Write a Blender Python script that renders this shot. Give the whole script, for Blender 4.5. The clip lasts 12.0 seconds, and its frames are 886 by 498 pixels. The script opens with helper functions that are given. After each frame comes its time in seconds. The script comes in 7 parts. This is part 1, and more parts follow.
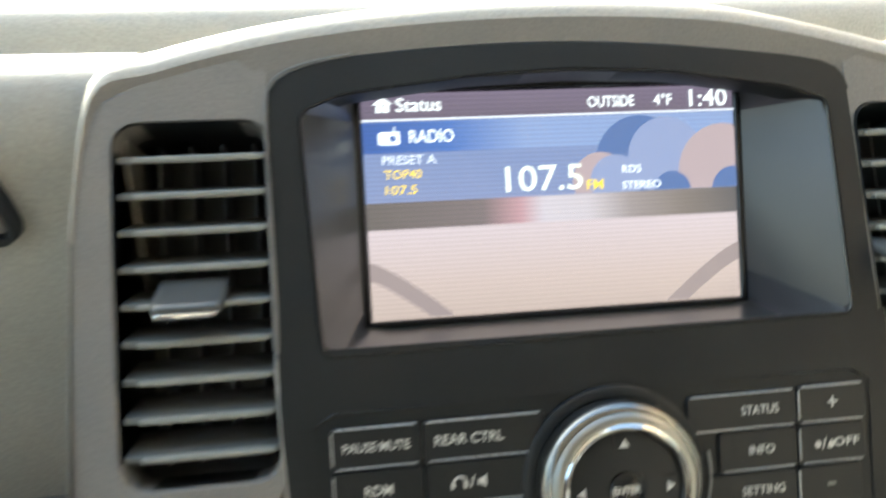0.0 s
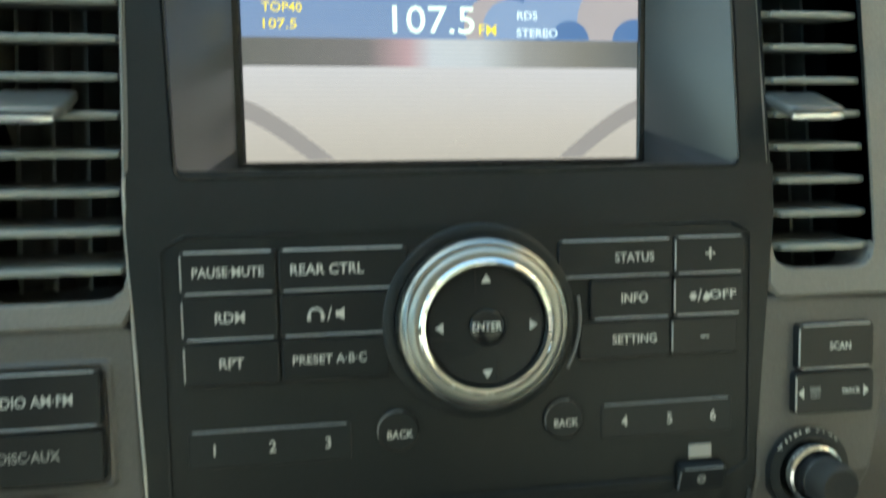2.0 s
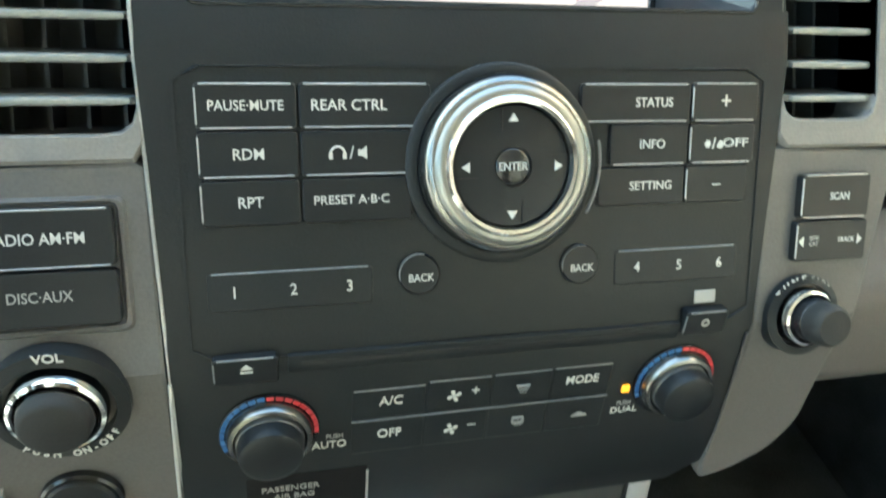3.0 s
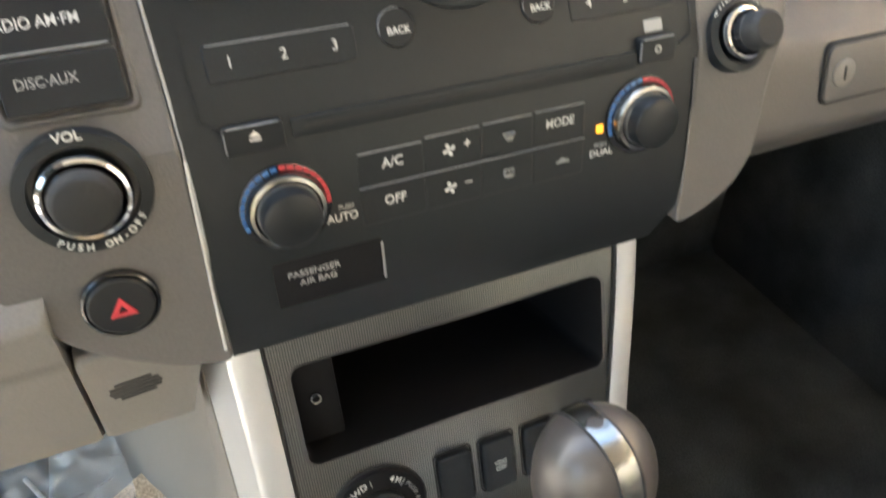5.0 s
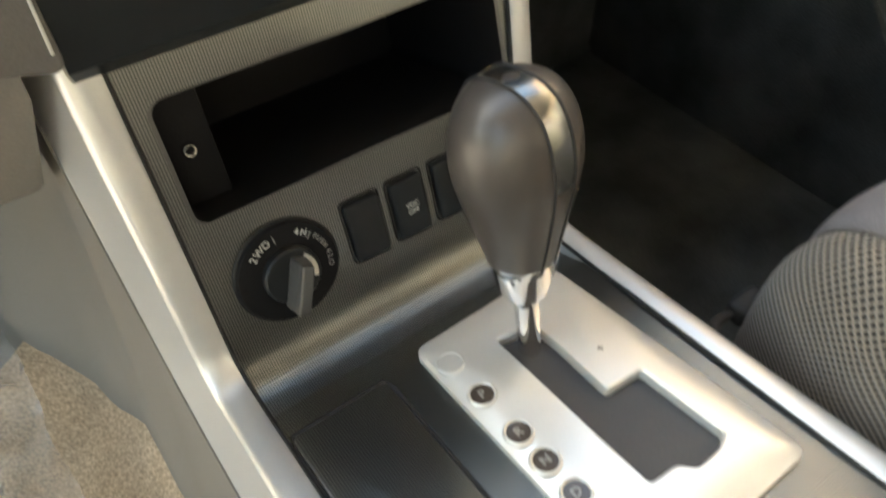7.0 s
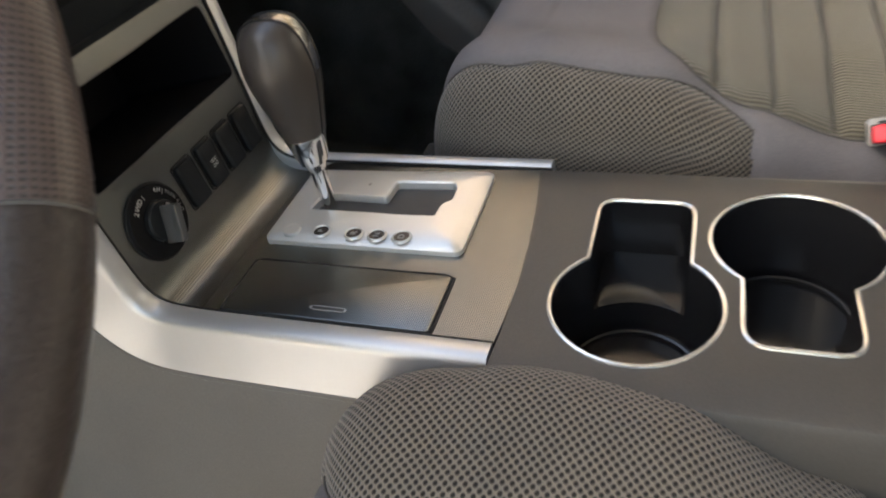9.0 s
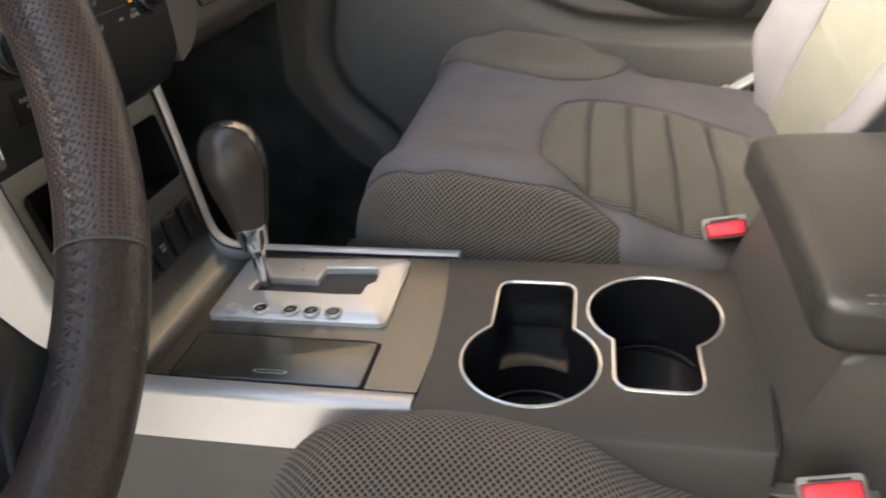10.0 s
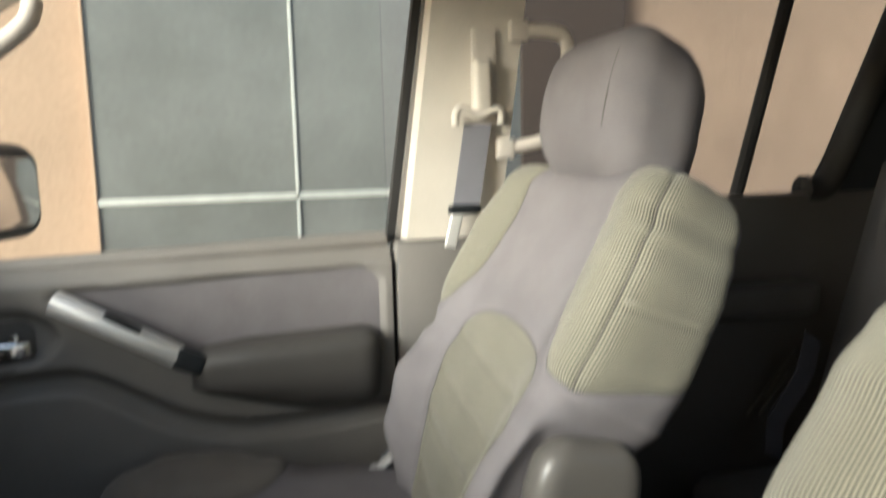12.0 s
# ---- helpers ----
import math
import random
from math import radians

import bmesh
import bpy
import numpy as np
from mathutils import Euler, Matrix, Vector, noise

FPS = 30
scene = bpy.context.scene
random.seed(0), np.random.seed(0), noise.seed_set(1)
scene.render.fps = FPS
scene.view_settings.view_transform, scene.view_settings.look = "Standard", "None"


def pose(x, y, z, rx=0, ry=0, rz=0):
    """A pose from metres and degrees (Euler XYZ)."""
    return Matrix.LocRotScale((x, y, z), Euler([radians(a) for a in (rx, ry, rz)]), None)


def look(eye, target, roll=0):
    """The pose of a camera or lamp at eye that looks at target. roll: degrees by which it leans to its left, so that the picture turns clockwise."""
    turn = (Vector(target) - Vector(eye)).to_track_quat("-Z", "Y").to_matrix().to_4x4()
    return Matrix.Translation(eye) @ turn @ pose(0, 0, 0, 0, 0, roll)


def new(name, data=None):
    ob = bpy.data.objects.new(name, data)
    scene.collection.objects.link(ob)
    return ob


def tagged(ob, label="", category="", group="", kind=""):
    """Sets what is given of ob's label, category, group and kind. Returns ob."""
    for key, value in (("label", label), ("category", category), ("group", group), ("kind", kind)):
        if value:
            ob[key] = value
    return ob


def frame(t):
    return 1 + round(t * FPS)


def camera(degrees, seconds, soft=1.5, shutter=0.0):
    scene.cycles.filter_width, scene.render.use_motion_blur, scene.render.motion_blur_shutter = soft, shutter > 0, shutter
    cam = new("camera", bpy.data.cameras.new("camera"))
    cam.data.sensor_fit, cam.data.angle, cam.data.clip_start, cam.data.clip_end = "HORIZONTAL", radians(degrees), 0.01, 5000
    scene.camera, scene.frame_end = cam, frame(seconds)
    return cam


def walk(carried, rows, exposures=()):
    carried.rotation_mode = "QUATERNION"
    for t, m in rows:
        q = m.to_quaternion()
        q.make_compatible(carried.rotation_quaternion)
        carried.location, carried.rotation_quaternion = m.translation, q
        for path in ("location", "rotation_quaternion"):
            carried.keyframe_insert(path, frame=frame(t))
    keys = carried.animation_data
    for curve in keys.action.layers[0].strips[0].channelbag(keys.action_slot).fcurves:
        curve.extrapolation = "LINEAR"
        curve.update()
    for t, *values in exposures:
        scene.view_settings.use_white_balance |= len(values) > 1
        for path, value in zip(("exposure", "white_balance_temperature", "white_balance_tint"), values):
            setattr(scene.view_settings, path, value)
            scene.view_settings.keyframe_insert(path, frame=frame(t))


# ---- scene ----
cam = camera(62.3, 12.0, soft=1.9, shutter=0.5)

PATH = [
    (0, (-0.089, -0.046, 1.104), (0.192, 1.689, 0.149), 1.1),
    (0.5, (-0.048, -0.016, 1.109), (0.252, 1.718, 0.159), 3.5),
    (1, (-0.037, -0.018, 1.108), (0.243, 1.716, 0.152), 3.8),
    (1.5, (-0.037, -0.028, 1.096), (0.235, 1.695, 0.117), 3.4),
    (2, (-0.049, -0.064, 1.064), (0.266, 1.602, 0.002), 3.9),
    (2.5, (-0.065, -0.077, 1.05), (0.318, 1.536, -0.069), 5.9),
    (3, (-0.078, -0.069, 1.039), (0.402, 1.429, -0.196), 8.1),
    (3.2, (-0.079, -0.071, 1.042), (0.42, 1.392, -0.227), 7.9),
    (4.8, (-0.12, -0.122, 0.993), (0.504, 1.325, -0.239), 1.1),
    (5, (-0.115, -0.129, 0.981), (0.519, 1.301, -0.265), 0.3),
    (5.5, (-0.116, -0.14, 0.957), (0.552, 1.233, -0.334), -0.6),
    (6, (-0.112, -0.14, 0.938), (0.549, 1.184, -0.407), -1.4),
    (6.5, (-0.114, -0.14, 0.919), (0.571, 1.113, -0.481), -1.8),
    (7, (-0.13, -0.146, 0.898), (0.655, 0.95, -0.579), -0.8),
    (7.5, (-0.157, -0.153, 0.891), (0.734, 0.743, -0.659), -0.8),
    (7.7, (-0.159, -0.169, 0.895), (0.78, 0.668, -0.66), -2.0),
    (9.3, (-0.413, -0.228, 0.945), (1.13, 0.213, -0.249), -2.6),
    (9.5, (-0.431, -0.225, 0.968), (1.153, 0.176, -0.184), -1.5),
    (10, (-0.457, -0.231, 0.953), (1.243, 0.044, -0.064), 2.3),
    (10.5, (-0.517, -0.261, 0.964), (1.253, -0.137, 0.042), 2.6),
    (10.8, (-0.541, -0.272, 1.002), (1.244, -0.316, 0.101), 1.6),
    (11, (-0.562, -0.255, 1.009), (1.25, -0.425, 0.178), 1.9),
    (11.2, (-0.537, -0.261, 1.027), (1.268, -0.468, 0.19), -0.5),
    (11.4, (-0.536, -0.253, 1.048), (1.305, -0.545, 0.322), -1.3),
    (11.5, (-0.533, -0.239, 1.091), (1.304, -0.61, 0.392), 0.1),
    (11.6, (-0.517, -0.274, 1.089), (1.353, -0.617, 0.468), -2.3),
    (11.8, (-0.511, -0.262, 1.112), (1.383, -0.718, 0.661), -1.8),
    (12, (-0.503, -0.264, 1.126), (1.406, -0.799, 0.866), -1.4),
]
SKY, SUN, SCREEN = 0.15, 2.9, 0.16
walk(cam, [(t, look(eye, target, roll)) for t, eye, target, roll in PATH],
     exposures=((0, 3.15, 5850, -4), (1.5, 3.0, 5650, -3), (2, 3.02, 5450, -22), (2.5, 3.5, 5000, -23), (3.1, 4.08, 5450, -11), (5, 4.3, 6000, 4), (5.5, 3.98, 6300, 5), (6.2, 3.8, 6450, 2), (7, 3.6, 6550, 0), (7.6, 3.4, 6500, -4), (9.5, 2.62, 6050, 9), (10.5, 2.52, 6050, 6), (11, 2.08, 5850, 4), (11.5, 1.75, 5750, 3), (12, 0.98, 5650, 3)))

# ---- world and light ----
world = bpy.data.worlds.new("world")
scene.world = world
world.use_nodes = True
wn = world.node_tree
sky = wn.nodes.new("ShaderNodeTexSky")
sky.sky_type = "NISHITA"
sky.sun_disc = False
sky.dust_density = 6.0
sky.ozone_density = 0.5
sky.sun_elevation = radians(18)
sky.sun_rotation = radians(-28)
wn.links.new(sky.outputs[0], wn.nodes["Background"].inputs[0])
wn.nodes["Background"].inputs[1].default_value = SKY
sun = new("sun", bpy.data.lights.new("sun", "SUN"))
sun.data.energy = SUN
sun.data.angle = radians(24)
sun.data.color = (1.0, 0.95, 0.87)
sun.matrix_world = look((-1.51, 2.84, 1.645), (0, 0, 0.6))

# ---- materials ----


def nodes_of(name):
    m = bpy.data.materials.new(name)
    m.use_nodes = True
    nt = m.node_tree
    return m, nt, nt.nodes["Principled BSDF"]


def mat(name, color, rough=0.5, metal=0.0, grain=0.0, scale=400.0, bump=0.0, stain=0.12, spec=0.5, coat=0.0, stain_scale=14.0):
    """A surface with fine grain, larger stains and a bump."""
    m, nt, b = nodes_of(name)
    tc = nt.nodes.new("ShaderNodeTexCoord")
    big = nt.nodes.new("ShaderNodeTexNoise")
    big.inputs["Scale"].default_value = stain_scale
    big.inputs["Detail"].default_value = 5
    fine = nt.nodes.new("ShaderNodeTexNoise")
    fine.inputs["Scale"].default_value = scale
    fine.inputs["Detail"].default_value = 3
    for n in (big, fine):
        nt.links.new(tc.outputs["Object"], n.inputs["Vector"])
    r = nt.nodes.new("ShaderNodeMapRange")
    r.inputs[1].default_value, r.inputs[2].default_value = 0.3, 0.7
    r.inputs[3].default_value, r.inputs[4].default_value = 1 - stain, 1 + stain
    nt.links.new(big.outputs[0], r.inputs[0])
    r2 = nt.nodes.new("ShaderNodeMapRange")
    r2.inputs[1].default_value, r2.inputs[2].default_value = 0.3, 0.7
    r2.inputs[3].default_value, r2.inputs[4].default_value = 1 - grain, 1 + grain
    nt.links.new(fine.outputs[0], r2.inputs[0])
    mul = nt.nodes.new("ShaderNodeMath")
    mul.operation = "MULTIPLY"
    nt.links.new(r.outputs[0], mul.inputs[0])
    nt.links.new(r2.outputs[0], mul.inputs[1])
    mix = nt.nodes.new("ShaderNodeVectorMath")
    mix.operation = "SCALE"
    mix.inputs[0].default_value = color
    nt.links.new(mul.outputs[0], mix.inputs["Scale"])
    nt.links.new(mix.outputs[0], b.inputs["Base Color"])
    rr = nt.nodes.new("ShaderNodeMapRange")
    rr.inputs[3].default_value, rr.inputs[4].default_value = max(0.02, rough * 0.85), min(1, rough * 1.15)
    nt.links.new(big.outputs[0], rr.inputs[0])
    nt.links.new(rr.outputs[0], b.inputs["Roughness"])
    b.inputs["Metallic"].default_value = metal
    b.inputs["Specular IOR Level"].default_value = spec
    b.inputs["Coat Weight"].default_value = coat
    b.inputs["Coat Roughness"].default_value = 0.08
    if bump:
        bp = nt.nodes.new("ShaderNodeBump")
        bp.inputs["Strength"].default_value = bump
        bp.inputs["Distance"].default_value = 0.0006
        nt.links.new(fine.outputs[0], bp.inputs["Height"])
        nt.links.new(bp.outputs[0], b.inputs["Normal"])
    return m


def mesh_fabric(name, base, dark, pitch, rough=0.9, turn=45.0, depth=0.0012, thread=0.34):
    """A knitted mesh: rows of small dark eyelets between raised threads, laid by generated coordinates in metres."""
    m, nt, b = nodes_of(name)
    tc = nt.nodes.new("ShaderNodeTexCoord")
    mp = nt.nodes.new("ShaderNodeMapping")
    mp.inputs["Rotation"].default_value = (0, 0, radians(turn))
    mp.inputs["Scale"].default_value = (1 / pitch,) * 3
    nt.links.new(tc.outputs["UV"], mp.inputs["Vector"])
    v = nt.nodes.new("ShaderNodeTexVoronoi")
    v.inputs["Scale"].default_value = 1.0
    v.inputs["Randomness"].default_value = 0.0
    v.voronoi_dimensions = "2D"
    nt.links.new(mp.outputs[0], v.inputs["Vector"])
    ramp = nt.nodes.new("ShaderNodeMapRange")
    ramp.interpolation_type = "SMOOTHSTEP"
    ramp.inputs[1].default_value, ramp.inputs[2].default_value = thread - 0.12, thread + 0.14
    nt.links.new(v.outputs["Distance"], ramp.inputs[0])
    big = nt.nodes.new("ShaderNodeTexNoise")
    big.inputs["Scale"].default_value = 18
    nt.links.new(tc.outputs["Object"], big.inputs["Vector"])
    mix = nt.nodes.new("ShaderNodeMix")
    mix.data_type = "RGBA"
    mix.inputs[6].default_value = (*dark, 1)
    mix.inputs[7].default_value = (*base, 1)
    nt.links.new(ramp.outputs[0], mix.inputs[0])
    sc = nt.nodes.new("ShaderNodeVectorMath")
    sc.operation = "SCALE"
    mr = nt.nodes.new("ShaderNodeMapRange")
    mr.inputs[3].default_value, mr.inputs[4].default_value = 0.8, 1.2
    nt.links.new(big.outputs[0], mr.inputs[0])
    nt.links.new(mix.outputs[2], sc.inputs[0])
    nt.links.new(mr.outputs[0], sc.inputs["Scale"])
    nt.links.new(sc.outputs[0], b.inputs["Base Color"])
    b.inputs["Roughness"].default_value = rough
    b.inputs["Specular IOR Level"].default_value = 0.2
    b.inputs["Sheen Weight"].default_value = 0.25
    bp = nt.nodes.new("ShaderNodeBump")
    bp.inputs["Strength"].default_value = 0.7
    bp.inputs["Distance"].default_value = depth
    nt.links.new(ramp.outputs[0], bp.inputs["Height"])
    nt.links.new(bp.outputs[0], b.inputs["Normal"])
    return m


def ribbed_cloth(name, base, dark, pitch, depth=0.0012):
    """A knit with fine upright ribs broken into short stitches."""
    m, nt, b = nodes_of(name)
    tc = nt.nodes.new("ShaderNodeTexCoord")
    sp = nt.nodes.new("ShaderNodeSeparateXYZ")
    nt.links.new(tc.outputs["UV"], sp.inputs[0])
    waves = []
    for axis, p in ((0, pitch), (1, pitch * 0.8)):
        k = nt.nodes.new("ShaderNodeMath")
        k.operation = "MULTIPLY"
        k.inputs[1].default_value = 2 * math.pi / p
        w = nt.nodes.new("ShaderNodeMath")
        w.operation = "SINE"
        nt.links.new(sp.outputs[axis], k.inputs[0])
        nt.links.new(k.outputs[0], w.inputs[0])
        waves.append(w)
    mx = nt.nodes.new("ShaderNodeMath")
    mx.operation = "MULTIPLY_ADD"
    mx.inputs[1].default_value = 0.25
    nt.links.new(waves[1].outputs[0], mx.inputs[0])
    nt.links.new(waves[0].outputs[0], mx.inputs[2])
    ramp = nt.nodes.new("ShaderNodeMapRange")
    ramp.inputs[1].default_value, ramp.inputs[2].default_value = -0.9, 0.5
    nt.links.new(mx.outputs[0], ramp.inputs[0])
    big = nt.nodes.new("ShaderNodeTexNoise")
    big.inputs["Scale"].default_value = 16
    big.inputs["Detail"].default_value = 4
    nt.links.new(tc.outputs["Object"], big.inputs["Vector"])
    mr = nt.nodes.new("ShaderNodeMapRange")
    mr.inputs[3].default_value, mr.inputs[4].default_value = 0.82, 1.18
    nt.links.new(big.outputs[0], mr.inputs[0])
    mix = nt.nodes.new("ShaderNodeMix")
    mix.data_type = "RGBA"
    mix.inputs[6].default_value = (*dark, 1)
    mix.inputs[7].default_value = (*base, 1)
    nt.links.new(ramp.outputs[0], mix.inputs[0])
    sc = nt.nodes.new("ShaderNodeVectorMath")
    sc.operation = "SCALE"
    nt.links.new(mix.outputs[2], sc.inputs[0])
    nt.links.new(mr.outputs[0], sc.inputs["Scale"])
    nt.links.new(sc.outputs[0], b.inputs["Base Color"])
    b.inputs["Roughness"].default_value = 0.9
    b.inputs["Specular IOR Level"].default_value = 0.2
    b.inputs["Sheen Weight"].default_value = 0.2
    bp = nt.nodes.new("ShaderNodeBump")
    bp.inputs["Strength"].default_value = 0.7
    bp.inputs["Distance"].default_value = depth
    nt.links.new(ramp.outputs[0], bp.inputs["Height"])
    nt.links.new(bp.outputs[0], b.inputs["Normal"])
    return m


def glow(name, color, strength):
    m, nt, b = nodes_of(name)
    b.inputs["Base Color"].default_value = (0.01, 0.01, 0.01, 1)
    b.inputs["Emission Color"].default_value = (*color, 1)
    b.inputs["Emission Strength"].default_value = strength
    b.inputs["Roughness"].default_value = 0.3
    return m


def shine(name, axis, lo, hi, stops, strength):
    """A lit picture that changes along one axis of its object."""
    m, nt, b = nodes_of(name)
    tc = nt.nodes.new("ShaderNodeTexCoord")
    sp = nt.nodes.new("ShaderNodeSeparateXYZ")
    nt.links.new(tc.outputs["Object"], sp.inputs[0])
    mr = nt.nodes.new("ShaderNodeMapRange")
    mr.inputs[1].default_value, mr.inputs[2].default_value = lo, hi
    nt.links.new(sp.outputs[axis], mr.inputs[0])
    ramp = nt.nodes.new("ShaderNodeValToRGB")
    cr = ramp.color_ramp
    while len(cr.elements) < len(stops):
        cr.elements.new(0.5)
    for e, (p, c) in zip(cr.elements, stops):
        e.position, e.color = p, (*c, 1)
    nt.links.new(mr.outputs[0], ramp.inputs[0])
    b.inputs["Base Color"].default_value = (0.01, 0.01, 0.01, 1)
    b.inputs["Roughness"].default_value = 0.25
    nt.links.new(ramp.outputs[0], b.inputs["Emission Color"])
    # the panel's rows of cells
    k = nt.nodes.new("ShaderNodeMath")
    k.operation = "MULTIPLY"
    k.inputs[1].default_value = 2 * math.pi / 0.0018
    w = nt.nodes.new("ShaderNodeMath")
    w.operation = "SINE"
    a = nt.nodes.new("ShaderNodeMath")
    a.operation = "MULTIPLY_ADD"
    a.inputs[1].default_value, a.inputs[2].default_value = 0.10 * strength, strength
    nt.links.new(sp.outputs[1], k.inputs[0])
    nt.links.new(k.outputs[0], w.inputs[0])
    nt.links.new(w.outputs[0], a.inputs[0])
    nt.links.new(a.outputs[0], b.inputs["Emission Strength"])
    return m


def weave_metal(name, color, pitch, rough=0.32):
    """Dark metallic film with a fine crossed weave."""
    m, nt, b = nodes_of(name)
    tc = nt.nodes.new("ShaderNodeTexCoord")
    mp = nt.nodes.new("ShaderNodeMapping")
    mp.inputs["Scale"].default_value = (1 / pitch,) * 3
    nt.links.new(tc.outputs["UV"], mp.inputs["Vector"])
    v = nt.nodes.new("ShaderNodeTexVoronoi")
    v.voronoi_dimensions = "2D"
    v.inputs["Scale"].default_value = 1.0
    v.inputs["Randomness"].default_value = 0.0
    nt.links.new(mp.outputs[0], v.inputs["Vector"])
    mr = nt.nodes.new("ShaderNodeMapRange")
    mr.inputs[1].default_value, mr.inputs[2].default_value = 0.2, 0.62
    mr.inputs[3].default_value, mr.inputs[4].default_value = 1.35, 0.18
    nt.links.new(v.outputs["Distance"], mr.inputs[0])
    sc = nt.nodes.new("ShaderNodeVectorMath")
    sc.operation = "SCALE"
    sc.inputs[0].default_value = color
    nt.links.new(mr.outputs[0], sc.inputs["Scale"])
    nt.links.new(sc.outputs[0], b.inputs["Base Color"])
    b.inputs["Metallic"].default_value = 0.95
    b.inputs["Roughness"].default_value = rough
    bp = nt.nodes.new("ShaderNodeBump")
    bp.inputs["Strength"].default_value = 0.35
    bp.inputs["Distance"].default_value = 0.0004
    nt.links.new(v.outputs["Distance"], bp.inputs["Height"])
    nt.links.new(bp.outputs[0], b.inputs["Normal"])
    return m


TAUPE = mat("taupe_plastic", (0.165, 0.156, 0.143), 0.55, 0, 0.10, 900, 0.25, 0.06)
WING = mat("grey_wing_plastic", (0.088, 0.083, 0.079), 0.5, 0, 0.10, 900, 0.25, 0.06)
TAUPE_DARK = mat("dark_taupe_plastic", (0.056, 0.053, 0.049), 0.5, 0, 0.10, 900, 0.25, 0.08)
DASH = mat("dash_pad", (0.30, 0.288, 0.255), 0.6, 0, 0.12, 700, 0.35, 0.06)
BLACK = mat("black_plastic", (0.0115, 0.0135, 0.0150), 0.42, 0, 0.10, 1200, 0.15, 0.15, 0.28)
BLACK_GLOSS = mat("gloss_black_plastic", (0.012, 0.012, 0.013), 0.18, 0, 0.0, 400, 0, 0.2)
RUBBER = mat("black_rubber", (0.012, 0.012, 0.012), 0.75, 0, 0.1, 800, 0.2, 0.2)
KEY = mat("button_plastic", (0.011, 0.0125, 0.0140), 0.38, 0, 0.06, 1500, 0.1, 0.12, 0.28)
# Pale strips that put key and face edge highlights into colour.
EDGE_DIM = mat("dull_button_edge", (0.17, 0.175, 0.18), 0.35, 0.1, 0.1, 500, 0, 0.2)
EDGE = mat("edge_highlight", (0.35, 0.35, 0.34), 0.3, 0.3, 0.1, 500, 0, 0.2)
# Lightened plastic: the haze over the vents is put into its colour.
SLAT = mat("hazed_vent_plastic", (0.12, 0.126, 0.123), 0.45, 0, 0.08, 1000, 0.1, 0.1)
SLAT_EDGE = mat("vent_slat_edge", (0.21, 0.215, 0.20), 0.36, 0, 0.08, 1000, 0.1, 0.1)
TAB = mat("thumb_tab_plastic", (0.060, 0.064, 0.066), 0.30, 0, 0.05, 1000, 0.05, 0.1)
CHROME = mat("chrome", (0.78, 0.78, 0.78), 0.10, 1.0, 0, 300, 0, 0.05)
SATIN = mat("satin_silver", (0.68, 0.68, 0.66), 0.34, 0.5, 0.05, 2500, 0.08, 0.05)
SATIN_DARK = mat("dull_silver", (0.30, 0.30, 0.28), 0.34, 0.85, 0.05, 2500, 0.05, 0.05)
SILVER = mat("silver_paint", (0.58, 0.585, 0.59), 0.34, 0.55, 0.05, 2500, 0.05, 0.05)
LEATHER = mat("grey_leather", (0.050, 0.043, 0.038), 0.36, 0, 0.06, 1500, 0.10, 0.04, 0.5, 0.15)
WHEEL = mat("black_leather", (0.036, 0.029, 0.026), 0.34, 0, 0.2, 500, 0.8, 0.2)
WHEEL_PERF = mesh_fabric("perforated_leather", (0.072, 0.053, 0.048), (0.013, 0.010, 0.009), 0.0021, 0.30, 45.0, 0.0003, 0.26)
WHEEL_PERF.node_tree.nodes["Principled BSDF"].inputs["Specular IOR Level"].default_value = 0.6
WHEEL_PERF.node_tree.nodes["Principled BSDF"].inputs["Sheen Weight"].default_value = 0.0
ARM = mat("armrest_leather", (0.027, 0.026, 0.025), 0.40, 0, 0.15, 900, 0.5, 0.12)
INK = mat("white_print", (0.52, 0.52, 0.50), 0.5, 0, 0, 300, 0, 0.1)
INK_DIM = mat("grey_print", (0.27, 0.27, 0.26), 0.5, 0, 0, 300, 0, 0.1)
RED_INK = mat("red_print", (0.40, 0.03, 0.04), 0.45, 0, 0, 300, 0, 0.1)
BLUE_INK = mat("blue_print", (0.04, 0.12, 0.30), 0.45, 0, 0, 300, 0, 0.1)
RED = mat("red_button_plastic", (0.72, 0.03, 0.05), 0.35, 0, 0.05, 800, 0.1, 0.08)
SMOOTH = mat("grey_seat_cloth", (0.158, 0.149, 0.154), 0.95, 0, 0.22, 1600, 0.6, 0.10, 0.15)
KNIT = mesh_fabric("seat_mesh_cloth", (0.190, 0.166, 0.135), (0.022, 0.020, 0.017), 0.0033, thread=0.36)
RIB = ribbed_cloth("ribbed_seat_cloth", (0.150, 0.140, 0.108), (0.062, 0.058, 0.045), 0.0032)
RIB_BACK = ribbed_cloth("ribbed_insert_cloth", (0.215, 0.206, 0.158), (0.050, 0.048, 0.037), 0.0042)
KNIT_BACK = ribbed_cloth("ribbed_mesh_cloth", (0.234, 0.225, 0.174), (0.068, 0.065, 0.050), 0.0031, 0.0013)
COVER = mat("smooth_taupe_plastic", (0.105, 0.099, 0.090), 0.33, 0, 0.05, 900, 0.08, 0.06)
EDGE_THREAD = mat("pale_thread", (0.26, 0.25, 0.21), 0.8, 0, 0.1, 800, 0, 0.1)
CARPET = mat("dark_carpet", (0.085, 0.090, 0.087), 1.0, 0, 0.5, 600, 1.0, 0.5, 0.1, stain_scale=9.0)
MAT_TAN = mat("tan_carpet", (0.43, 0.335, 0.235), 1.0, 0, 0.35, 350, 1.0, 0.2, 0.1)
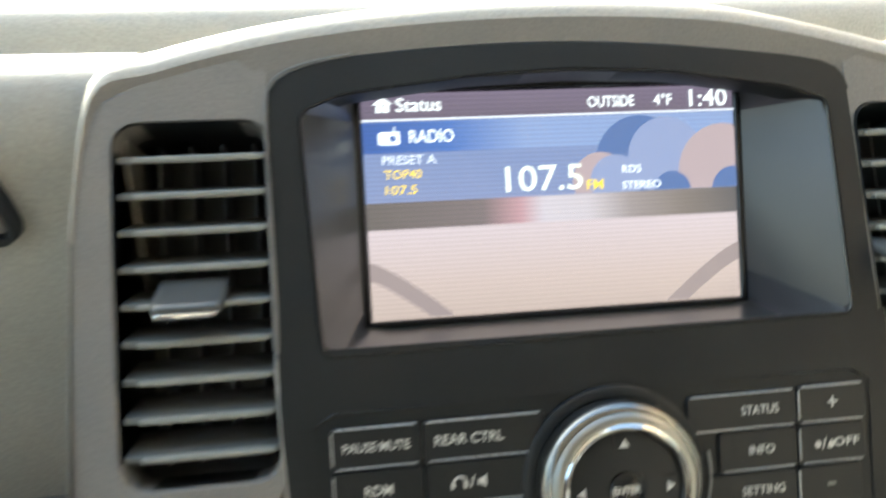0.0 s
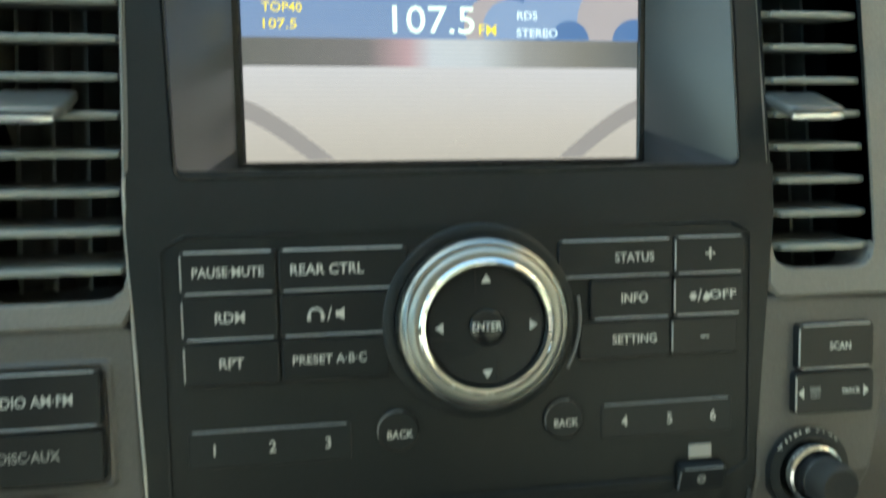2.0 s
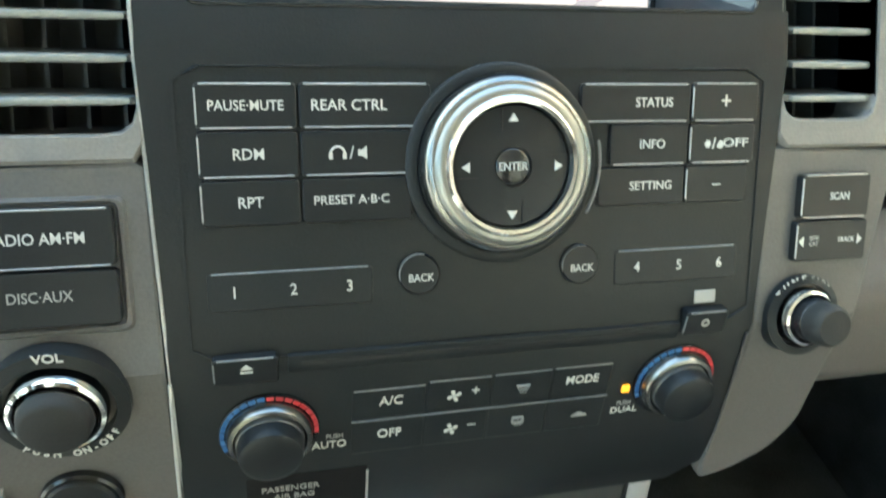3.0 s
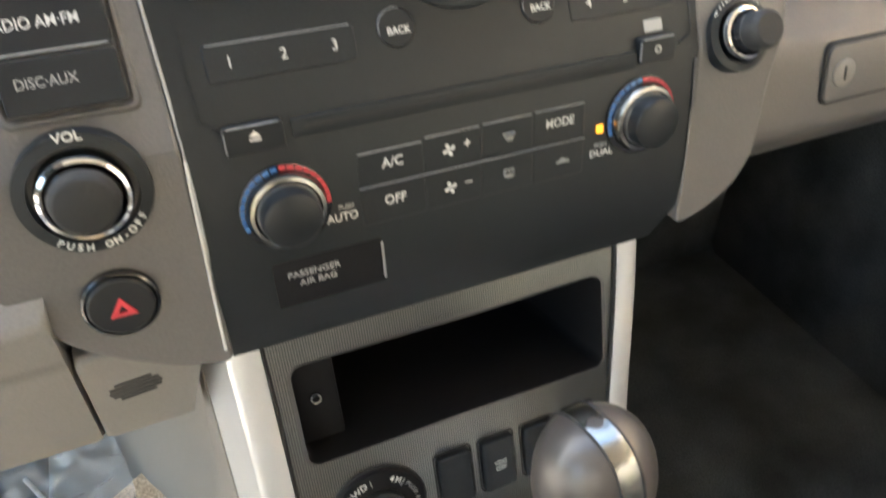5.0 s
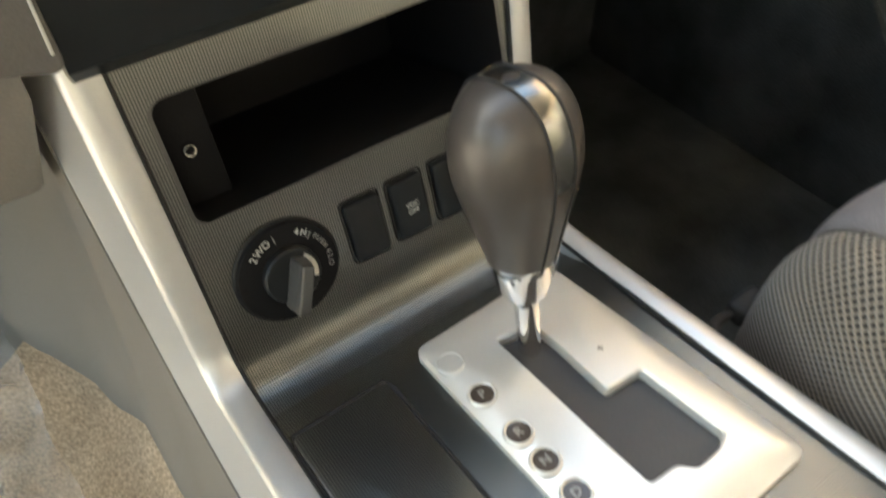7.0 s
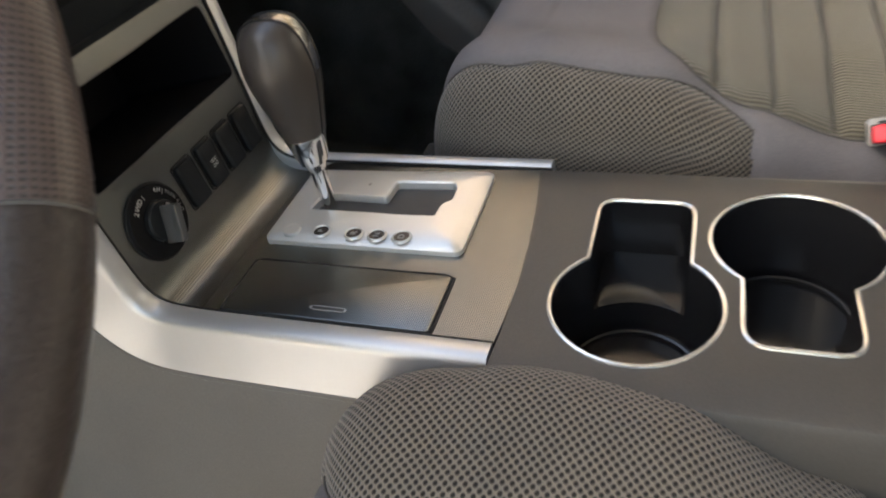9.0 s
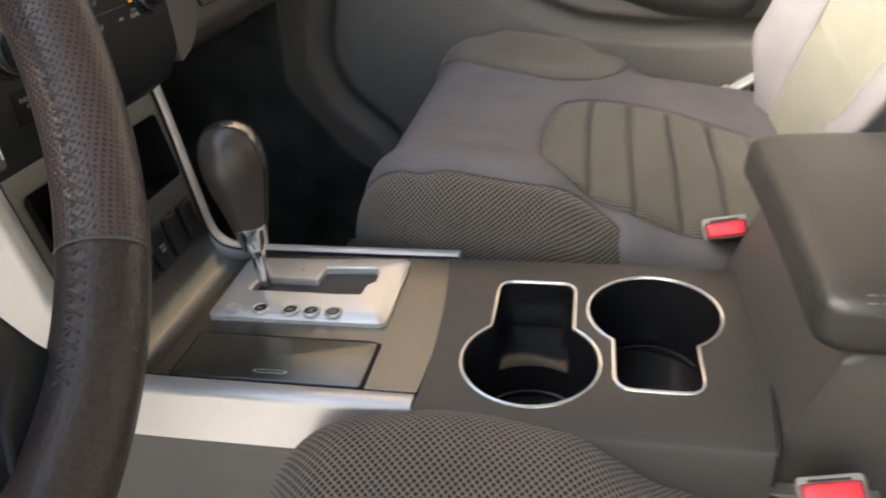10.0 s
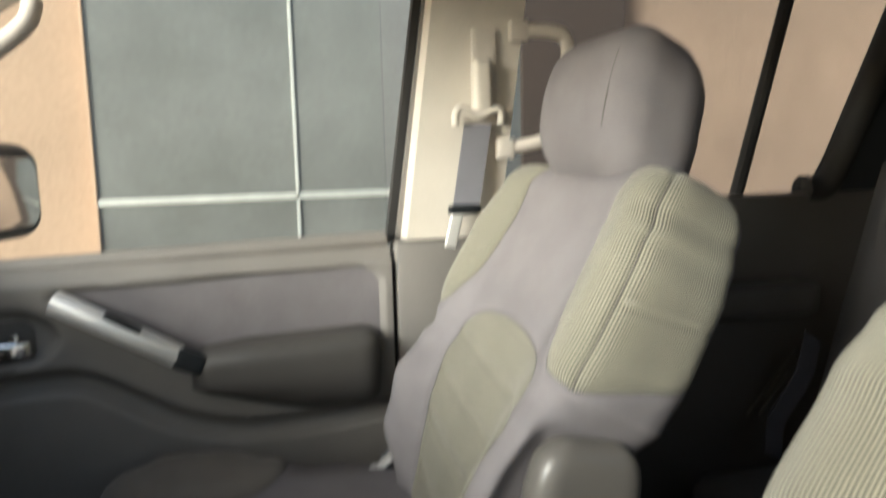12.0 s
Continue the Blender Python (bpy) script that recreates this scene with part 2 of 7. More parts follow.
PILLAR = mat("beige_trim", (0.52, 0.49, 0.43), 0.6, 0, 0.06, 900, 0.2, 0.05)
LINER = mat("headliner_cloth", (0.5, 0.47, 0.42), 0.95, 0, 0.12, 900, 0.4, 0.05)
BELT = mat("seat_belt_webbing", (0.16, 0.16, 0.18), 0.7, 0, 0.2, 1200, 0.5, 0.08)
WEAVE = weave_metal("woven_metal_film", (0.222, 0.228, 0.218), 0.00125, 0.28)
RIM = mat("bright_rim", (0.8, 0.8, 0.78), 0.25, 0.8, 0, 300, 0, 0.05)
BUCKLE_FACE = mat("worn_grey_plastic", (0.25, 0.243, 0.23), 0.4, 0.2, 0.08, 900, 0.1, 0.1)
SMOKED = mat("smoked_chrome", (0.24, 0.24, 0.23), 0.24, 1.0, 0, 300, 0, 0.1)
# Near black: the cubby's inner shade is put into this colour.
CAVITY = mat("cubby_plastic", (0.006, 0.006, 0.007), 0.6, 0, 0.1, 900, 0.2, 0.2, 0.15)
WINDOW = mat("smoky_window_plastic", (0.075, 0.062, 0.055), 0.16, 0, 0.05, 400, 0, 0.2)
SLOT_GREY = mat("dark_grey_plastic", (0.042, 0.042, 0.044), 0.5, 0, 0.08, 900, 0.1, 0.12)
GUNMETAL = mat("dark_metal_paint", (0.13, 0.13, 0.128), 0.32, 0.6, 0.05, 900, 0.05, 0.1)
THREAD = mat("dark_thread", (0.035, 0.028, 0.026), 0.6, 0, 0.1, 800, 0, 0.1)
ARM_THREAD = mat("armrest_thread", (0.085, 0.080, 0.075), 0.7, 0, 0.1, 800, 0, 0.1)
STITCH = mat("stitching", (0.09, 0.085, 0.078), 0.8, 0, 0.1, 800, 0, 0.1)

# ---- building tools ----


def frame_of(origin, lean):
    """A panel's frame: u to the right, v up along the panel, w out of it; lean is how far its top leans forward."""
    a = radians(lean)
    u, v, w = Vector((1, 0, 0)), Vector((0, math.sin(a), math.cos(a))), Vector((0, -math.cos(a), math.sin(a)))
    m = Matrix((u, v, w)).transposed().to_4x4()
    m.translation = origin
    return m


FA = frame_of((0, 0.183, 0.989), 35.6)
FB = frame_of((0, 0.125, 0.900), 28)
FC = frame_of((0, 0.093, 0.800), 8)
FD = frame_of((0, 0.0917, 0.677), 16.8)
FS = frame_of((0, 0.2145, 0.9805), 27.4)
FE = frame_of((0, -0.05, 0.6122), 90 + math.degrees(math.atan(0.1)))


def thing(name, label, category, m=None, group="", kind=""):
    ob = new(name)
    ob.empty_display_size = 0.02
    ob.matrix_world = m or Matrix()
    return tagged(ob, label, category, group, kind)


def part(name, bm, material, parent, label="", m=None, smooth=40, uv=True, lay_by=None):
    """Links a bmesh as one mesh under a thing or part. m: the frame of its coordinates, if not the parent's own."""
    bmesh.ops.recalc_face_normals(bm, faces=bm.faces)
    if uv:
        lay = bm.loops.layers.uv.verify()
        for f in bm.faces:
            n = f.normal
            ax = max(range(3), key=lambda i: abs(n[i]))
            i, j = ((1, 2), (0, 2), (0, 1))[ax]
            for lp in f.loops:
                lp[lay].uv = lay_by(lp.vert.co) if lay_by else (lp.vert.co[i], lp.vert.co[j])
    if m is not None:
        base = parent.matrix_world if parent.parent is None else world_of(parent)
        bm.transform(base.inverted() @ m)
    me = bpy.data.meshes.new(name)
    if smooth:
        for f in bm.faces:
            f.smooth = True
        for e in bm.edges:
            e.smooth = len(e.link_faces) == 2 and e.calc_face_angle(0) < radians(smooth)
    bm.to_mesh(me)
    bm.free()
    me.materials.append(material)
    ob = new(name, me)
    ob.parent = parent
    if label:
        ob["label"] = label
    return ob


def world_of(ob):
    m = ob.matrix_basis.copy()
    while ob.parent:
        ob = ob.parent
        m = ob.matrix_basis @ m
    return m


def solid(name, bm, material, label, category, kind="", m=None, smooth=40):
    """A thing that is one mesh."""
    if m is not None:
        bm.transform(m)
    bmesh.ops.recalc_face_normals(bm, faces=bm.faces)
    me = bpy.data.meshes.new(name)
    for f in bm.faces:
        f.smooth = True
    for e in bm.edges:
        e.smooth = len(e.link_faces) == 2 and e.calc_face_angle(0) < radians(smooth)
    bm.to_mesh(me)
    bm.free()
    me.materials.append(material)
    return tagged(new(name, me), label, category, "", kind)


def box(x0, x1, y0, y1, z0, z1, bev=0.0, seg=2):
    bm = bmesh.new()
    bmesh.ops.create_cube(bm, size=1)
    for v in bm.verts:
        v.co = ((x0 + x1) / 2 + v.co.x * (x1 - x0), (y0 + y1) / 2 + v.co.y * (y1 - y0), (z0 + z1) / 2 + v.co.z * (z1 - z0))
    if bev:
        bmesh.ops.bevel(bm, geom=bm.edges[:], offset=bev, segments=seg, profile=0.6, affect="EDGES")
    return bm


def rrect(x0, x1, y0, y1, r, n=6):
    """Outline of a rounded rectangle, counter-clockwise."""
    out = []
    for cx, cy, a in ((x1 - r, y1 - r, 0), (x0 + r, y1 - r, 90), (x0 + r, y0 + r, 180), (x1 - r, y0 + r, 270)):
        for k in range(n + 1):
            t = radians(a + 90 * k / n)
            out.append((cx + r * math.cos(t), cy + r * math.sin(t)))
    return out


def soften(pts, r, n=4):
    """Rounds the corners of an outline by r."""
    out = []
    for i, p in enumerate(pts):
        p, a, b = Vector(p), Vector(pts[i - 1]), Vector(pts[(i + 1) % len(pts)])
        da, db = a - p, b - p
        k = min(r, da.length * 0.45, db.length * 0.45)
        s, e = p + da.normalized() * k, p + db.normalized() * k
        for j in range(n + 1):
            t = j / n
            out.append(tuple((1 - t) ** 2 * s + 2 * t * (1 - t) * p + t * t * e))
    return out


def prism(outline, w0, w1, bev=0.0, seg=2):
    """An outline in u, v drawn out from w0 to w1, its front edge rounded by bev."""
    bm = bmesh.new()
    rings = [[bm.verts.new((x, y, w0)) for x, y in outline]]
    if bev:
        c = Vector((sum(p[0] for p in outline), sum(p[1] for p in outline))) / len(outline)
        for k in range(seg + 1):
            t = k / seg * math.pi / 2
            ins = bev * (1 - math.cos(t))
            rings.append([bm.verts.new((*q, w1 - bev + bev * math.sin(t))) for q in inset(outline, ins)])
    else:
        rings.append([bm.verts.new((x, y, w1)) for x, y in outline])
    n = len(outline)
    for a, b in zip(rings, rings[1:]):
        for i in range(n):
            bm.faces.new((a[i], a[(i + 1) % n], b[(i + 1) % n], b[i]))
    bm.faces.new(rings[-1])
    bm.faces.new(rings[0][::-1])
    return bm


def inset(outline, d):
    """The outline moved inwards by d."""
    if not d:
        return [tuple(p) for p in outline]
    n, out = len(outline), []
    area = sum(outline[i - 1][0] * outline[i][1] - outline[i][0] * outline[i - 1][1] for i in range(n))
    s = 1 if area > 0 else -1
    for i in range(n):
        a, b = Vector(outline[i - 1]), Vector(outline[(i + 1) % n])
        t = (b - a).normalized()
        out.append((outline[i][0] - s * t.y * d, outline[i][1] + s * t.x * d))
    return out


def sample_ring(poly, centre, n):
    """n points of the outline, at even angles round centre."""
    out = []
    for k in range(n):
        a = 2 * math.pi * k / n
        d = Vector((math.cos(a), math.sin(a)))
        best = None
        for i in range(len(poly)):
            p, q = Vector(poly[i - 1]) - centre, Vector(poly[i]) - centre
            e = q - p
            det = d.x * -e.y + d.y * e.x
            if abs(det) < 1e-12:
                continue
            t = (p.x * -e.y + p.y * e.x) / det
            s = (d.x * p.y - d.y * p.x) / det
            if t > 0 and -1e-6 <= s <= 1 + 1e-6 and (best is None or t > best):
                best = t
        out.append(tuple(centre + d * (best or 0)))
    return out


def loft(rings, closed=True, cap=False):
    """Skins a list of rings of 3D points of equal count."""
    bm = bmesh.new()
    vs = [[bm.verts.new(p) for p in r] for r in rings]
    n = len(rings[0])
    for a, b in zip(vs, vs[1:]):
        for i in range(n if closed else n - 1):
            j = (i + 1) % n
            try:
                bm.faces.new((a[i], a[j], b[j], b[i]))
            except ValueError:
                pass
    if cap:
        bm.faces.new(vs[0][::-1])
        bm.faces.new(vs[-1])
    return bm


def plate_with_hole(outer, hole, w, thick, n=96):
    """A flat plate in u, v with one hole; its front lies at w."""
    c = Vector((sum(p[0] for p in hole) / len(hole), sum(p[1] for p in hole) / len(hole)))
    o, h = sample_ring(outer, c, n), sample_ring(hole, c, n)
    b = 0.0012
    oi, ho = [tuple(Vector(p).lerp(c, b / max((Vector(p) - c).length, 0.01))) for p in o], [tuple(c + (Vector(p) - c) * (1 + b / max((Vector(p) - c).length, 0.01))) for p in h]
    rings = [[(*p, w - thick) for p in o], [(*p, w - b) for p in o], [(*p, w) for p in oi], [(*p, w) for p in ho], [(*p, w - b) for p in h], [(*p, w - thick) for p in h]]
    return loft(rings)


def turned(profile, n=40, cap=True):
    """A body turned about the w axis: profile of (radius, w)."""
    rings = []
    for r, w in profile:
        rings.append([(max(r, 1e-5) * math.cos(2 * math.pi * k / n), max(r, 1e-5) * math.sin(2 * math.pi * k / n), w) for k in range(n)])
    return loft(rings, cap=cap)


def rbox(half, r, n=10, deform=None, centre=(0, 0, 0)):
    """A box with rounded edges and n faces a side, bent by deform."""
    bm = bmesh.new()
    bmesh.ops.create_cube(bm, size=2)
    bmesh.ops.subdivide_edges(bm, edges=bm.edges[:], cuts=n, use_grid_fill=True)
    h = Vector(half)
    for v in bm.verts:
        # crowd the grid towards the edges so that the rounding is smooth
        p = Vector([math.copysign(abs(c) ** 0.75, c) * h[i] for i, c in enumerate(v.co)])
        q = Vector([max(-h[i] + r, min(h[i] - r, p[i])) for i in range(3)])
        d = p - q
        if d.length > 1e-9:
            p = q + d.normalized() * r
        if deform:
            p = Vector(deform(p))
        v.co = p + Vector(centre)
    return bm


def tube(points, r, n=10, closed=False, cap=True, flat=1.0):
    """A round bar along points; r may be a list."""
    pts = [Vector(p) for p in points]
    m = len(pts)
    rs = r if isinstance(r, (list, tuple)) else [r] * m
    rings, up = [], None
    for i, p in enumerate(pts):
        a, b = (pts[i - 1], pts[(i + 1) % m]) if closed else (pts[max(i - 1, 0)], pts[min(i + 1, m - 1)])
        t = (b - a).normalized()
        if up is None:
            up = Vector((0, 0, 1)) if abs(t.z) < 0.9 else Vector((1, 0, 0))
        s = t.cross(up).normalized()
        up = s.cross(t).normalized()
        rings.append([p + (s * math.cos(2 * math.pi * k / n) + up * math.sin(2 * math.pi * k / n) * flat) * rs[i] for k in range(n)])
    if closed:
        rings.append(rings[0])
        bm = loft(rings)
        bmesh.ops.remove_doubles(bm, verts=bm.verts[:], dist=1e-6)
        return bm
    return loft(rings, cap=cap)


def curve_pts(pts, n=8, closed=False):
    """A smooth line through points."""
    p = [Vector(q) for q in pts]
    m, out = len(p), []
    for i in range(m if closed else m - 1):
        a, b, c, d = (p[(i - 1) % m], p[i], p[(i + 1) % m], p[(i + 2) % m]) if closed else (p[max(i - 1, 0)], p[i], p[i + 1], p[min(i + 2, m - 1)])
        for k in range(n):
            t = k / n
            out.append(0.5 * ((2 * b) + (c - a) * t + (2 * a - 5 * b + 4 * c - d) * t * t + (3 * b - a - 3 * c + d) * t ** 3))
    if not closed:
        out.append(p[-1])
    return out


def join(*bms):
    """Several bmeshes of one part as one."""
    out = bmesh.new()
    for b in bms:
        me = bpy.data.meshes.new("tmp")
        b.to_mesh(me)
        b.free()
        out.from_mesh(me)
        bpy.data.meshes.remove(me)
    return out


def moved(bm, m):
    bm.transform(m)
    return bm


def at(x, y, z=0.0, turn=0.0):
    return pose(x, y, z, 0, 0, turn)


def words(text, size, bold=0.0, wide=1.0, width=0.0):
    """Raised flat lettering about the origin, size high, in u and v."""
    cu = bpy.data.curves.new("tmp", "FONT")
    cu.body = text
    cu.size = size * 1.42
    cu.align_x, cu.align_y = "CENTER", "CENTER"
    cu.offset = bold
    cu.extrude = 0.00012
    cu.resolution_u = 3
    tmp = bpy.data.objects.new("tmp", cu)
    me = bpy.data.meshes.new_from_object(tmp)
    bm = bmesh.new()
    bm.from_mesh(me)
    bpy.data.objects.remove(tmp)
    bpy.data.curves.remove(cu)
    bpy.data.meshes.remove(me)
    if width:
        x0, x1 = min(v.co.x for v in bm.verts), max(v.co.x for v in bm.verts)
        wide = width / (x1 - x0)
        for v in bm.verts:
            v.co.x -= (x0 + x1) / 2
    for v in bm.verts:
        v.co.x *= wide
    return bm


def arc_words(text, size, radius, mid, spread, bold=0.0):
    """Letters set round an arc; mid is the middle's angle in degrees, letters read clockwise over the top or, with spread below 0, under the bottom."""
    out = []
    n = len(text)
    for i, ch in enumerate(text):
        if ch == " ":
            continue
        k = (i - (n - 1) / 2) / max(n - 1, 1)
        a = mid - k * spread
        b = words(ch, size, bold)
        out.append(moved(b, at(radius * math.cos(radians(a)), radius * math.sin(radians(a)), 0, a - 90 if spread > 0 else a + 90)))
    return join(*out)

# ---- dashboard and centre stack ----
FV = frame_of((0, 0.166, 0.965), 34)


def slab(prof, x0, x1, bev=0.0):
    """A solid with the closed side outline (y, z), from x0 to x1."""
    bm = bmesh.new()
    rows = [[bm.verts.new((x, y, z)) for y, z in prof] for x in (x0, x1)]
    n = len(prof)
    side = []
    for i in range(n):
        side.append(bm.faces.new((rows[0][i], rows[0][(i + 1) % n], rows[1][(i + 1) % n], rows[1][i])))
    bm.faces.new(rows[0][::-1])
    bm.faces.new(rows[1])
    if bev:
        es = [e for e in bm.edges if all(len(v.link_edges) == 3 for v in e.verts) and (abs(e.verts[0].co.x - e.verts[1].co.x) < 1e-9)]
        bmesh.ops.bevel(bm, geom=es, offset=bev, segments=3, profile=0.5, affect="EDGES")
    return bm


dash = thing("dashboard", "taupe grained plastic dashboard with a rounded centre hood", "dashboard", pose(0, 0.3, 0.9))
# upper pad, each side of the hood
PAD = [(0.205, 0.955), (0.210, 1.015), (0.222, 1.034), (0.250, 1.037), (0.275, 1.010), (0.352, 1.000), (0.362, 1.027), (0.40, 1.034), (0.80, 1.055), (0.80, 0.70), (0.45, 0.70), (0.24, 0.72), (0.225, 0.80)]
for x0, x1 in ((-0.74, -0.160), (0.157, 0.74)):
    part("pad", slab(soften(PAD, 0.012), x0, x1), DASH, dash, m=Matrix())
part("pad_middle", slab(soften([(0.30, 0.94), (0.30, 1.000), (0.352, 1.000), (0.362, 1.027), (0.40, 1.034), (0.80, 1.055), (0.80, 0.70), (0.31, 0.70)], 0.012), -0.160, 0.157), DASH, dash, m=Matrix())
# hood over the display: a thick arch
ARCH_O = [(-0.178, -0.10), (-0.176, 0.0), (-0.169, 0.0475), (-0.148, 0.0565), (-0.114, 0.0650), (-0.08, 0.0703), (-0.043, 0.0735), (0.0, 0.0748), (0.043, 0.0735), (0.073, 0.0703), (0.115, 0.061), (0.151, 0.049), (0.168, 0.03), (0.172, 0.0), (0.172, -0.10)]
FACE_O = [(-0.1115, -0.048), (-0.1115, 0.038), (-0.1105, 0.0490), (-0.1065, 0.0545), (-0.0985, 0.0582), (-0.087, 0.0608), (-0.0728, 0.0628), (-0.0368, 0.0655), (0.0, 0.0662), (0.0397, 0.0642), (0.08, 0.0600), (0.0985, 0.0572), (0.1075, 0.0545), (0.1122, 0.048), (0.1135, 0.036), (0.1135, -0.048)]


ARCH_S = [tuple(p)[:2] for p in curve_pts([(x, y, 0) for x, y in ARCH_O[1:-1]], 5)]


def hood():
    o = [Vector(p) for p in ARCH_O[:1] + ARCH_S + ARCH_O[-1:]]
    rings = []
    steps = ((0.0, 0.0, 0.0), (0.004, -0.0005, 0.0015), (0.012, -0.004, 0.0035), (0.022, -0.014, 0.006), (0.030, -0.04, 0.004), (0.036, -0.10, -0.022), (0.040, -0.16, -0.07))
    out = []
    for grow, w, lift in steps:
        ring = []
        for p in o:
            k = max(0.0, min(1.0, (p.y + 0.1) / 0.1))
            ring.append((p.x * (1 + grow * 0.6), p.y + grow * 0.35 * k + lift * k, w + 0.001))
        out.append(ring)
    return loft(out, closed=False)


part("hood", hood(), DASH, dash, m=FA, smooth=60)
stack = thing("centre_stack", "black centre stack with display, keys and climate knobs", "centre stack", pose(0, 0.09, 0.74))
# grey frame round the black face and the vents
LV = rrect(-0.1625, -0.1115, -0.053, 0.068, 0.008)
RV = rrect(0.1120, 0.1535, -0.051, 0.067, 0.008)


def surround(side, hole):
    s = -1 if side < 0 else 1
    top = [(s * 0.1105, 0.0950), (s * 0.125, 0.0918), (s * 0.14, 0.0882), (s * 0.152, 0.0840), (s * 0.168, 0.0760)]
    outer = [(s * 0.1105, -0.062), (s * 0.178, -0.062), (s * 0.177, 0.04)] + top[::-1]
    bm = plate_with_hole(soften(outer, 0.004), hole, 0.0006, 0.02)
    for v in bm.verts:
        v.co.z -= 0.03 * max(0.0, v.co.y + 0.01)
    return bm


for side, hole in ((-1, LV), (1, RV)):
    part("vent_surround", surround(side, hole), TAUPE, stack, m=FV)


def arch_band():
    """The grey band between the black face and the hood's edge."""
    a = [(x, y, 0.001) for x, y in ARCH_S]
    inner = []
    for x, y in ARCH_S:
        if abs(x) > 0.118:
            inner.append((x * 0.985, y - 0.007, -0.002))
            continue
        xi = max(-0.1125, min(0.1125, x * 0.96))
        # height of the face's outline at xi
        top = 0.03
        for p, q in zip(FACE_O[1:-1], FACE_O[2:-1]):
            if p[0] <= xi <= q[0]:
                top = p[1] + (q[1] - p[1]) * (xi - p[0]) / max(q[0] - p[0], 1e-6)
        inner.append((xi, min(top, y), -0.001))
    return loft([a, inner], closed=False)


part("arch", arch_band(), TAUPE, stack, m=FA, smooth=60)

OPEN = [(-0.0962, -0.0447), (0.1003, -0.0428), (0.1015, 0.0405), (0.085, 0.0462), (0.04, 0.053), (0.0, 0.0545), (-0.04, 0.053), (-0.085, 0.0475), (-0.1, 0.0415)]
FACE_S = FACE_O[:1] + [tuple(p)[:2] for p in curve_pts([(x, y, 0) for x, y in FACE_O[1:-1]], 5)] + FACE_O[-1:]
face = part("face_plate", plate_with_hole(FACE_S, soften(OPEN, 0.004), 0.0, 0.012, 160), BLACK, stack, m=FA)
# highlight on the face's left rim, laid on as a pale tube
part("face_rim", tube([(x - 0.0003, y + 0.0002, 0.0006) for x, y in FACE_S if x < -0.08], 0.0005, 6), EDGE_DIM, stack, "painted highlight on the moulded face edge", FA)
part("opening_rim", tube([(x, y, 0.0001) for x, y in soften(OPEN, 0.004)], 0.0006, 6, closed=True), BLACK_GLOSS, stack, "glossy black edge of the display opening", FA)
# lower face in three bends
LOW = [(0.1585, 0.955), (0.1466, 0.9406), (0.1006, 0.854), (0.093, 0.80), (0.0912, 0.778), (0.097, 0.757), (0.112, 0.744)]
HALF_L = [-0.1115, -0.1112, -0.1085, -0.1095, -0.1098, -0.109, -0.1065]
HALF_R = [0.1135, 0.1118, 0.1055, 0.1065, 0.1055, 0.098, 0.085]
rows = []
for (y, z), l, r in zip(LOW, HALF_L, HALF_R):
    rows.append([(l, y + 0.02, z), (l, y + 0.0015, z)] + [(l + (r - l) * k / 8, y, z) for k in range(9)] + [(r, y + 0.0015, z), (r, y + 0.02, z)])
part("lower_face", loft(rows, closed=False), BLACK, stack, m=Matrix(), smooth=30)
# left edge highlight of the lower face, put in as a pale tube
part("face_edge", tube(curve_pts([(l - 0.0003, y + 0.0012, z) for (y, z), l in zip(LOW, HALF_L)], 5), 0.0006, 6), EDGE, stack, "painted highlight along the black face edge", Matrix())


def reveal():
    """The tunnel from the opening to the display."""
    c = Vector((0, 0))
    o = sample_ring(OPEN, c, 96)
    scr = rrect(-0.0805, 0.0805, -0.0475, 0.0475, 0.0015)
    i = sample_ring(scr, c, 96)
    inv = FA.inverted() @ FS
    return loft([[(x, y, -0.001) for x, y in o], [tuple(inv @ Vector((x, y, 0.001))) for x, y in i]])


REVEAL = mat("satin_black_plastic", (0.030, 0.031, 0.033), 0.36, 0, 0.03, 1200, 0.0, 0.06, 0.5, 0.6)
REVEAL.node_tree.nodes["Principled BSDF"].inputs["Coat Roughness"].default_value = 0.22
part("display_reveal", reveal(), REVEAL, stack, "glossy black sloping display surround", FA, smooth=25)

# vents


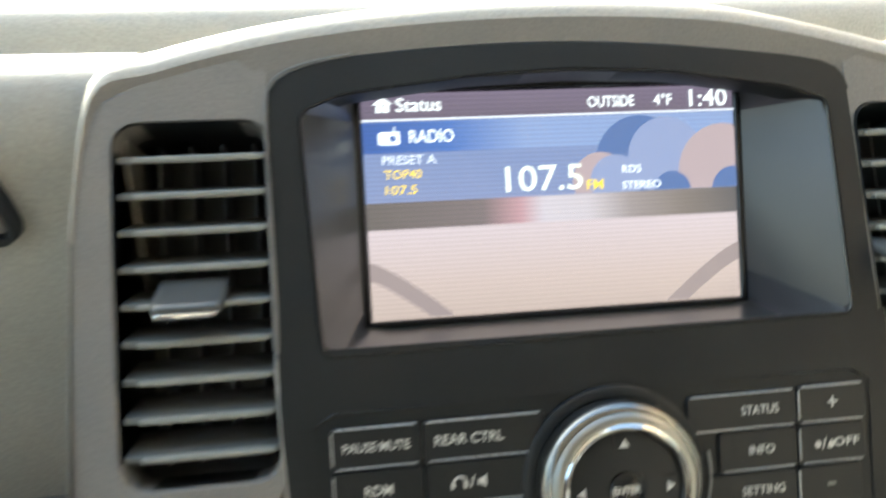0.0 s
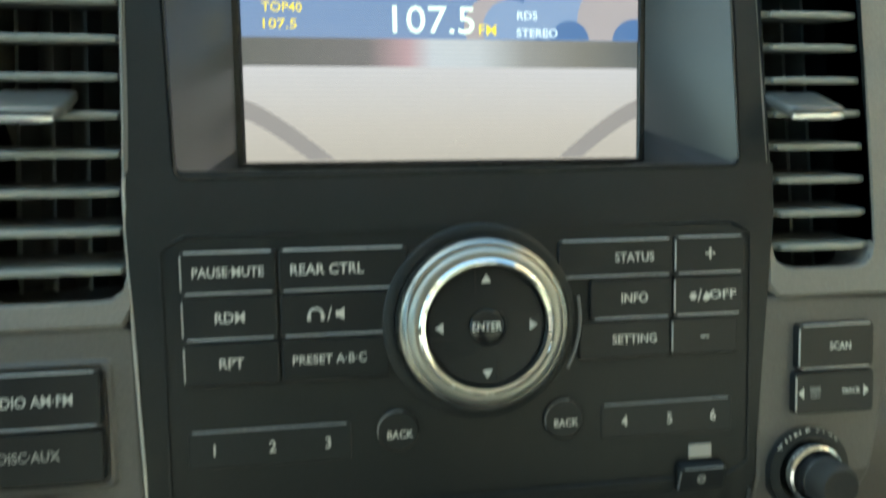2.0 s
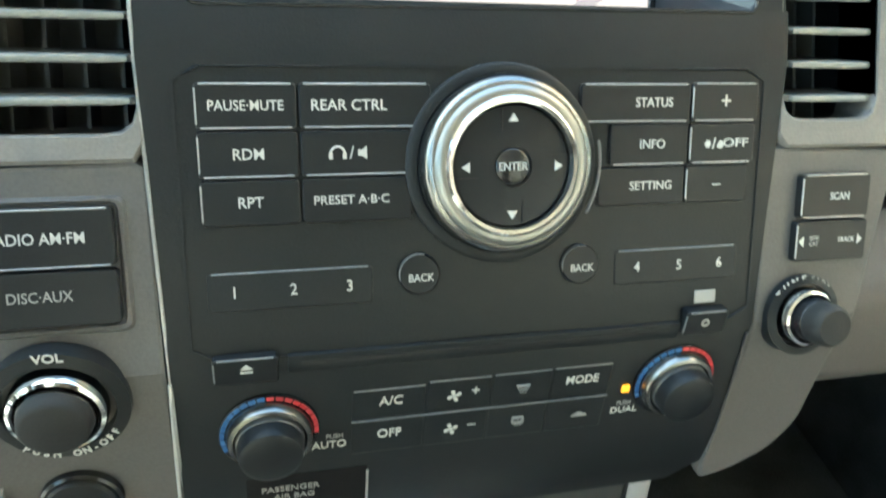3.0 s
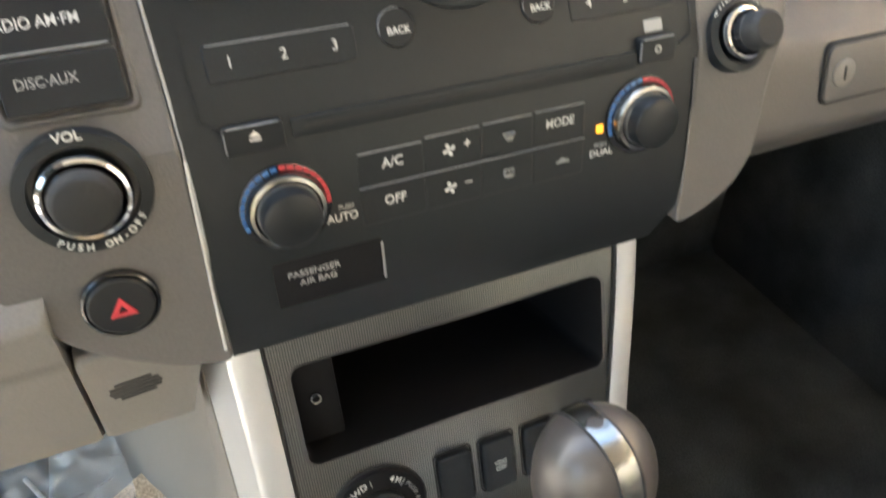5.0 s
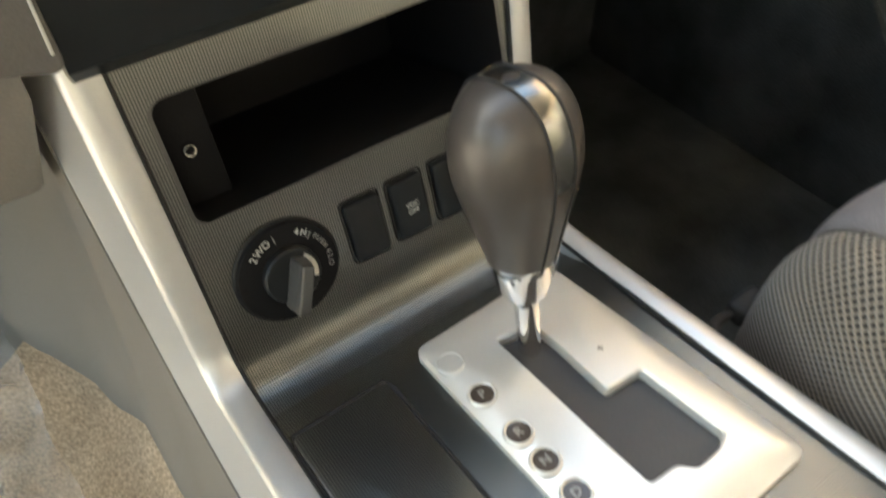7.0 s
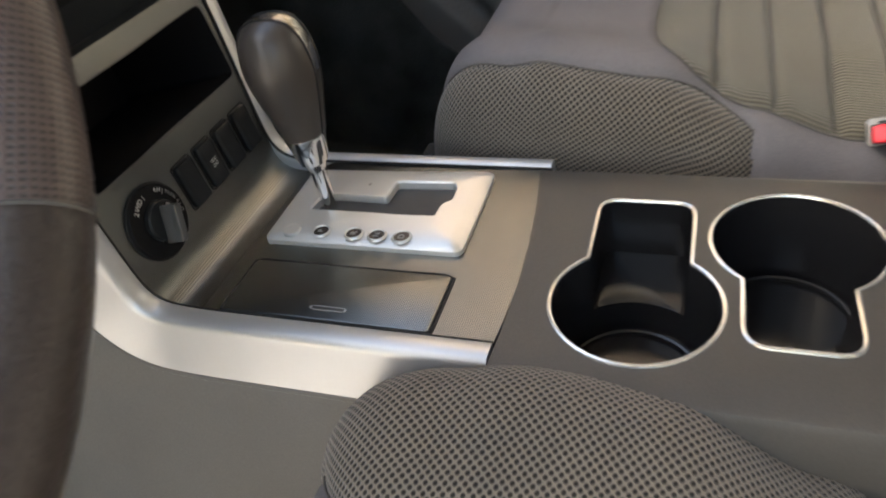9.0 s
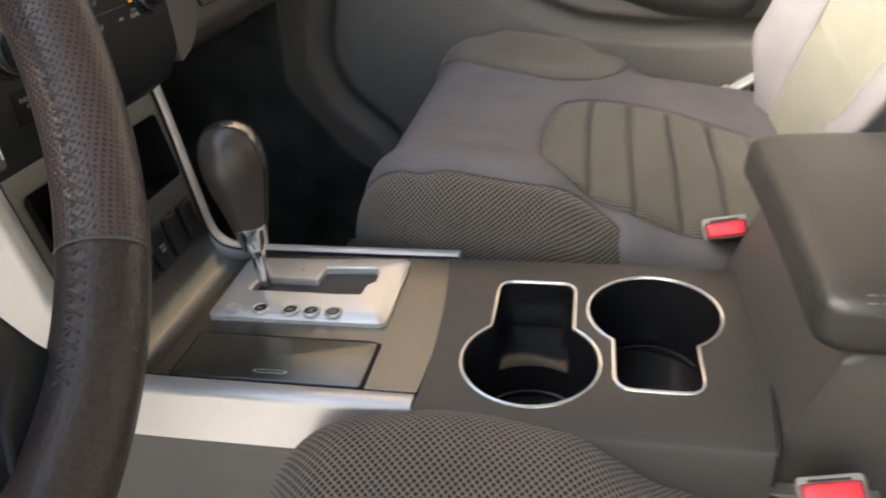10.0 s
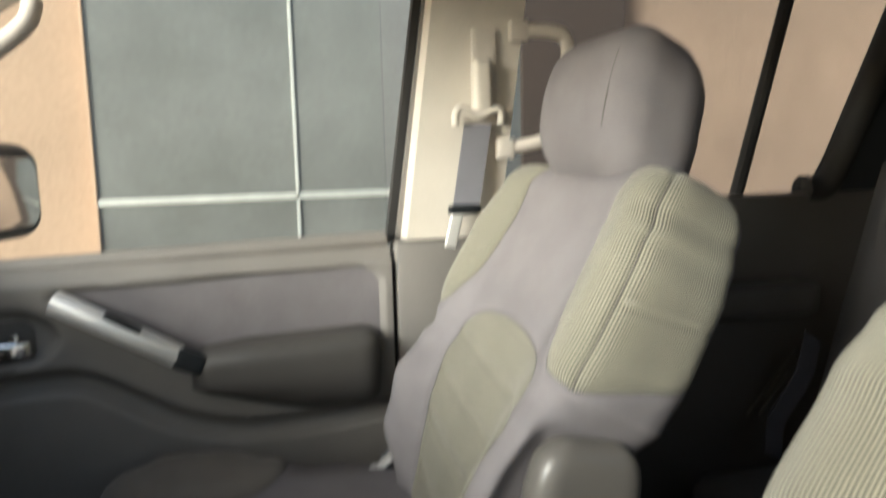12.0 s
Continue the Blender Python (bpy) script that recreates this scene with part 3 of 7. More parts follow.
def vent(side, hole):
    u0, u1 = (-0.1625, -0.1115) if side < 0 else (0.1120, 0.1535)
    v = thing("air_vent", "black air vent with horizontal slats and a thumb tab", "air vent", FV @ at((u0 + u1) / 2, 0, 0), "vents beside the display")
    part("housing", moved(loft([[(x, y, 0.0) for x, y in hole], [(x, y, -0.05) for x, y in hole]], cap=False), at(-(u0 + u1) / 2, 0)), BLACK, v)
    # back in the slats' lightened colour, standing in for haze
    part("back", moved(prism(hole, -0.05, -0.048), at(-(u0 + u1) / 2, 0)), SLAT, v)
    w = (u1 - u0) / 2 - 0.0006
    for k in range(9):
        y = 0.0553 - 0.0124 * k
        lean = pose(0, 0, 0, 14, 0, 0)
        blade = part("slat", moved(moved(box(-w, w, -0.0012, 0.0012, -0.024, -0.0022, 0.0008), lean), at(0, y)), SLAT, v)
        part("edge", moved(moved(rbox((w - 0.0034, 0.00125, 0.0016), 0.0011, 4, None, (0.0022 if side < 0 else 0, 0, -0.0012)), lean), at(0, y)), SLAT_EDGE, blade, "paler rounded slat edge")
    for k in range(4):
        x = -w + 2 * w * (k + 0.8) / 4.4
        part("fin", box(x - 0.0006, x + 0.0006, -0.052, 0.066, -0.044, -0.026), SLAT, v)
    tm = at(-0.001 if side < 0 else -0.0085, 0.0085, 0.0035) @ pose(0, 0, 0, 30, 0, 0)
    tab = rbox((0.0116, 0.0021, 0.0110), 0.0018, 8, lambda p: (p.x * (1 - 0.12 * max(0.0, p.z / 0.011) ** 3), p.y, p.z))
    part("thumb_tab", moved(tab, tm), TAB, v, "dark grey thumb tab")
    part("tab_edge", moved(rbox((0.0098, 0.0013, 0.0012), 0.0010, 4, None, (0, -0.0012, 0.0102)), tm), CHROME, v, "bright chrome tab edge")
    return v


vent(-1, LV)
vent(1, RV)

# wings with the radio and tuner keys
WING_L = [(-0.110, 0.122), (-0.184, 0.120), (-0.187, 0.03), (-0.177, 0.012), (-0.1685, -0.002), (-0.1609, -0.0125), (-0.1475, -0.0225), (-0.1306, -0.032), (-0.109, -0.0378)]
WING_R = [(0.1065, 0.122), (0.166, 0.120), (0.157, 0.07), (0.150, 0.03), (0.148, -0.004), (0.139, -0.019), (0.123, -0.029), (0.106, -0.034)]


def wing_bent(outline):
    pts = soften(outline, 0.006)
    cut = 0.0545
    bm = prism(pts, -0.03, 0.0, 0.0015)
    bmesh.ops.triangulate(bm, faces=[f for f in bm.faces if len(f.verts) > 4])
    bmesh.ops.bisect_plane(bm, geom=bm.verts[:] + bm.edges[:] + bm.faces[:], plane_co=(0, cut, 0), plane_no=(0, 1, 0))
    for v in bm.verts:
        if v.co.y > cut:
            d = v.co.y - cut
            v.co.y, v.co.z = cut + d * math.cos(radians(20)), v.co.z - d * math.sin(radians(20)) 
    return bm


part("wing", wing_bent(WING_L), WING, stack, m=FC, smooth=15)
part("wing", wing_bent(WING_R), WING, stack, m=FC, smooth=15)
for run in ([(-0.1090, 0.050, 0.0006), (-0.1105, 0.010, 0.0006), (-0.1116, -0.0300, 0.0004)], [(0.1045, 0.050, 0.0006), (0.1062, 0.020, 0.0006), (0.1064, -0.016, 0.0005)]):
    part("edge_line", tube(curve_pts(run, 5), 0.0006, 6), SATIN if run[0][0] < 0 else GUNMETAL, stack, "thin bright edge line", FC)


def key(name, u0, u1, v0, v1, m, parent, r=0.0015, w=0.0016, edge="t", material=None, glint=None):
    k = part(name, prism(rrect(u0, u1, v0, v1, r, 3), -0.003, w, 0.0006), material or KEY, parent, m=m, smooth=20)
    # highlights on the chosen edges, laid on as pale strips
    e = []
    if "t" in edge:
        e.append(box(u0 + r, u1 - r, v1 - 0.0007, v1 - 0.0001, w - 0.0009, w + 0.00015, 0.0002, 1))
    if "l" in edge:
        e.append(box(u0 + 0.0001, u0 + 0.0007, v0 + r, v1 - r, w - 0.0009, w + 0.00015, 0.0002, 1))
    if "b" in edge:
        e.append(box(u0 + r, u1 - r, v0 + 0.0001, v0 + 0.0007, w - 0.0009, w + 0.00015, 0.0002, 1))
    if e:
        part("edge", join(*e), glint or EDGE, k, "painted highlight on the key edge", m=m, smooth=0)
    return k


def print_on(text, size, u, v, w, m, parent, material=INK, turn=0.0, bold=0.00003, wide=0.93, width=0.0):
    part("lettering", moved(words(text, size, bold, wide, width), at(u, v, w, turn)), material, parent, m=m, smooth=0, uv=False)

# ---- key panel ----
keys = thing("key_panel", "black key panel with white lettering round a menu dial", "control panel", FB)
part("panel_rim", plate_with_hole(rrect(-0.1022, 0.1035, -0.0500, 0.0440, 0.005), rrect(-0.1008, 0.1020, -0.0490, 0.0428, 0.004), 0.0006, 0.003), BLACK, keys)
KEY_WIDTH = {'PAUSE·MUTE': 0.0224, 'REAR CTRL': 0.0238, 'RDM': 0.0093, 'RPT': 0.0077, 'PRESET A·B·C': 0.0242, 'STATUS': 0.0144, 'INFO': 0.0098, 'SETTING': 0.0165, '   OFF': 0.0102}
for u0, u1, v0, v1, e, t, s in (
    (-0.0955, -0.0652, 0.0245, 0.0385, "tlb", "PAUSE·MUTE", 0.0033), (-0.0645, -0.0225, 0.0245, 0.0385, "tb", "REAR CTRL", 0.0036),
    (-0.0955, -0.0652, 0.0095, 0.0238, "lb", "RDM", 0.0036), (-0.0645, -0.028, 0.0095, 0.0238, "b", "", 0.0036),
    (-0.0955, -0.0652, -0.0055, 0.0088, "l", "RPT", 0.0036), (-0.0645, -0.029, -0.0055, 0.0088, "", "PRESET A·B·C", 0.0030),
    (0.030, 0.0722, 0.0252, 0.0385, "tb", "STATUS", 0.0034), (0.0728, 0.0998, 0.0252, 0.0388, "tlb", "+", 0.0062),
    (0.0415, 0.0720, 0.0102, 0.0246, "b", "INFO", 0.0034), (0.0726, 0.0992, 0.0102, 0.0246, "lb", "   OFF", 0.0032),
    (0.0375, 0.0712, -0.004, 0.0096, "", "SETTING", 0.0032), (0.0718, 0.0972, -0.004, 0.0096, "l", "–", 0.005),
):
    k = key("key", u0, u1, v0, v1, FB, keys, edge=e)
    if t:
        uc = 0.0578 if 0.03 <= u0 < 0.045 else (u0 + u1) / 2 + (0.003 if t == "   OFF" else 0)
        if t == "REAR CTRL" or t.startswith("PRESET"):
            uc = -0.0488
        print_on(t.strip(), s * 0.94, 0.0913 if "OFF" in t else uc, (v0 + v1) / 2, 0.0017, FB, k, width=KEY_WIDTH.get(t, 0.0))
    elif u0 < 0:
        # headphone and speaker signs
        sign = join(moved(tube([(0.0022 * math.cos(a), 0.0022 * math.sin(a), 0) for a in [math.pi * j / 8 for j in range(9)]], 0.0004, 5), at(-0.053, 0.0165, 0.0019)),
                    box(-0.0558, -0.0546, 0.0148, 0.0168, 0.0017, 0.0019), box(-0.0514, -0.0502, 0.0148, 0.0168, 0.0017, 0.0019),
                    prism([(-0.0465, 0.0157), (-0.0452, 0.0157), (-0.0437, 0.0146), (-0.0437, 0.0188), (-0.0452, 0.0177), (-0.0465, 0.0177)], 0.0017, 0.0019))
        part("sign", sign, INK, k, m=FB)
        print_on("/", 0.004, -0.0485, 0.0166, 0.0017, FB, k)
    if t == "   OFF":
        sun_sign = prism([(0.0798 + (0.0017 if j % 2 else 0.0009) * math.cos(math.pi * j / 8), 0.0172 + (0.0017 if j % 2 else 0.0009) * math.sin(math.pi * j / 8)) for j in range(16)], 0.0017, 0.0019)
        moon = prism([(0.0848 + 0.0015 * math.cos(radians(a)), 0.0170 + 0.0015 * math.sin(radians(a))) for a in range(-150, 91, 30)] + [(0.0842, 0.0176)], 0.0017, 0.0019)
        part("sign", join(sun_sign, moon), INK, k, m=FB)
        print_on("/", 0.004, 0.0824, 0.0172, 0.0017, FB, k)
# menu dial
dial = thing("menu_dial", "chrome ringed black rotary dial with four arrows", "dial", FB @ at(0.0022, 0.0118, 0.001))
part("collar", turned([(0.0335, -0.002), (0.0335, 0.001), (0.0325, 0.0018), (0.0298, 0.0018), (0.0298, -0.002)], 56), BLACK, dial)
part("outer_ring", turned([(0.0296, 0.0), (0.0296, 0.006), (0.0290, 0.0085), (0.0276, 0.0102), (0.0262, 0.0105)], 64, False), SMOKED, dial, "smoked chrome ring")
part("middle_ring", turned([(0.0262, 0.0103), (0.0252, 0.0113), (0.0238, 0.0120), (0.0226, 0.0118)], 64, False), SATIN_DARK, dial, "satin silver ring")
part("inner_ring", turned([(0.0226, 0.0120), (0.0218, 0.0126), (0.0206, 0.0122), (0.0198, 0.0092)], 64, False), CHROME, dial, "polished chrome ring")
pad = part("cap", turned([(0.0198, 0.0088), (0.0194, 0.0098), (0.012, 0.0106), (0.0066, 0.0106), (0.0066, 0.0096), (0.0, 0.0096)], 48), KEY, dial)
part("enter_button", turned([(0.0058, 0.0094), (0.0058, 0.0106), (0.005, 0.0112), (0, 0.0113)], 32), BLACK_GLOSS, dial)
print_on("ENTER", 0.0026, 0, 0, 0.0114, None, dial, width=0.0098)
for a in (0, 90, 180, 270):
    c, s = math.cos(radians(a)), math.sin(radians(a))
    tri = [(x * c - y * s, x * s + y * c) for x, y in ((0.0172, 0), (0.0145, 0.0017), (0.0145, -0.0017))]
    part("arrow", prism(tri, 0.0104, 0.0109), INK, dial, smooth=0)
    line = [(x * c - y * s, x * s + y * c) for x, y in ((0.0112, 0.0034), (0.0188, 0.0034), (0.0188, 0.0037), (0.0112, 0.0037))]
    part("seam", prism(line, 0.0102, 0.0107), RUBBER, dial, smooth=0)
part("collar_edge", tube([(0.0352 * math.cos(radians(b)), 0.0352 * math.sin(radians(b)), 0.0014) for b in range(-30, 13, 3)], 0.0006, 6), EDGE_DIM, dial, "pale edge of the key recess")
# preset keys, back keys, slot
row = thing("preset_keys", "row of flat black preset keys numbered one to six", "buttons", FB @ at(0, -0.027))
for u0, u1, ns in ((-0.0955, -0.0425, ((-0.0871, "1"), (-0.0685, "2"), (-0.0503, "3"))), (0.0455, 0.0962, ((0.0545, "4"), (0.0717, "5"), (0.0885, "6")))):
    k = key("key", u0, u1, -0.0335, -0.0205, FB, row, edge="t", w=0.0004, glint=EDGE_DIM, material=BLACK)
    for u, n in ns:
        print_on(n, 0.0038, u, -0.0272, 0.0006, FB, k)
for u in (-0.0268, 0.0318):
    k = part("back_key", moved(turned([(0.0072, -0.002), (0.0072, 0.0008), (0.0066, 0.0014), (0, 0.0015)], 32), at(u, -0.0245)), KEY, row, m=FB)
    part("edge", moved(tube([(0.0069 * math.cos(radians(a)), 0.0069 * math.sin(radians(a)), 0.0012) for a in range(75, 200, 10)], 0.00022, 5), at(u, -0.0245)), EDGE_DIM, k, m=FB)
    print_on("BACK", 0.0026, u + 0.0005, -0.0258, 0.0016, FB, k)
part("disc_badge", box(0.0790, 0.0880, -0.0425, -0.0375, 0.0002, 0.0008, 0.0003, 1), INK_DIM, row, "small pale square badge", FB)
radio = thing("disc_player", "black disc slot with eject and load keys", "disc player", FC @ at(0, 0.052))
part("slot_lip", box(-0.0715, 0.0735, 0.0505, 0.0575, -0.004, 0.0005, 0.0004), BLACK, radio, m=FC)
part("slot", box(-0.067, 0.069, 0.0535, 0.0551, 0.0002, 0.0008), RUBBER, radio, m=FC)
k = key("eject_key", -0.0955, -0.0745, 0.0482, 0.0588, FC, radio, edge="tl", glint=EDGE_DIM)
part("sign", join(prism([(-0.0868, 0.0545), (-0.0828, 0.0545), (-0.0848, 0.0566)], 0.0017, 0.0019), box(-0.0868, -0.0828, 0.0530, 0.0537, 0.0017, 0.0019)), INK, k, m=FC, smooth=0)
k = key("load_key", 0.0745, 0.0925, 0.0520, 0.0625, FC, radio, edge="tl", glint=EDGE_DIM)
part("sign", moved(turned([(0.0017, 0.0016), (0.0017, 0.0019), (0.0009, 0.0019), (0.0009, 0.0016)], 16, False), at(0.0832, 0.0575)), INK_DIM, k, m=FC)

# climate controls
clim = thing("climate_panel", "black climate control strip with lettering and two knobs", "control panel", FC @ at(0, 0.025))
for u0, u1, v0, v1, t, s, uc in (
    (-0.050, -0.0231, 0.0252, 0.0392, "A/C", 0.0040, -0.0360), (-0.0228, 0.0016, 0.0252, 0.0404, "+", 0.0046, -0.0045), (0.0019, 0.0252, 0.0252, 0.0406, "", 0, 0), (0.0255, 0.0500, 0.0252, 0.0408, "MODE", 0.0038, 0.0379),
    (-0.050, -0.0231, 0.0085, 0.0245, "OFF", 0.0040, -0.0360), (-0.0228, 0.0016, 0.0085, 0.0245, "–", 0.0046, -0.0045), (0.0019, 0.0252, 0.0085, 0.0245, "", 0, 0), (0.0255, 0.0500, 0.0085, 0.0245, "", 0, 0),
):
    k = key("key", u0, u1, v0, v1, FC, clim, edge="t" if v0 > 0.02 else "", r=0.0006, w=0.0003, glint=EDGE_DIM, material=BLACK)
    if t:
        print_on(t, s, uc, (v0 + v1) / 2 + 0.0012, 0.0005, FC, k, width={"A/C": 0.0086, "OFF": 0.0088, "MODE": 0.0132}.get(t, 0.0))
    vm = (v0 + v1) / 2 + 0.0006
    if u0 == -0.0228:
        blades = [moved(prism([(0.0001, 0.0001), (0.0010, -0.0003), (0.0021, -0.0001), (0.0027, 0.0007), (0.0023, 0.0015), (0.0015, 0.0014), (0.0008, 0.0008)], 0.0013, 0.0015), at(-0.0128, vm, 0, a)) for a in (0, 90, 180, 270)]
        part("sign", join(*blades), INK, k, m=FC, smooth=0)
    if u0 == 0.0019:
        fan = [(-0.0028, 0.0012), (0.0028, 0.0012), (0.0018, -0.0010), (-0.0018, -0.0010)] if v0 > 0.02 else rrect(-0.0024, 0.0024, -0.0016, 0.0016, 0.0005, 2)
        rim = plate_with_hole(fan, [(x * 0.78, y * 0.68) for x, y in fan], 0.0015, 0.0003, 32)
        waves = [box(x - 0.0002, x + 0.0002, -0.0022, 0.0004, 0.0013, 0.0015) for x in (-0.0010, 0, 0.0010)]
        part("sign", moved(join(rim, *waves), at(0.0139, vm)), INK_DIM, k, m=FC, smooth=0)
    if u0 == 0.0255 and v0 < 0.02:
        part("sign", moved(join(prism(soften([(-0.0033, -0.0010), (0.0033, -0.0010), (0.0030, 0.0002), (0.0014, 0.0004), (0.0006, 0.0013), (-0.0012, 0.0013), (-0.0020, 0.0003), (-0.0033, 0)], 0.0003, 2), 0.0013, 0.0015)), at(0.0392, vm)), INK_DIM, k, m=FC, smooth=0)
part("mid_line", box(-0.050, 0.050, 0.02475, 0.0251, 0.0002, 0.0009), EDGE_DIM, clim, m=FC)
part("lamp", box(0.0558, 0.0590, 0.0255, 0.0290, 0.0, 0.0012, 0.0003, 1), glow("amber_lamp", (1.0, 0.36, 0.015), 0.16), clim, "lit amber indicator", FC)
print_on("DUAL", 0.0030, 0.0590, 0.0160, 0.0005, FC, clim, width=0.0115)
print_on("PUSH", 0.0020, 0.0583, 0.0197, 0.0005, FC, clim, INK_DIM)
print_on("AUTO", 0.0034, -0.0580, 0.0152, 0.0005, FC, clim, width=0.0123)
print_on("PUSH", 0.0020, -0.0560, 0.0192, 0.0005, FC, clim, INK_DIM)


def temp_knob(u, v):
    k = thing("temperature_knob", "black rubber knob with a chrome ring and blue to red scale", "knob", FC @ at(u, v), "temperature knobs")
    part("base", turned([(0.0172, -0.001), (0.0172, 0.0012), (0.0150, 0.0018), (0.0150, 0)], 48, False), BLACK_GLOSS, k)
    for a in range(-5, 204, 11):
        seg = [(r * math.cos(radians(b)), r * math.sin(radians(b))) for r, bs in ((0.0168, (a, a + 5, a + 9)), (0.0153, (a + 9, a + 5, a))) for b in bs]
        part("scale_mark", prism(seg, 0.0015, 0.0020), RED_INK if a < 90 else BLUE_INK, k, smooth=0)
    part("ring", turned([(0.0148, 0.0), (0.0148, 0.004), (0.0140, 0.0058), (0.0126, 0.0062), (0.0116, 0.0052), (0.0110, 0.003)], 48, False), SMOKED, k, "smoked chrome ring")
    part("sleeve", turned([(0.0119, 0.001), (0.0116, 0.0072), (0.0112, 0.0075)], 48, False), GUNMETAL, k, "glossy metallic sleeve")
    part("grip", turned([(0.0114, 0.003), (0.0112, 0.0105), (0.0105, 0.0132), (0.0088, 0.0142), (0.0, 0.0140)], 48), KEY, k)


temp_knob(-0.0785, 0.0250)
temp_knob(0.0775, 0.0295)
bag = thing("airbag_light_panel", "dark airbag warning window with grey lettering", "indicator", FC @ at(-0.06, -0.008))
part("window", prism(rrect(-0.088, -0.0435, -0.0185, 0.002, 0.001), -0.001, 0.0002, 0.0001), CAVITY, bag, m=FC)
part("edge", box(-0.0440, -0.0432, -0.0165, 0.0, 0.0, 0.0011), EDGE, bag, m=FC)
print_on("PASSENGER", 0.0026, -0.0720, -0.0048, 0.0004, FC, bag, INK_DIM, width=0.0211)
print_on("AIR BAG", 0.0026, -0.0710, -0.0090, 0.0004, FC, bag, INK_DIM, width=0.0150)

# driver's side wing
wl = thing("radio_keys", "pair of black source keys on the grey wing", "buttons", FB @ at(-0.135, -0.015))
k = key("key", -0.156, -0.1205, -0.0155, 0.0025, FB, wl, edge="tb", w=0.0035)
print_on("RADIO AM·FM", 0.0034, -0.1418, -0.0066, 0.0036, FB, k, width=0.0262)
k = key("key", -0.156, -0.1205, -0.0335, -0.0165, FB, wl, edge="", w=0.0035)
print_on("DISC·AUX", 0.0032, -0.1423, -0.0241, 0.0036, FB, k, INK_DIM, width=0.018)
part("frame", plate_with_hole(rrect(-0.1590, -0.1170, -0.0370, 0.0055, 0.003), rrect(-0.1565, -0.1200, -0.0340, 0.0030, 0.002), 0.0012, 0.003), WING, wl, m=FB)


def big_knob(name, label, m, s, group="", tall=0.0165):
    k = thing(name, label, "knob", m, group)
    part("base", turned([(0.0245 * s, -0.004), (0.0243 * s, 0.002), (0.0195 * s, 0.0030), (0.0190 * s, -0.002)], 56, False), BLACK, k)
    part("ring", turned([(0.0172 * s, -0.002), (0.0172 * s, 0.004), (0.0164 * s, 0.0062), (0.0150 * s, 0.0068), (0.0140 * s, 0.0060), (0.0134 * s, 0.001)], 56, False), CHROME, k, "chrome ring")
    part("sleeve", turned([(0.0134 * s, -0.001), (0.0130 * s, 0.55 * tall), (0.0126 * s, 0.57 * tall)], 48, False), BLACK_GLOSS, k, "glossy black sleeve")
    part("grip", turned([(0.0128 * s, 0.2 * tall), (0.0126 * s, tall - 0.004), (0.0118 * s, tall - 0.0012), (0.0100 * s, tall), (0, tall - 0.0002)], 48), RUBBER, k)
    return k


vol = big_knob("volume_knob", "black volume knob with a chrome ring on the grey wing", FC @ at(-0.1415, 0.0470, 0.001), 0.86, tall=0.0125)
part("lettering", moved(words("VOL", 0.0031, 0.0001), at(0.0003, 0.0200, 0.0030)), INK, vol, smooth=0, uv=False)
part("lettering", moved(arc_words("PUSH ON-OFF", 0.0024, 0.0188, -82, -92, 0.0001), at(0, 0, 0.0031)), INK, vol, smooth=0, uv=False)
tune = big_knob("tuning_knob", "black tuning knob with a chrome ring on the grey wing", FB @ at(0.1262, -0.0502, 0.001), 0.66, tall=0.019)
part("lettering", moved(arc_words("TUNE", 0.0028, 0.0147, 118, 46, 0.0001), at(0, 0, 0.0022)), INK, tune, smooth=0, uv=False)
part("lettering", moved(arc_words("FLDR", 0.0020, 0.0147, 64, 32, 0.0001), at(0, 0, 0.0022)), INK_DIM, tune, smooth=0, uv=False)
hz = thing("hazard_button", "round black hazard button with a red triangle", "button", FC @ at(-0.1418, 0.0032, 0.001))
part("rim", turned([(0.0134, -0.002), (0.0132, 0.0015), (0.0122, 0.0022), (0.0116, 0.0005)], 48, False), BLACK_GLOSS, hz)
part("cap", turned([(0.0115, -0.001), (0.0114, 0.0026), (0.0105, 0.0035), (0, 0.0038)], 48), KEY, hz)
tri = soften([(0, 0.0048), (-0.0052, -0.0036), (0.0052, -0.0036)], 0.0006, 3)
part("triangle", moved(plate_with_hole(tri, [(x * 0.30, y * 0.30 - 0.0004) for x, y in tri], 0.0043, 0.0006, 48), at(0.0002, 0)), RED_INK, hz, "red warning triangle")
sc = thing("seek_keys", "black scan and seek keys on the grey wing", "buttons", FB @ at(0.136, -0.012))
k = key("key", 0.1205, 0.151, -0.0118, 0.005, FB, sc, edge="tlb", w=0.0035)
print_on("SCAN", 0.0028, 0.1373, -0.0035, 0.0036, FB, k, width=0.0086)
k = key("key", 0.1195, 0.1515, -0.0285, -0.0128, FB, sc, edge="l", w=0.0035)
for u, s in ((0.1222, -1), (0.1478, 1)):
    part("sign", prism([(u + s * 0.0016, -0.0205), (u - s * 0.0006, -0.0185), (u - s * 0.0006, -0.0225)], 0.0035, 0.0037), INK, k, m=FB, smooth=0)
print_on("TRACK", 0.0018, 0.1420, -0.0205, 0.0036, FB, k)
print_on("SEEK\nCAT", 0.0016, 0.1275, -0.0205, 0.0036, FB, k, INK_DIM)

# ---- display ----


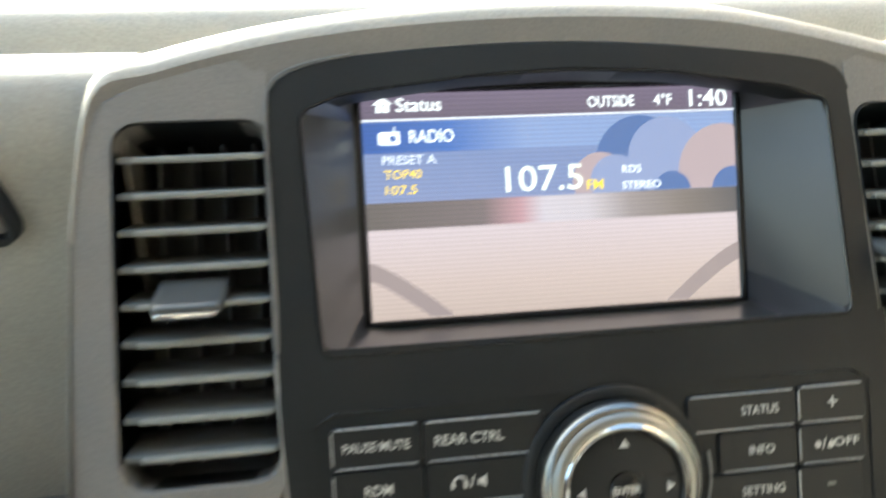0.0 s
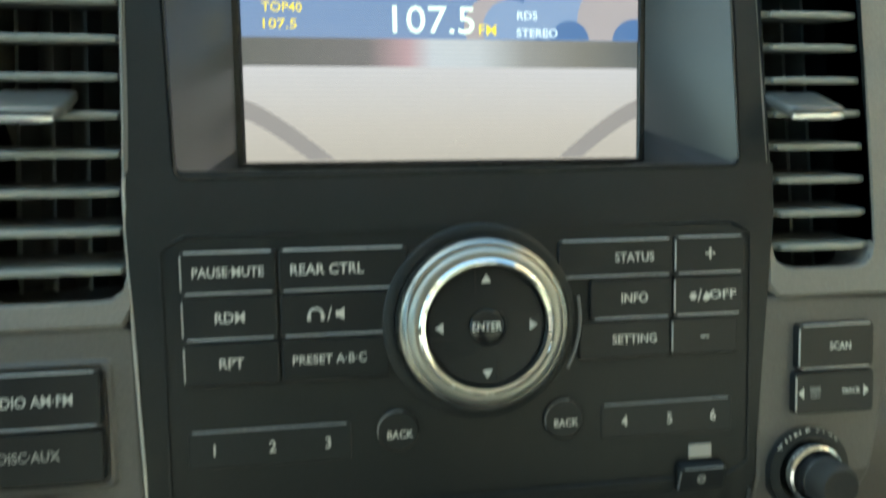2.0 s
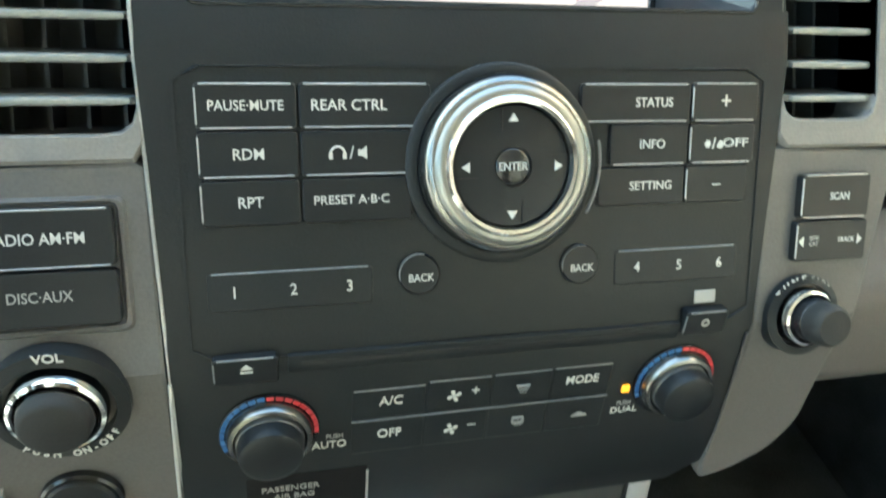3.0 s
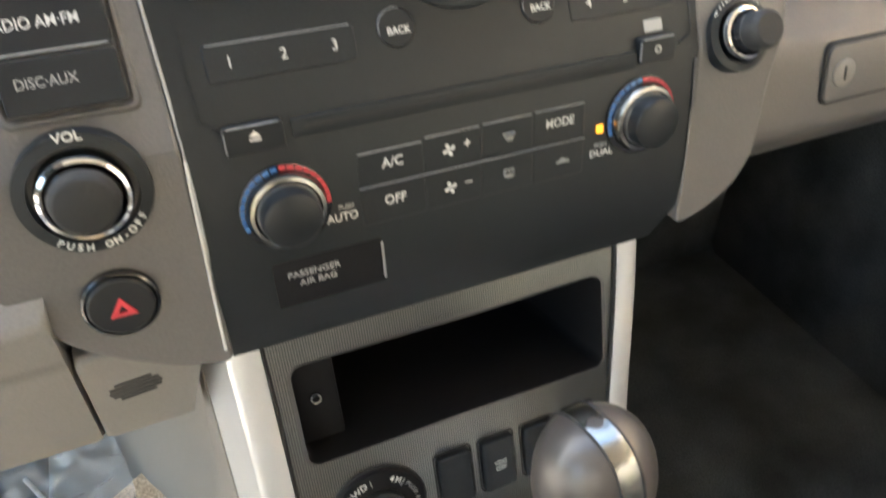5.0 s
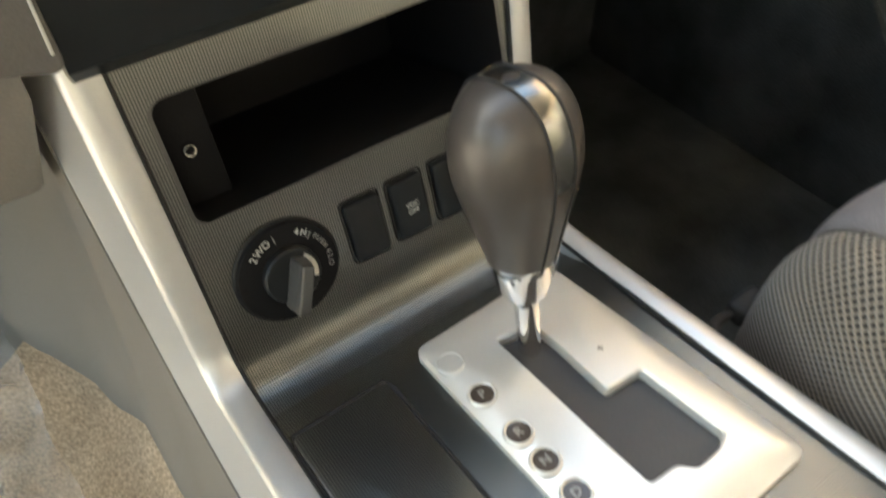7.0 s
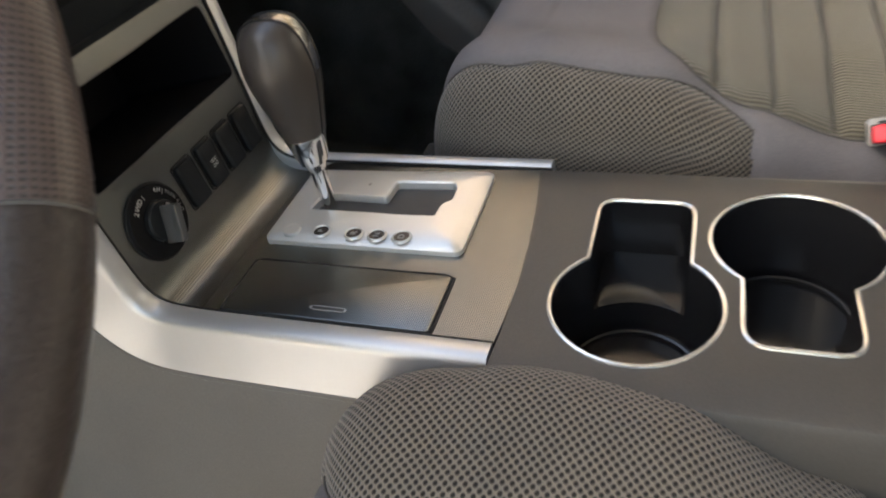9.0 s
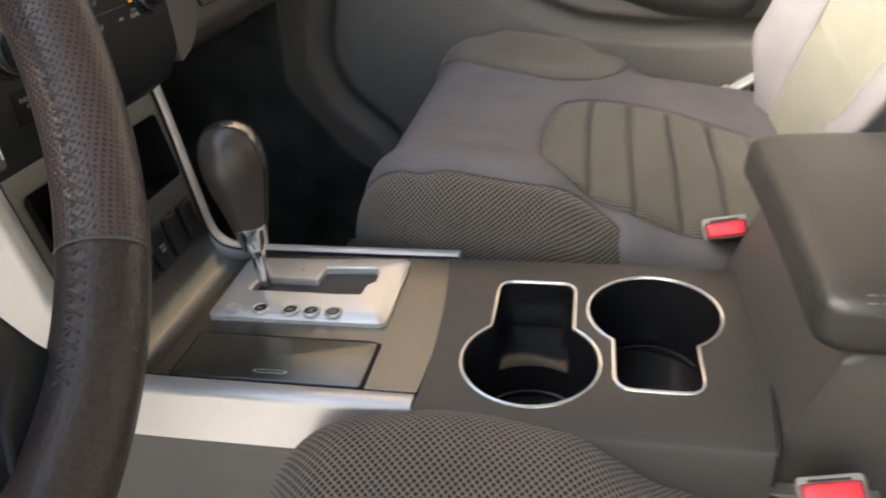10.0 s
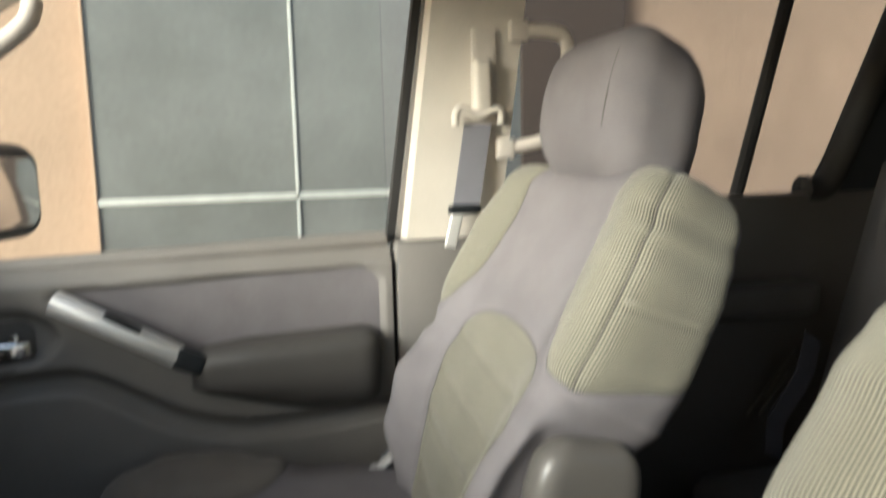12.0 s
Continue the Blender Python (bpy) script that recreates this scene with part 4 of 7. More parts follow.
PICTURE = shine("display_picture", 1, -0.0445, 0.0445, ((0.0, (0.52, 0.38, 0.33)), (0.15, (0.57, 0.42, 0.38)), (0.40, (0.62, 0.48, 0.49)), (0.515, (0.62, 0.47, 0.49)), (0.52, (0.24, 0.26, 0.42)), (0.72, (0.22, 0.25, 0.42)), (0.875, (0.21, 0.24, 0.40)), (0.885, (0.15, 0.11, 0.15)), (1.0, (0.19, 0.14, 0.19))), SCREEN)
BAR = shine("display_bar", 0, -0.0775, 0.0775, ((0.0, (0.15, 0.12, 0.11)), (0.30, (0.20, 0.15, 0.15)), (0.40, (0.50, 0.28, 0.30)), (0.46, (0.60, 0.50, 0.53)), (0.58, (0.58, 0.48, 0.50)), (0.70, (0.33, 0.26, 0.25)), (0.85, (0.22, 0.17, 0.15)), (1.0, (0.13, 0.11, 0.11))), SCREEN)
BAND = shine("display_band", 0, -0.0775, 0.0775, ((0.0, (0.06, 0.11, 0.33)), (0.22, (0.09, 0.16, 0.42)), (0.42, (0.27, 0.32, 0.52)), (1.0, (0.27, 0.32, 0.52))), SCREEN)
disp = thing("radio_display", "lit colour display showing the radio status page", "display", FS)
part("panel", box(-0.0775, 0.0775, -0.0445, 0.0445, -0.004, 0.0), PICTURE, disp)
part("frame", plate_with_hole(rrect(-0.083, 0.083, -0.05, 0.05, 0.001), rrect(-0.0775, 0.0775, -0.0445, 0.0445, 0.0005), 0.0006, 0.003), BLACK_GLOSS, disp)


def lit(name, bm, color, k=1.0, label="", w=0.0002):
    m = bpy.data.materials.get("lit_%02d_%02d_%02d" % tuple(int(c * 99) for c in color)) or glow("lit_%02d_%02d_%02d" % tuple(int(c * 99) for c in color), color, SCREEN * k)
    return part(name, moved(bm, at(0, 0, w)), m, disp, label, smooth=0, uv=False)


def clipped_disc(cx, cy, r, r_in, a0, a1, x1=0.0775, y0=0.0019, y1=0.0331):
    o = []
    n = 28
    for k in range(n + 1):
        a = radians(a0 + (a1 - a0) * k / n)
        o.append((cx + r * math.cos(a), cy + r * math.sin(a)))
    i = []
    for k in range(n + 1):
        a = radians(a1 + (a0 - a1) * k / n)
        i.append((cx + r_in * math.cos(a), cy + r_in * math.sin(a)))
    return prism([(max(-0.0775, min(x1, x)), max(y0, min(y1, y))) for x, y in (o + i if r_in > 0 else o[:-1])], 0, 0.00008)


# picture shapes
part("band", box(-0.0775, 0.0775, 0.0212, 0.0332, 0.0001, 0.0002), BAND, disp, smooth=0)
part("bar", box(-0.0775, 0.0775, -0.0088, 0.0018, 0.0001, 0.0003), BAR, disp, smooth=0)
DEEP, MIST, PEACH = (0.11, 0.16, 0.34), (0.29, 0.31, 0.48), (0.46, 0.33, 0.34)
for cx, cy, r, col, lift in ((0.0360, 0.0135, 0.0195, DEEP, 0.0003), (0.0470, 0.0155, 0.0165, MIST, 0.0005), (0.0720, 0.0085, 0.0200, PEACH, 0.0007), (0.0185, 0.0065, 0.0120, PEACH, 0.0004), (0.0250, 0.0060, 0.0112, MIST, 0.0006), (0.0760, 0.0010, 0.0095, DEEP, 0.0009), (0.0490, 0.0015, 0.0080, DEEP, 0.00085)):
    lit("picture_disc", clipped_disc(cx, cy, r, 0.0, 0, 360), col, w=lift)
lit("status_line", box(-0.0775, 0.0775, 0.0336, 0.0344, 0, 0.0001), (0.85, 0.80, 0.85), w=0.0009)
for s in (-1, 1):
    up = [(s * (0.0775 - 0.033 * k / 8), -0.0212 - 0.0228 * (k / 8) ** 1.25) for k in range(9)]
    down = [(s * (0.0775 - 0.0235 * (1 - k / 8)), -0.0285 - 0.0155 * (1 - k / 8) ** 1.2) for k in range(9)]
    lit("picture_arc", prism(up + down, 0, 0.00005), (0.34, 0.25, 0.24))


def show(text, size, u, width, v, color, bold=0.00003):
    b = words(text, size, bold, 1.0, width)
    return lit("lettering", moved(b, at(u + width / 2, v)), color, 1.25, w=0.0011)


WHITE, YELLOW = (0.95, 0.92, 0.90), (0.95, 0.62, 0.06)
show("Status", 0.0052, -0.0638, 0.0179, 0.0395, WHITE, 0.00007)
show("OUTSIDE", 0.0044, 0.0143, 0.0196, 0.0386, WHITE)
show("4°F", 0.0044, 0.0424, 0.0079, 0.0386, WHITE)
show("1:40", 0.0070, 0.0581, 0.0164, 0.0388, WHITE)
show("RADIO", 0.0050, -0.0592, 0.0177, 0.0270, WHITE, 0.00006)
show("PRESET A", 0.0034, -0.0703, 0.0212, 0.0181, (0.74, 0.72, 0.78))
show("TOP40", 0.0034, -0.0698, 0.0147, 0.0125, YELLOW)
show("107.5", 0.0034, -0.0695, 0.0123, 0.0064, YELLOW)
show("107.5", 0.0102, -0.0213, 0.0318, 0.0083, (0.97, 0.94, 0.78), 0.00004)
show("FM", 0.0040, 0.0123, 0.0068, 0.0051, YELLOW)
show("RDS", 0.0031, 0.0276, 0.0081, 0.0109, (0.85, 0.82, 0.86))
show("STEREO", 0.0031, 0.0273, 0.0166, 0.0043, (0.85, 0.82, 0.86))
lit("house_sign", join(prism([(-0.0732, 0.0400), (-0.0691, 0.0430), (-0.0650, 0.0400)], 0, 0.0001), box(-0.0717, -0.0694, 0.0370, 0.0398, 0, 0.0001), box(-0.0688, -0.0665, 0.0370, 0.0398, 0, 0.0001)), WHITE, w=0.0011)
lit("radio_sign", join(plate_with_hole(rrect(-0.0714, -0.0630, 0.0244, 0.0294, 0.0004), [(-0.0656 + 0.0014 * math.cos(a / 8 * math.pi), 0.0268 + 0.0014 * math.sin(a / 8 * math.pi)) for a in range(16)], 0.0001, 0.0001, 40), box(-0.0652, -0.0648, 0.0294, 0.0314, 0, 0.0001)), WHITE, w=0.0011)

# ---- centre console, front ----
con = thing("centre_console", "centre console with woven metal film and silver rails", "console", pose(0, -0.05, 0.25))
KN = [(0.115, 0.755), (0.1076, 0.7295), (0.09205, 0.67825), (0.0833, 0.6496), (0.0793, 0.6362), (0.0765, 0.627), (0.0715, 0.6155), (0.0645, 0.6082), (0.055, 0.6045), (0.040, 0.6040), (0.017, 0.6055), (-0.005, 0.6077), (-0.035, 0.6107), (-0.07, 0.6142), (-0.158, 0.6230)]
CUB = rrect(-0.0878, 0.0815, -0.0015, 0.0545, 0.006)
part("film_panel", plate_with_hole([(-0.0965, -0.060), (0.0925, -0.060), (0.0985, 0.074), (-0.0965, 0.074)], CUB, 0.0, 0.004, 480), WEAVE, con, "dark woven metallic film", FD)
fold = []
for v, w in ((-0.0575, 0.0005), (-0.070, 0.0004), (-0.078, 0.0008), (-0.084, 0.0035), (-0.089, 0.0085), (-0.0925, 0.0155), (-0.0945, 0.024)):
    fold.append([(-0.0965 + 0.188 * k / 10, v, w) for k in range(11)])
bm = loft(fold, closed=False)
fold_end = FD @ Vector((0, -0.0945, 0.024))
part("film_fold", bm, WEAVE, con, "curved woven metallic film", FD)
top = [[(-0.0965 + 0.188 * k / 10, fold_end.y, fold_end.z) for k in range(11)], [(-0.0965 + 0.188 * k / 10, 0.017, 0.6055) for k in range(11)]]
rear = []
for k in range(11):
    t = k / 10 * 2 - 1
    rear.append((-0.0965 + 0.188 * k / 10, -0.160 + 0.006 * t * t + 0.004 * t, 0.6230))
top += [[(-0.0965 + 0.188 * k / 10, -0.07, 0.6142) for k in range(11)], rear]
part("film_top", loft(top, closed=False), WEAVE, con, "woven metallic film", Matrix())
# cubby
cub = thing("storage_cubby", "open black storage cubby with a round aux socket", "storage", FD @ at(0, 0.026))
part("tray", loft([[(x, y, 0.0005) for x, y in CUB], [(x, y, -0.004) for x, y in inset(CUB, 0.001)], [(x * 0.97, 0.0265 + (y - 0.0265) * 0.93 - 0.002, -0.11) for x, y in CUB]]), CAVITY, cub, m=FD)
part("back", prism([(x * 0.98, 0.0265 + (y - 0.0265) * 0.96 - 0.002) for x, y in CUB], -0.112, -0.1095), CAVITY, cub, m=FD)
part("rim", plate_with_hole(rrect(-0.0884, 0.0821, -0.0021, 0.0551, 0.0064), CUB, 0.0005, 0.003, 480), GUNMETAL, cub, "thin dark metal edge line", FD)
part("side_block", box(-0.086, -0.0640, 0.0, 0.053, -0.10, -0.016, 0.002), CAVITY, cub, m=FD)
part("socket", moved(turned([(0.0032, -0.017), (0.0032, -0.0150), (0.0028, -0.0145), (0.0019, -0.0147), (0.0018, -0.0175)], 24, False), at(-0.0759, 0.0252)), SMOKED, cub, "small metal socket", FD)

# silver rails

def ease01(t):
    t = max(0.0, min(1.0, t))
    return t * t * (3 - 2 * t)


def rail(inner, outer, side):
    """A rail along the console's edge: rounded top, then a side face."""
    line = curve_pts([(0, y, z) for y, z in KN], 5)
    rings = []
    for i, p in enumerate(line):
        a, b = line[max(i - 1, 0)], line[min(i + 1, len(line) - 1)]
        t = (b - a).normalized()
        nrm = Vector((0, t.z, -t.y))
        d = outer - inner
        slide = 0.0095 * ease01((p.z - 0.61) / 0.14) if side > 0 else 0.0
        sec = [(inner, -0.004), (inner, 0.0015), (inner + 0.1 * d, 0.0028), (inner + 0.75 * d, 0.0028), (inner + 0.95 * d, 0.001), (outer, -0.003), (outer + (0.70 if side < 0 else 0.16) * d, -0.034), (outer + 0.1 * d, -0.037), (inner + 0.3 * d, -0.03)]
        rings.append([tuple(p + nrm * h + Vector((x + slide, 0, 0))) for x, h in sec])
    return loft(rings, cap=True)


part("rail", rail(-0.0972, -0.1132, -1), SILVER, con, "painted silver rail", Matrix(), smooth=50)
part("rail", rail(0.0805, 0.0945, 1), SILVER, con, "painted silver rail", Matrix(), smooth=50)
# flanks
FL = [(0.40, 0.76), (0.135, 0.745), (0.112, 0.72), (0.086, 0.627), (0.070, 0.603), (0.045, 0.594), (0.02, 0.595), (-0.16, 0.612), (-0.42, 0.64), (-0.44, 0.24), (0.40, 0.24)]


def left_flank():
    """The driver's side of the console, falling from the rail's lower edge and flaring outwards towards the firewall."""
    line = curve_pts([(0, y, z) for y, z in KN], 5)
    heads = [(0.57, 0.76), (0.45, 0.76), (0.34, 0.758), (0.27, 0.755), (0.21, 0.752), (0.175, 0.750)]
    for i, p in enumerate(line):
        t = (line[min(i + 1, len(line) - 1)] - line[max(i - 1, 0)]).normalized()
        heads.append((p.y - 0.031 * t.z, p.z + 0.031 * t.y))
    heads += [(-0.22, heads[-1][1] + 0.006), (-0.30, heads[-1][1] + 0.014), (-0.44, heads[-1][1] + 0.028)]
    rows = []
    for y, zt in heads:
        row = [(-0.116, y, zt + 0.001)]
        for k in range(15):
            t = k / 14
            row.append((-0.1242 - (0.046 + 0.16 * ease01((y - 0.20) / 0.25)) * t ** 1.3, y, zt + (0.24 - zt) * t))
        rows.append(row)
    return loft(rows, closed=False)


part("flank", left_flank(), TAUPE, con, m=Matrix(), smooth=60)
fb = slab(FL, 0.084, 0.0965)
for v in fb.verts:
    if v.co.z < 0.3:
        v.co.x += 0.048
bmesh.ops.subdivide_edges(fb, edges=[e for e in fb.edges if abs(e.verts[0].co.z - e.verts[1].co.z) > 0.2], cuts=2)
part("flank", fb, TAUPE, con, m=Matrix())
for x in (-0.0958, 0.0806):
    part("gap_line", tube([(x + (0.0095 * ease01((p.z - 0.61) / 0.14) if x > 0 else -0.0012), p.y - 0.0006, p.z + 0.0012) for p in curve_pts([(0, y, z) for y, z in KN], 5)], 0.0013, 6), RUBBER, con, m=Matrix())
# lid
lid = part("lid", prism(rrect(-0.0945, -0.0452, -0.0698, 0.0693, 0.003), -0.002, 0.0016, 0.0008), WEAVE, con, "lid with woven film and a finger slot", FE)
part("gap", plate_with_hole(rrect(-0.0964, -0.0426, -0.0724, 0.0722, 0.004), rrect(-0.0944, -0.0453, -0.0697, 0.0692, 0.003), 0.0013, 0.003), RUBBER, con, m=FE)
part("finger_slot", plate_with_hole(rrect(-0.0868, -0.0828, -0.0138, 0.0102, 0.0008), rrect(-0.0861, -0.0835, -0.0132, 0.0096, 0.0006), 0.0019, 0.001), SILVER, lid, m=FE)

# ---- shift plate ----
sp = thing("shift_plate", "satin silver gear gate with stepped slot and gear windows", "gear gate", FE)
OUTL = soften([(-0.0262, 0.0745), (0.062, 0.0760), (0.0700, -0.0700), (-0.0250, -0.0700)], 0.007, 5)
SLOT = soften([(0.0062, 0.0520), (0.0262, 0.0490), (0.0272, 0.0350), (0.0262, -0.0002), (0.0457, -0.0013), (0.0481, -0.0448), (0.0406, -0.0484), (0.0268, -0.0490), (0.0214, -0.0426), (0.0075, -0.0420)], 0.0026, 4)


def gate():
    c = Vector((0.0180, -0.020))
    n = 420
    o, s = sample_ring(OUTL, c, n), sample_ring(SLOT, c, n)

    def pull(ring, d):
        return [tuple(Vector(p) + (c - Vector(p)).normalized() * d) for p in ring]
    rings = [[(*p, -0.001) for p in o], [(*p, 0.0035) for p in o], [(*p, 0.0055) for p in pull(o, 0.003)], [(*p, 0.0076) for p in pull(o, 0.0135)], [(*p, 0.0080) for p in pull(s, -0.0012)], [(*p, 0.0070) for p in s], [(*p, 0.0005) for p in s]]
    return loft(rings)


part("gate", gate(), SATIN, sp, smooth=30)
part("slot_cover", prism([(x, y) for x, y in rrect(0.0, 0.052, -0.054, 0.056, 0.002)], -0.001, 0.0016), SLOT_GREY, sp)
for v, ch in ((0.0319, "P"), (0.0074, "R"), (-0.0095, "N"), (-0.0274, "D")):
    wdw = part("gear_window", moved(turned([(0.0071, 0.0072), (0.0067, 0.0083), (0.0061, 0.0089), (0.0056, 0.0087), (0.0052, 0.0078)], 28, False), at(-0.0178, v)), SATIN, sp)
    part("window_base", moved(turned([(0.0054, 0.0070), (0.0054, 0.00795), (0, 0.00795)], 24), at(-0.0178, v)), WINDOW, wdw)
    part("lettering", moved(words(ch, 0.0042, 0.0001), at(-0.0178, v, 0.0081)), INK_DIM, wdw, smooth=0, uv=False)
part("release_cover", moved(turned([(0.0066, 0.0060), (0.0066, 0.0082), (0.0060, 0.0086), (0.0056, 0.0080)], 32, False), at(-0.0186, 0.0544)), SATIN, sp)
part("release_cap", moved(turned([(0.0056, 0.0060), (0.0055, 0.0084), (0, 0.0085)], 32), at(-0.0186, 0.0544)), SATIN, sp)
part("lettering", moved(words("+", 0.005, 0.0), at(0.0400, 0.0175, 0.0084)), INK_DIM, sp, smooth=0, uv=False)

# ---- shifter ----
BASE, TIP = Vector((0.0190, -0.008, 0.606)), Vector((0.0090, 0.012, 0.776))
axis = (TIP - BASE).normalized()
side = Vector((1, 0, 0)) - axis * axis.x
side.normalize()
fwd = axis.cross(side)
ms = Matrix((side, fwd, axis)).transposed().to_4x4()
ms.translation = BASE
shift = thing("gear_lever", "grey leather gear knob with chrome strip on a chrome shaft", "gear lever", ms)


def egg(prof, squash=1.0, n=40, a0=0, a1=360):
    rings = []
    for r, h in prof:
        rings.append([(r * math.cos(radians(a)), r * squash * math.sin(radians(a)), h) for a in [a0 + (a1 - a0) * k / n for k in range(n if a1 - a0 == 360 else n + 1)]])
    return loft(rings, closed=(a1 - a0 == 360), cap=(a1 - a0 == 360))


EGG = [(0.0146, 0.067), (0.0156, 0.069), (0.0170, 0.075), (0.0198, 0.087), (0.0232, 0.101), (0.0254, 0.113), (0.0258, 0.121), (0.0247, 0.131), (0.0218, 0.1395), (0.0170, 0.1458), (0.0098, 0.1495), (0.003, 0.1503)]
ep = curve_pts([(r, 0, h) for r, h in EGG], 3)
EGGS = [(p.x, p.z) for p in ep]
part("grip", egg(EGGS, 0.92, 48), LEATHER, shift, "grey leather grip")
for a in (-84, 96):
    band = []
    for r, h in EGGS:
        wdt = 0.0036 + 0.0018 * max(0.0, min(1.0, (h - 0.085) / 0.04))
        row = []
        for k in range(7):
            off = (k - 3) / 3 * wdt
            c, s = math.cos(radians(a)), math.sin(radians(a))
            rr = math.sqrt(max(r * r - off * off, 0)) + 0.0004
            x, y = rr * c - off * s, rr * s + off * c
            row.append((x, y * 0.92, h + 0.0004))
        band.append(row)
    hi = [row for row, (r, h) in zip(band, EGGS) if h >= 0.106]
    part("strip", loft(hi, closed=False), SMOKED, shift, "chrome strip over the crown")
    lo = [row for row, (r, h) in zip(band, EGGS) if h <= 0.114]
    part("lower_strip", loft(lo, closed=False), LEATHER, shift)
    for sgn in (-1, 1):
        part("seam", tube([(row[0] if sgn < 0 else row[6]) for row in band], 0.0006, 6), RUBBER, shift)
part("collar", egg([(0.0108, 0.046), (0.0126, 0.052), (0.0146, 0.062), (0.0158, 0.0675), (0.0157, 0.0690), (0.0146, 0.0696)], 0.92, 40), CHROME, shift, "polished chrome collar")
part("neck", egg([(0.0058, 0.038), (0.0072, 0.041), (0.0092, 0.0445), (0.0109, 0.0465)], 0.92, 32), CHROME, shift)
part("shaft", egg([(0.0056, -0.004), (0.0056, 0.042)], 1.0, 24), CHROME, shift, "chrome shaft")

# ---- switches on the film panel ----
dk = thing("drive_mode_knob", "black four wheel drive selector knob with white lettering", "knob", FD @ at(-0.0582, -0.0405))
part("base", turned([(0.0258, -0.002), (0.0257, 0.0022), (0.0247, 0.0036), (0.0150, 0.0044), (0.0, 0.0044)], 56), CAVITY, dk)
part("rim", turned([(0.0266, 0.0), (0.0266, 0.0012), (0.0257, 0.0016)], 56, False), BLACK, dk)
part("collar", turned([(0.0140, 0.004), (0.0140, 0.0075), (0.0130, 0.0085), (0, 0.0085)], 48), BLACK, dk, "satin black collar")
part("grip", moved(rbox((0.0040, 0.0125, 0.0070), 0.0012, 6, lambda p: (p.x * (1 - 0.25 * (p.z > 0)), p.y, p.z)), pose(0, -0.003, 0.0135, 0, 0, -22)), GUNMETAL, dk)
part("pointer", moved(prism([(r * math.cos(radians(a)), r * math.sin(radians(a))) for r, aa in ((0.0120, range(-24, 49, 8)), (0.0100, range(48, -25, -8))) for a in aa], 0.0083, 0.0089), at(0, 0)), INK, dk)
part("lettering", moved(arc_words("2WD", 0.0036, 0.0202, 121, 25, 0.00003), at(0, 0, 0.0046)), INK, dk, smooth=0, uv=False)
part("lettering", moved(arc_words("4H", 0.0032, 0.0205, 60, 10, 0.00003), at(0, 0, 0.0046)), INK, dk, smooth=0, uv=False)
part("lettering", moved(arc_words("PUSH", 0.0024, 0.0206, 27, 21, 0.0), at(0, 0, 0.0046)), INK_DIM, dk, smooth=0, uv=False)
part("lettering", moved(arc_words("4LO", 0.0028, 0.0206, -4, 18, 0.0), at(0, 0, 0.0046)), INK_DIM, dk, smooth=0, uv=False)
for a in (46, 97):
    part("mark", moved(box(0.0180, 0.0218, -0.0002, 0.0002, 0.0043, 0.0046), at(0, 0, 0, a)), INK_DIM, dk)


def rocker(u, text=""):
    k = thing("rocker_switch", "black rocker switch in the woven panel" if not text else "black rocker switch lettered VDC OFF", "switch", FD @ at(u, -0.0385), "rocker switches")
    part("frame", plate_with_hole(rrect(-0.0115, 0.0115, -0.0180, 0.0180, 0.003), rrect(-0.0100, 0.0100, -0.0165, 0.0165, 0.002), 0.0008, 0.004), RUBBER, k)
    part("rocker", rbox((0.0097, 0.0162, 0.0045), 0.0022, 6, lambda p: (p.x, p.y, p.z + 0.0014 - 0.0016 * math.cos(p.y * 60))), KEY, k)
    if text:
        part("lettering", moved(words(text, 0.0026), at(0, 0, 0.0051)), INK, k, smooth=0, uv=False)


for u, t in ((-0.0145, ""), (0.0110, "VDC\nOFF"), (0.0365, ""), (0.062, "")):
    rocker(u, t)

# ---- rear console with cup holders ----
rc = thing("cup_holder_console", "dark taupe console top with two bright-rimmed cup holders", "console", pose(0, -0.27, 0.25))


def keyhole(c, r, n0, n1, e, s):
    """A circle joined to a square bay towards s."""
    d = max(abs(n0 - c[1]), abs(n1 - c[1]))
    pts = []
    a0 = math.degrees(math.asin(min(0.98, (n1 - c[1]) / r)))
    a1 = math.degrees(math.asin(max(-0.98, (n0 - c[1]) / r)))
    # from the bay's upper junction all the way round to the lower junction
    for k in range(33):
        a = a0 + (360 - (a0 - a1)) * k / 32
        pts.append((c[0] + s * r * math.cos(radians(a)), c[1] + r * math.sin(radians(a))))
    bay = soften([(c[0] + s * r * 0.5, n0), (e, n0), (e, n1), (c[0] + s * r * 0.5, n1)], 0.0135, 4)[5:15]
    return pts + [q for q in bay]


CUP1 = keyhole((-0.0585, -0.181), 0.0475, -0.210, -0.150, 0.040, 1)
CUP2 = keyhole((0.0060, -0.267), 0.0480, -0.294, -0.237, -0.083, -1)


